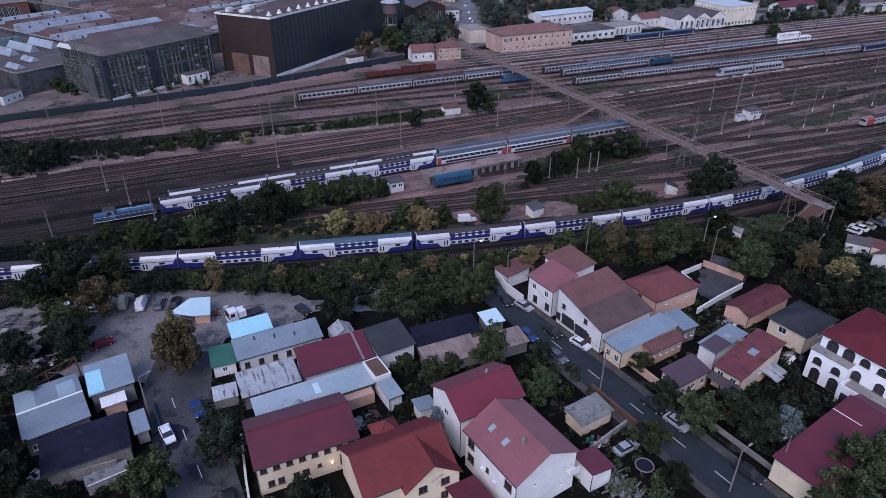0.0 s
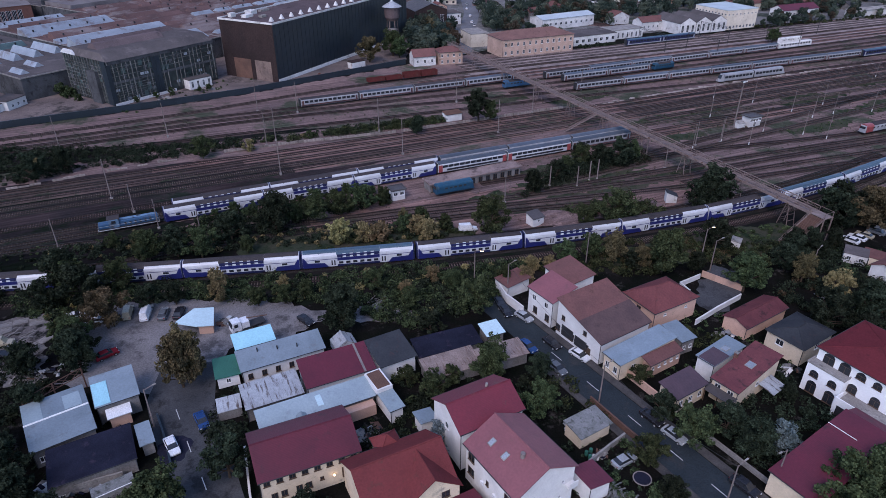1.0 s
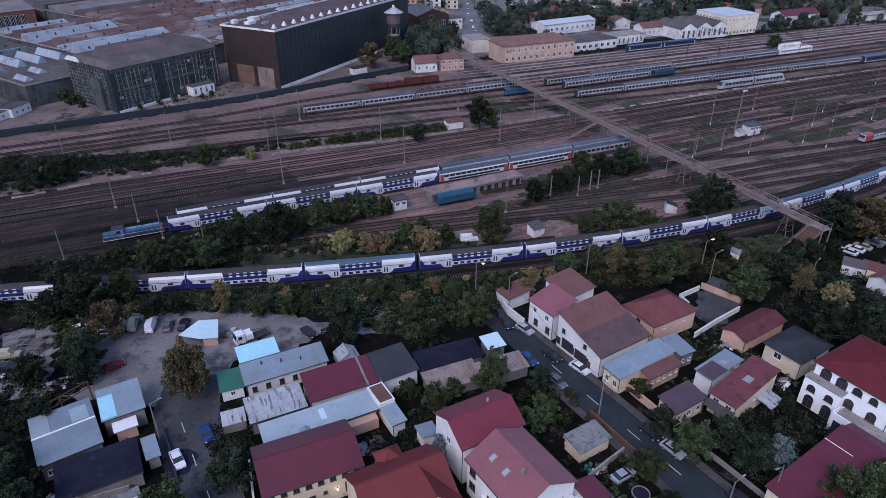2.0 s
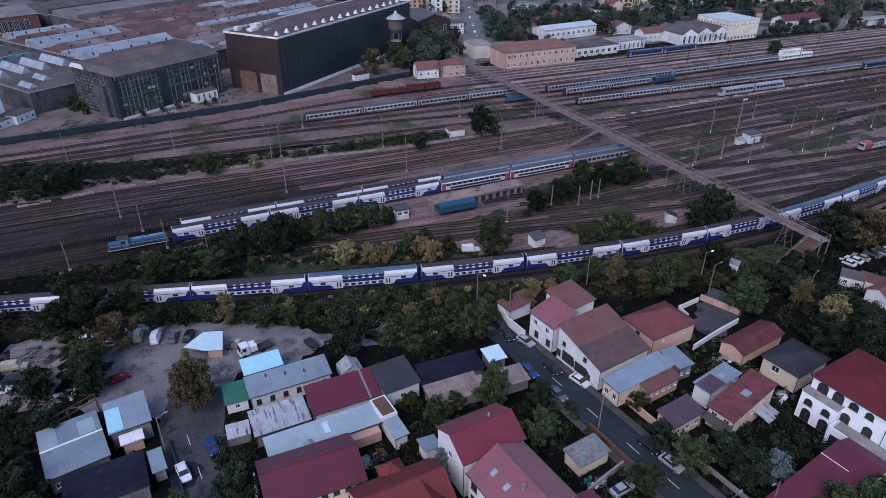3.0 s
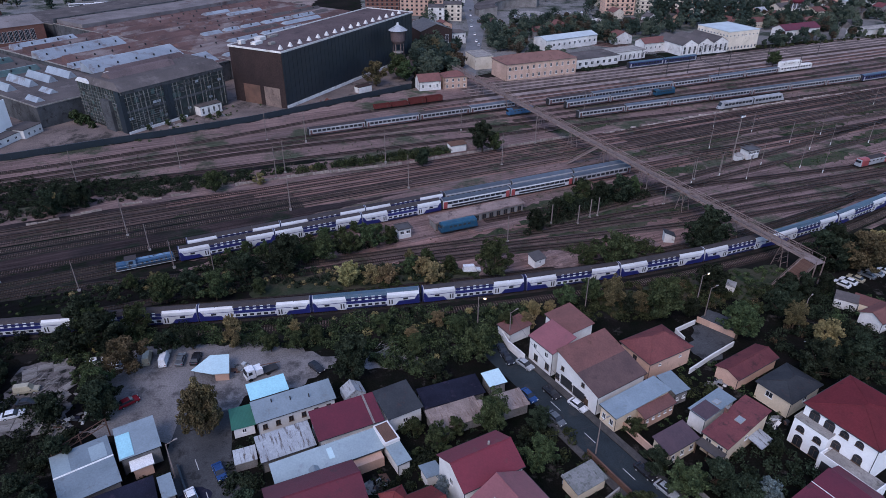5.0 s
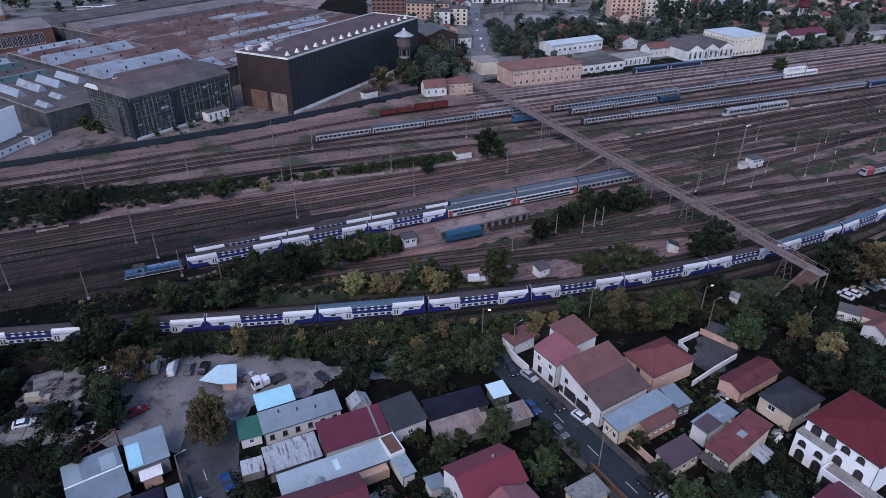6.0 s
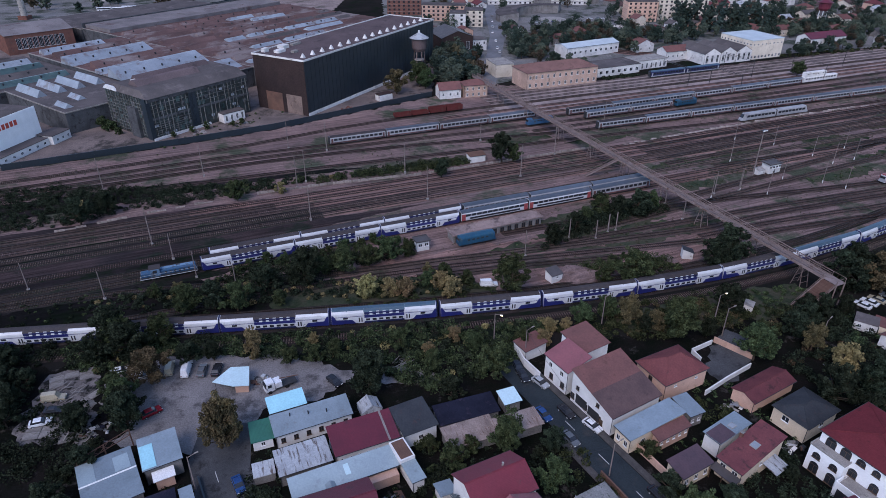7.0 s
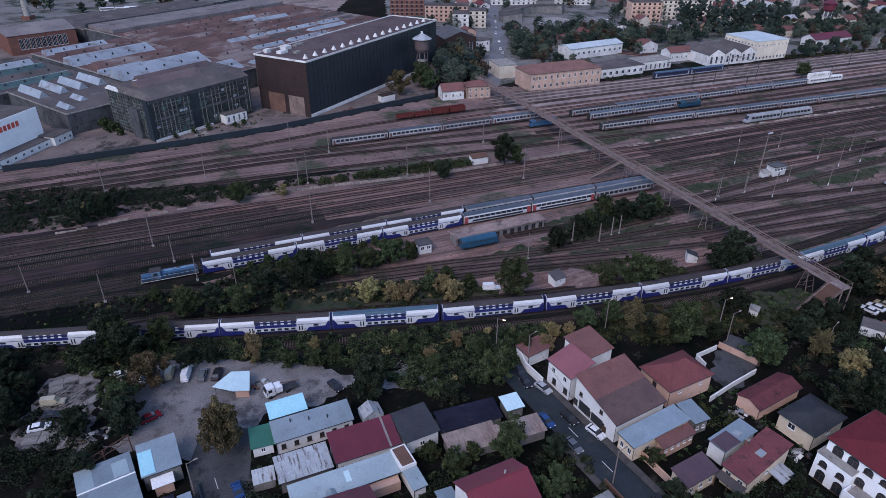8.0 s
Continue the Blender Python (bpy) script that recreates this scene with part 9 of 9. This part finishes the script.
# ---- yard and garden clutter ----
def trampoline(x, y):
    ob = thing("trampoline", x, y, 0, "round garden trampoline with a pale rim", "trampoline")
    n = 20
    ring = [(math.cos(2 * math.pi * i / n), math.sin(2 * math.pi * i / n)) for i in range(n)]
    part("mat", Geo().hull([(1.25 * c, 1.25 * s, 0.78) for c, s in ring], [(1.25 * c, 1.25 * s, 0.8) for c, s in ring]), SLATEBLUE, ob)
    g = Geo()
    for i in range(n):
        a, b = ring[i], ring[(i + 1) % n]
        g.tube((1.35 * a[0], 1.35 * a[1], 0.82), (1.35 * b[0], 1.35 * b[1], 0.82), 0.1)
    part("rim", g, DECK, ob, "pale padded rim")
    for i in range(0, n, 5):
        part("leg", Geo().tube((1.35 * ring[i][0], 1.35 * ring[i][1], 0), (1.35 * ring[i][0], 1.35 * ring[i][1], 0.8), 0.04), DARK, ob)


trampoline(30.0, 67.2)


def plank_heap(x, y, n, label, seed, spread=2.4, material=None):
    rng = random.Random(seed)
    ob = thing("plank_heap", x, y, rng.uniform(0, 180), label, "wood pile")
    for i in range(n):
        L = rng.uniform(1.4, 3.6)
        part("plank", Geo().box(-L / 2, L / 2, -0.12, 0.12, -0.03, 0.03), material or RUSTY, ob, "", pose(rng.uniform(-spread, spread) * 0.6, rng.uniform(-spread, spread), 0.06 + 0.05 * (i % 12), rng.uniform(-6, 6), rng.uniform(-6, 6), rng.gauss(0, 22)))
    return ob


plank_heap(25.8, 63.4, 64, "heap of pale weathered planks and boards", 3, 2.6, MOSSY)
plank_heap(-13.5, 114.0, 22, "scattered boards and rubble by the scrub", 4, 3.0, GREYWALL)
plank_heap(22.0, 78.0, 12, "loose boards beside a shed", 5, 1.4)
plank_heap(-78.5, 91.0, 20, "broken slabs and boards in the yard", 6, 3.6, CONC)
plank_heap(-86.0, 103.0, 16, "broken slabs and boards in the yard", 7, 3.6, GREYWALL)


def rubble_slabs(x, y, ang, L, W, label):
    ob = thing("concrete_slabs", x, y, ang, label, "paving")
    rng = random.Random(int(x * 10))
    nx, ny = max(1, int(L / 3)), max(1, int(W / 2))
    for i in range(nx):
        for j in range(ny):
            if rng.random() < 0.2:
                continue
            part("slab", shared("slab", lambda: Geo().box(-1.42, 1.42, -0.93, 0.93, 0, 0.16).mesh("slab", GREYWALL)), None, ob, "", pose(-L / 2 + 3 * i + 1.5, -W / 2 + 2 * j + 1, 0.05, rng.uniform(-2, 2), rng.uniform(-2, 2), rng.uniform(-4, 4)))


rubble_slabs(-83.5, 91.0, 12, 8, 4, "broken pale concrete slabs behind the yard")
rubble_slabs(-87.0, 106.8, 30, 9, 4, "row of pale concrete slabs beside scrub")
rubble_slabs(-79.5, 97.0, 62, 12, 6, "broken pale concrete slabs beside parked cars")
rubble_slabs(-76.5, 88.6, 20, 6, 4, "tilted pale concrete slabs by a wall")


def flatbed_truck(x, y, ang):
    ob = thing("flatbed_truck", x, y, ang, "white lorry cab with an empty dark flatbed", "truck")
    cab = part("cab", Geo().hull([(0.2, -1.1, 0.7), (2.3, -1.1, 0.7), (2.3, 1.1, 0.7), (0.2, 1.1, 0.7)], [(0.3, -1.0, 2.75), (1.9, -1.0, 2.75), (1.9, 1.0, 2.75), (0.3, 1.0, 2.75)]), CARS["white"], ob)
    part("windscreen", Geo().hull([(2.17, -0.9, 1.65), (2.24, -0.9, 1.65), (2.24, 0.9, 1.65), (2.17, 0.9, 1.65)], [(1.96, -0.85, 2.55), (2.02, -0.85, 2.55), (2.02, 0.85, 2.55), (1.96, 0.85, 2.55)]), GLASS, cab)
    for sy in (-1, 1):
        part("side_window", Geo().box(0.9, 1.7, sy * 1.06 - 0.04, sy * 1.06 + 0.04, 1.7, 2.4), GLASS, cab)
        part("mirror", Geo().box(2.0, 2.12, sy * 1.32 - 0.1, sy * 1.32 + 0.1, 1.6, 2.1), DARK, cab)
        for wx in (1.4, -2.4):
            part("wheel", Geo().tube((wx, sy * 0.82, 0.45), (wx, sy * 1.1, 0.45), 0.45, None, 12), TYRE, ob)
    part("box", Geo().box(-1.4, 0.1, -1.05, 1.05, 0.95, 2.3), CARS["white"], ob, "white tool box behind the cab")
    part("chassis", Geo().box(-4.6, 2.2, -0.5, 0.5, 0.55, 0.8), DARK, ob)
    part("bed", Geo().box(-4.8, -1.5, -1.1, 1.1, 0.82, 0.95), DARK, ob, "dark empty load bed")
    part("boom", Geo().beam((-1.2, 0, 2.5), (-5.4, 0.2, 1.7), 0.14), RUSTDOOR, ob, "rusty folded loading boom")


flatbed_truck(-41.0, 105.2, 215)


def scrap_heap(x, y, ang, L, W, n, seed, label):
    """Boxes, sheets and lumps thrown together."""
    rng = random.Random(seed)
    ob = thing("scrap_heap", x, y, ang, label, "heap")
    for i in range(n):
        a, b, h = rng.uniform(0.3, 1.2), rng.uniform(0.2, 0.8), rng.uniform(0.1, 0.7)
        px, py = rng.uniform(-L / 2, L / 2), rng.uniform(-W / 2, W / 2)
        m = rng.choice((RUSTY, CONC, GREYWALL, RUSTDOOR, MOSSY, DARK, SLATEBLUE, FARWHITE))
        kind = rng.choice(("sheet", "box", "lump"))
        if kind == "sheet":
            part("metal_sheet", Geo().box(-a, a, -b, b, 0, 0.04), m, ob, "", pose(px, py, 0.12 + 0.4 * rng.random(), rng.uniform(-25, 25), rng.uniform(-25, 25), rng.uniform(0, 180)))
        elif kind == "box":
            part("crate", Geo().box(-a * 0.5, a * 0.5, -b * 0.6, b * 0.6, 0, h), m, ob, "", pose(px, py, 0.06, 0, 0, rng.uniform(0, 180)))
        else:
            part("lump", Geo().hull([(-a * 0.6, -b, 0), (a * 0.7, -b * 0.8, 0), (a * 0.5, b, 0), (-a * 0.7, b * 0.7, 0)], [(-a * 0.2, -b * 0.3, h), (a * 0.3, -b * 0.4, h * 0.8), (a * 0.2, b * 0.3, h), (-a * 0.3, b * 0.2, h * 0.7)]), m, ob, "", pose(px, py, 0.05, 0, 0, rng.uniform(0, 180)))


scrap_heap(-55.0, 64.9, 32, 9.0, 2.2, 46, 1, "scrap, boards and crates heaped behind a garage")
scrap_heap(-61.0, 65.2, 20, 5.0, 3.0, 22, 2, "pale rubbish heap beside a workshop")
scrap_heap(-14.2, 76.2, 24, 8.0, 1.8, 34, 3, "building clutter stacked in front of a long shed")
scrap_heap(-45.0, 107.6, 20, 3.4, 2.0, 18, 4, "scrap and wheels beside a lorry")
scrap_heap(-73.0, 91.5, 40, 6.0, 3.0, 22, 5, "dark scrap along the yard's edge")
scrap_heap(83.5, 117.2, 10, 3.0, 2.2, 20, 6, "pale rubbish heap at the foot of a pole")
scrap_heap(81.5, 112.0, 30, 4.0, 2.0, 16, 7, "boards and rubbish in an overgrown plot")
scrap_heap(24.5, 72.6, 30, 3.0, 1.6, 16, 8, "garden odds and ends beside a shed")
scrap_heap(56.0, 103.5, 33, 4.5, 2.2, 20, 9, "odds and ends in a back yard")
scrap_heap(64.0, 92.5, 33, 4.0, 2.4, 18, 10, "building rubble behind a cream house")
store = house("lean_to_store", "low store with a grey corrugated lean roof", -48.6, 64.6, 5.8, 2.0, 35, 1.9, 0.3, "m+y", GREYWALL, MOSSY, category="shed", over=0.1, pipes=False)
part("white_rail", Geo().tube((-2.7, -1.0, 2.05), (2.7, -1.0, 2.05), 0.07), FRAME, store, "white pipe along the roof edge")


def barrel(x, y):
    ob = thing("barrel", x, y, 0, "teal plastic garden barrel with a lid", "barrel", "garden barrels")
    part("drum", Geo().cyl(0, 0, 0, 0.45, 0.26, 0.32, 12).cyl(0, 0, 0.45, 0.9, 0.32, 0.27, 12), GREEN, ob)
    part("lid", Geo().cyl(0, 0, 0.9, 0.95, 0.29, 0.28, 12), GREEN, ob)


for x, y in ((22.6, 72.4), (23.4, 72.9), (23.0, 71.6)):
    barrel(x, y)


def steel_frame():
    ob = thing("lattice_girder", -67.2, 84.0, 54, "rusty steel lattice girder over the wall", "girder")
    part("top_chord", Geo().beam((-5, 0, 4.4), (5, 0, 4.4), 0.12), RUSTDOOR, ob)
    part("bottom_chord", Geo().beam((-5, 0, 3.0), (5, 0, 3.0), 0.12), RUSTDOOR, ob)
    for i in range(5):
        x = -5 + 2 * i
        part("diagonal", Geo().beam((x, 0, 3.0), (x + 2, 0, 4.4), 0.07).beam((x, 0, 4.4), (x + 2, 0, 3.0), 0.07), RUSTDOOR, ob)
    for x in (-5, 0, 5):
        part("post", Geo().box(x - 0.1, x + 0.1, -0.1, 0.1, 0, 4.4), RUSTDOOR, ob)


steel_frame()


def soil_heap(x, y, r, h, label, material):
    ob = thing("soil_heap", x, y, 0, label, "heap")
    g = Geo()
    rng = random.Random(9)
    n, k = 20, 5
    for j in range(k + 1):
        q = j / k
        for i in range(n):
            a = 2 * math.pi * i / n
            rr = r * (1 - q) * (0.85 + 0.3 * rng.random())
            g.v.append((rr * math.cos(a) * 1.4, rr * math.sin(a), h * math.sin(q * math.pi / 2) * (0.9 + 0.2 * rng.random()) if j else 0))
    for j in range(k):
        for i in range(n):
            g.f.append((j * n + i, j * n + (i + 1) % n, (j + 1) * n + (i + 1) % n, (j + 1) * n + i))
    part("soil", g, material, ob)


soil_heap(31.5, 155.0, 5.5, 1.8, "heap of brown spoil beside the tracks", YARD)


def cable(points, label, sag=0.8):
    """A thin overhead cable hanging between two poles."""
    ob = thing("overhead_cable", 0, 0, 0, label, "cable")
    a, b = Vector(points[0]), Vector(points[1])
    prev = a
    g = Geo()
    for i in range(1, 9):
        q = i / 8
        p = a.lerp(b, q) - Vector((0, 0, sag * 4 * q * (1 - q)))
        g.tube(prev, p, 0.025, None, 4)
        prev = p
    part("wire", g, DARK, ob)


cable(((27.2, 84.6, 8.0), (16.5, 83.0, 6.0)), "thin black cable across the street to a house")
cable(((27.2, 84.6, 8.0), (13.9, 117.9, 8.0)), "thin black cable along the street", 1.6)
cable(((27.2, 84.6, 8.0), (41.2, 63.1, 8.0)), "thin black cable along the street", 1.2)
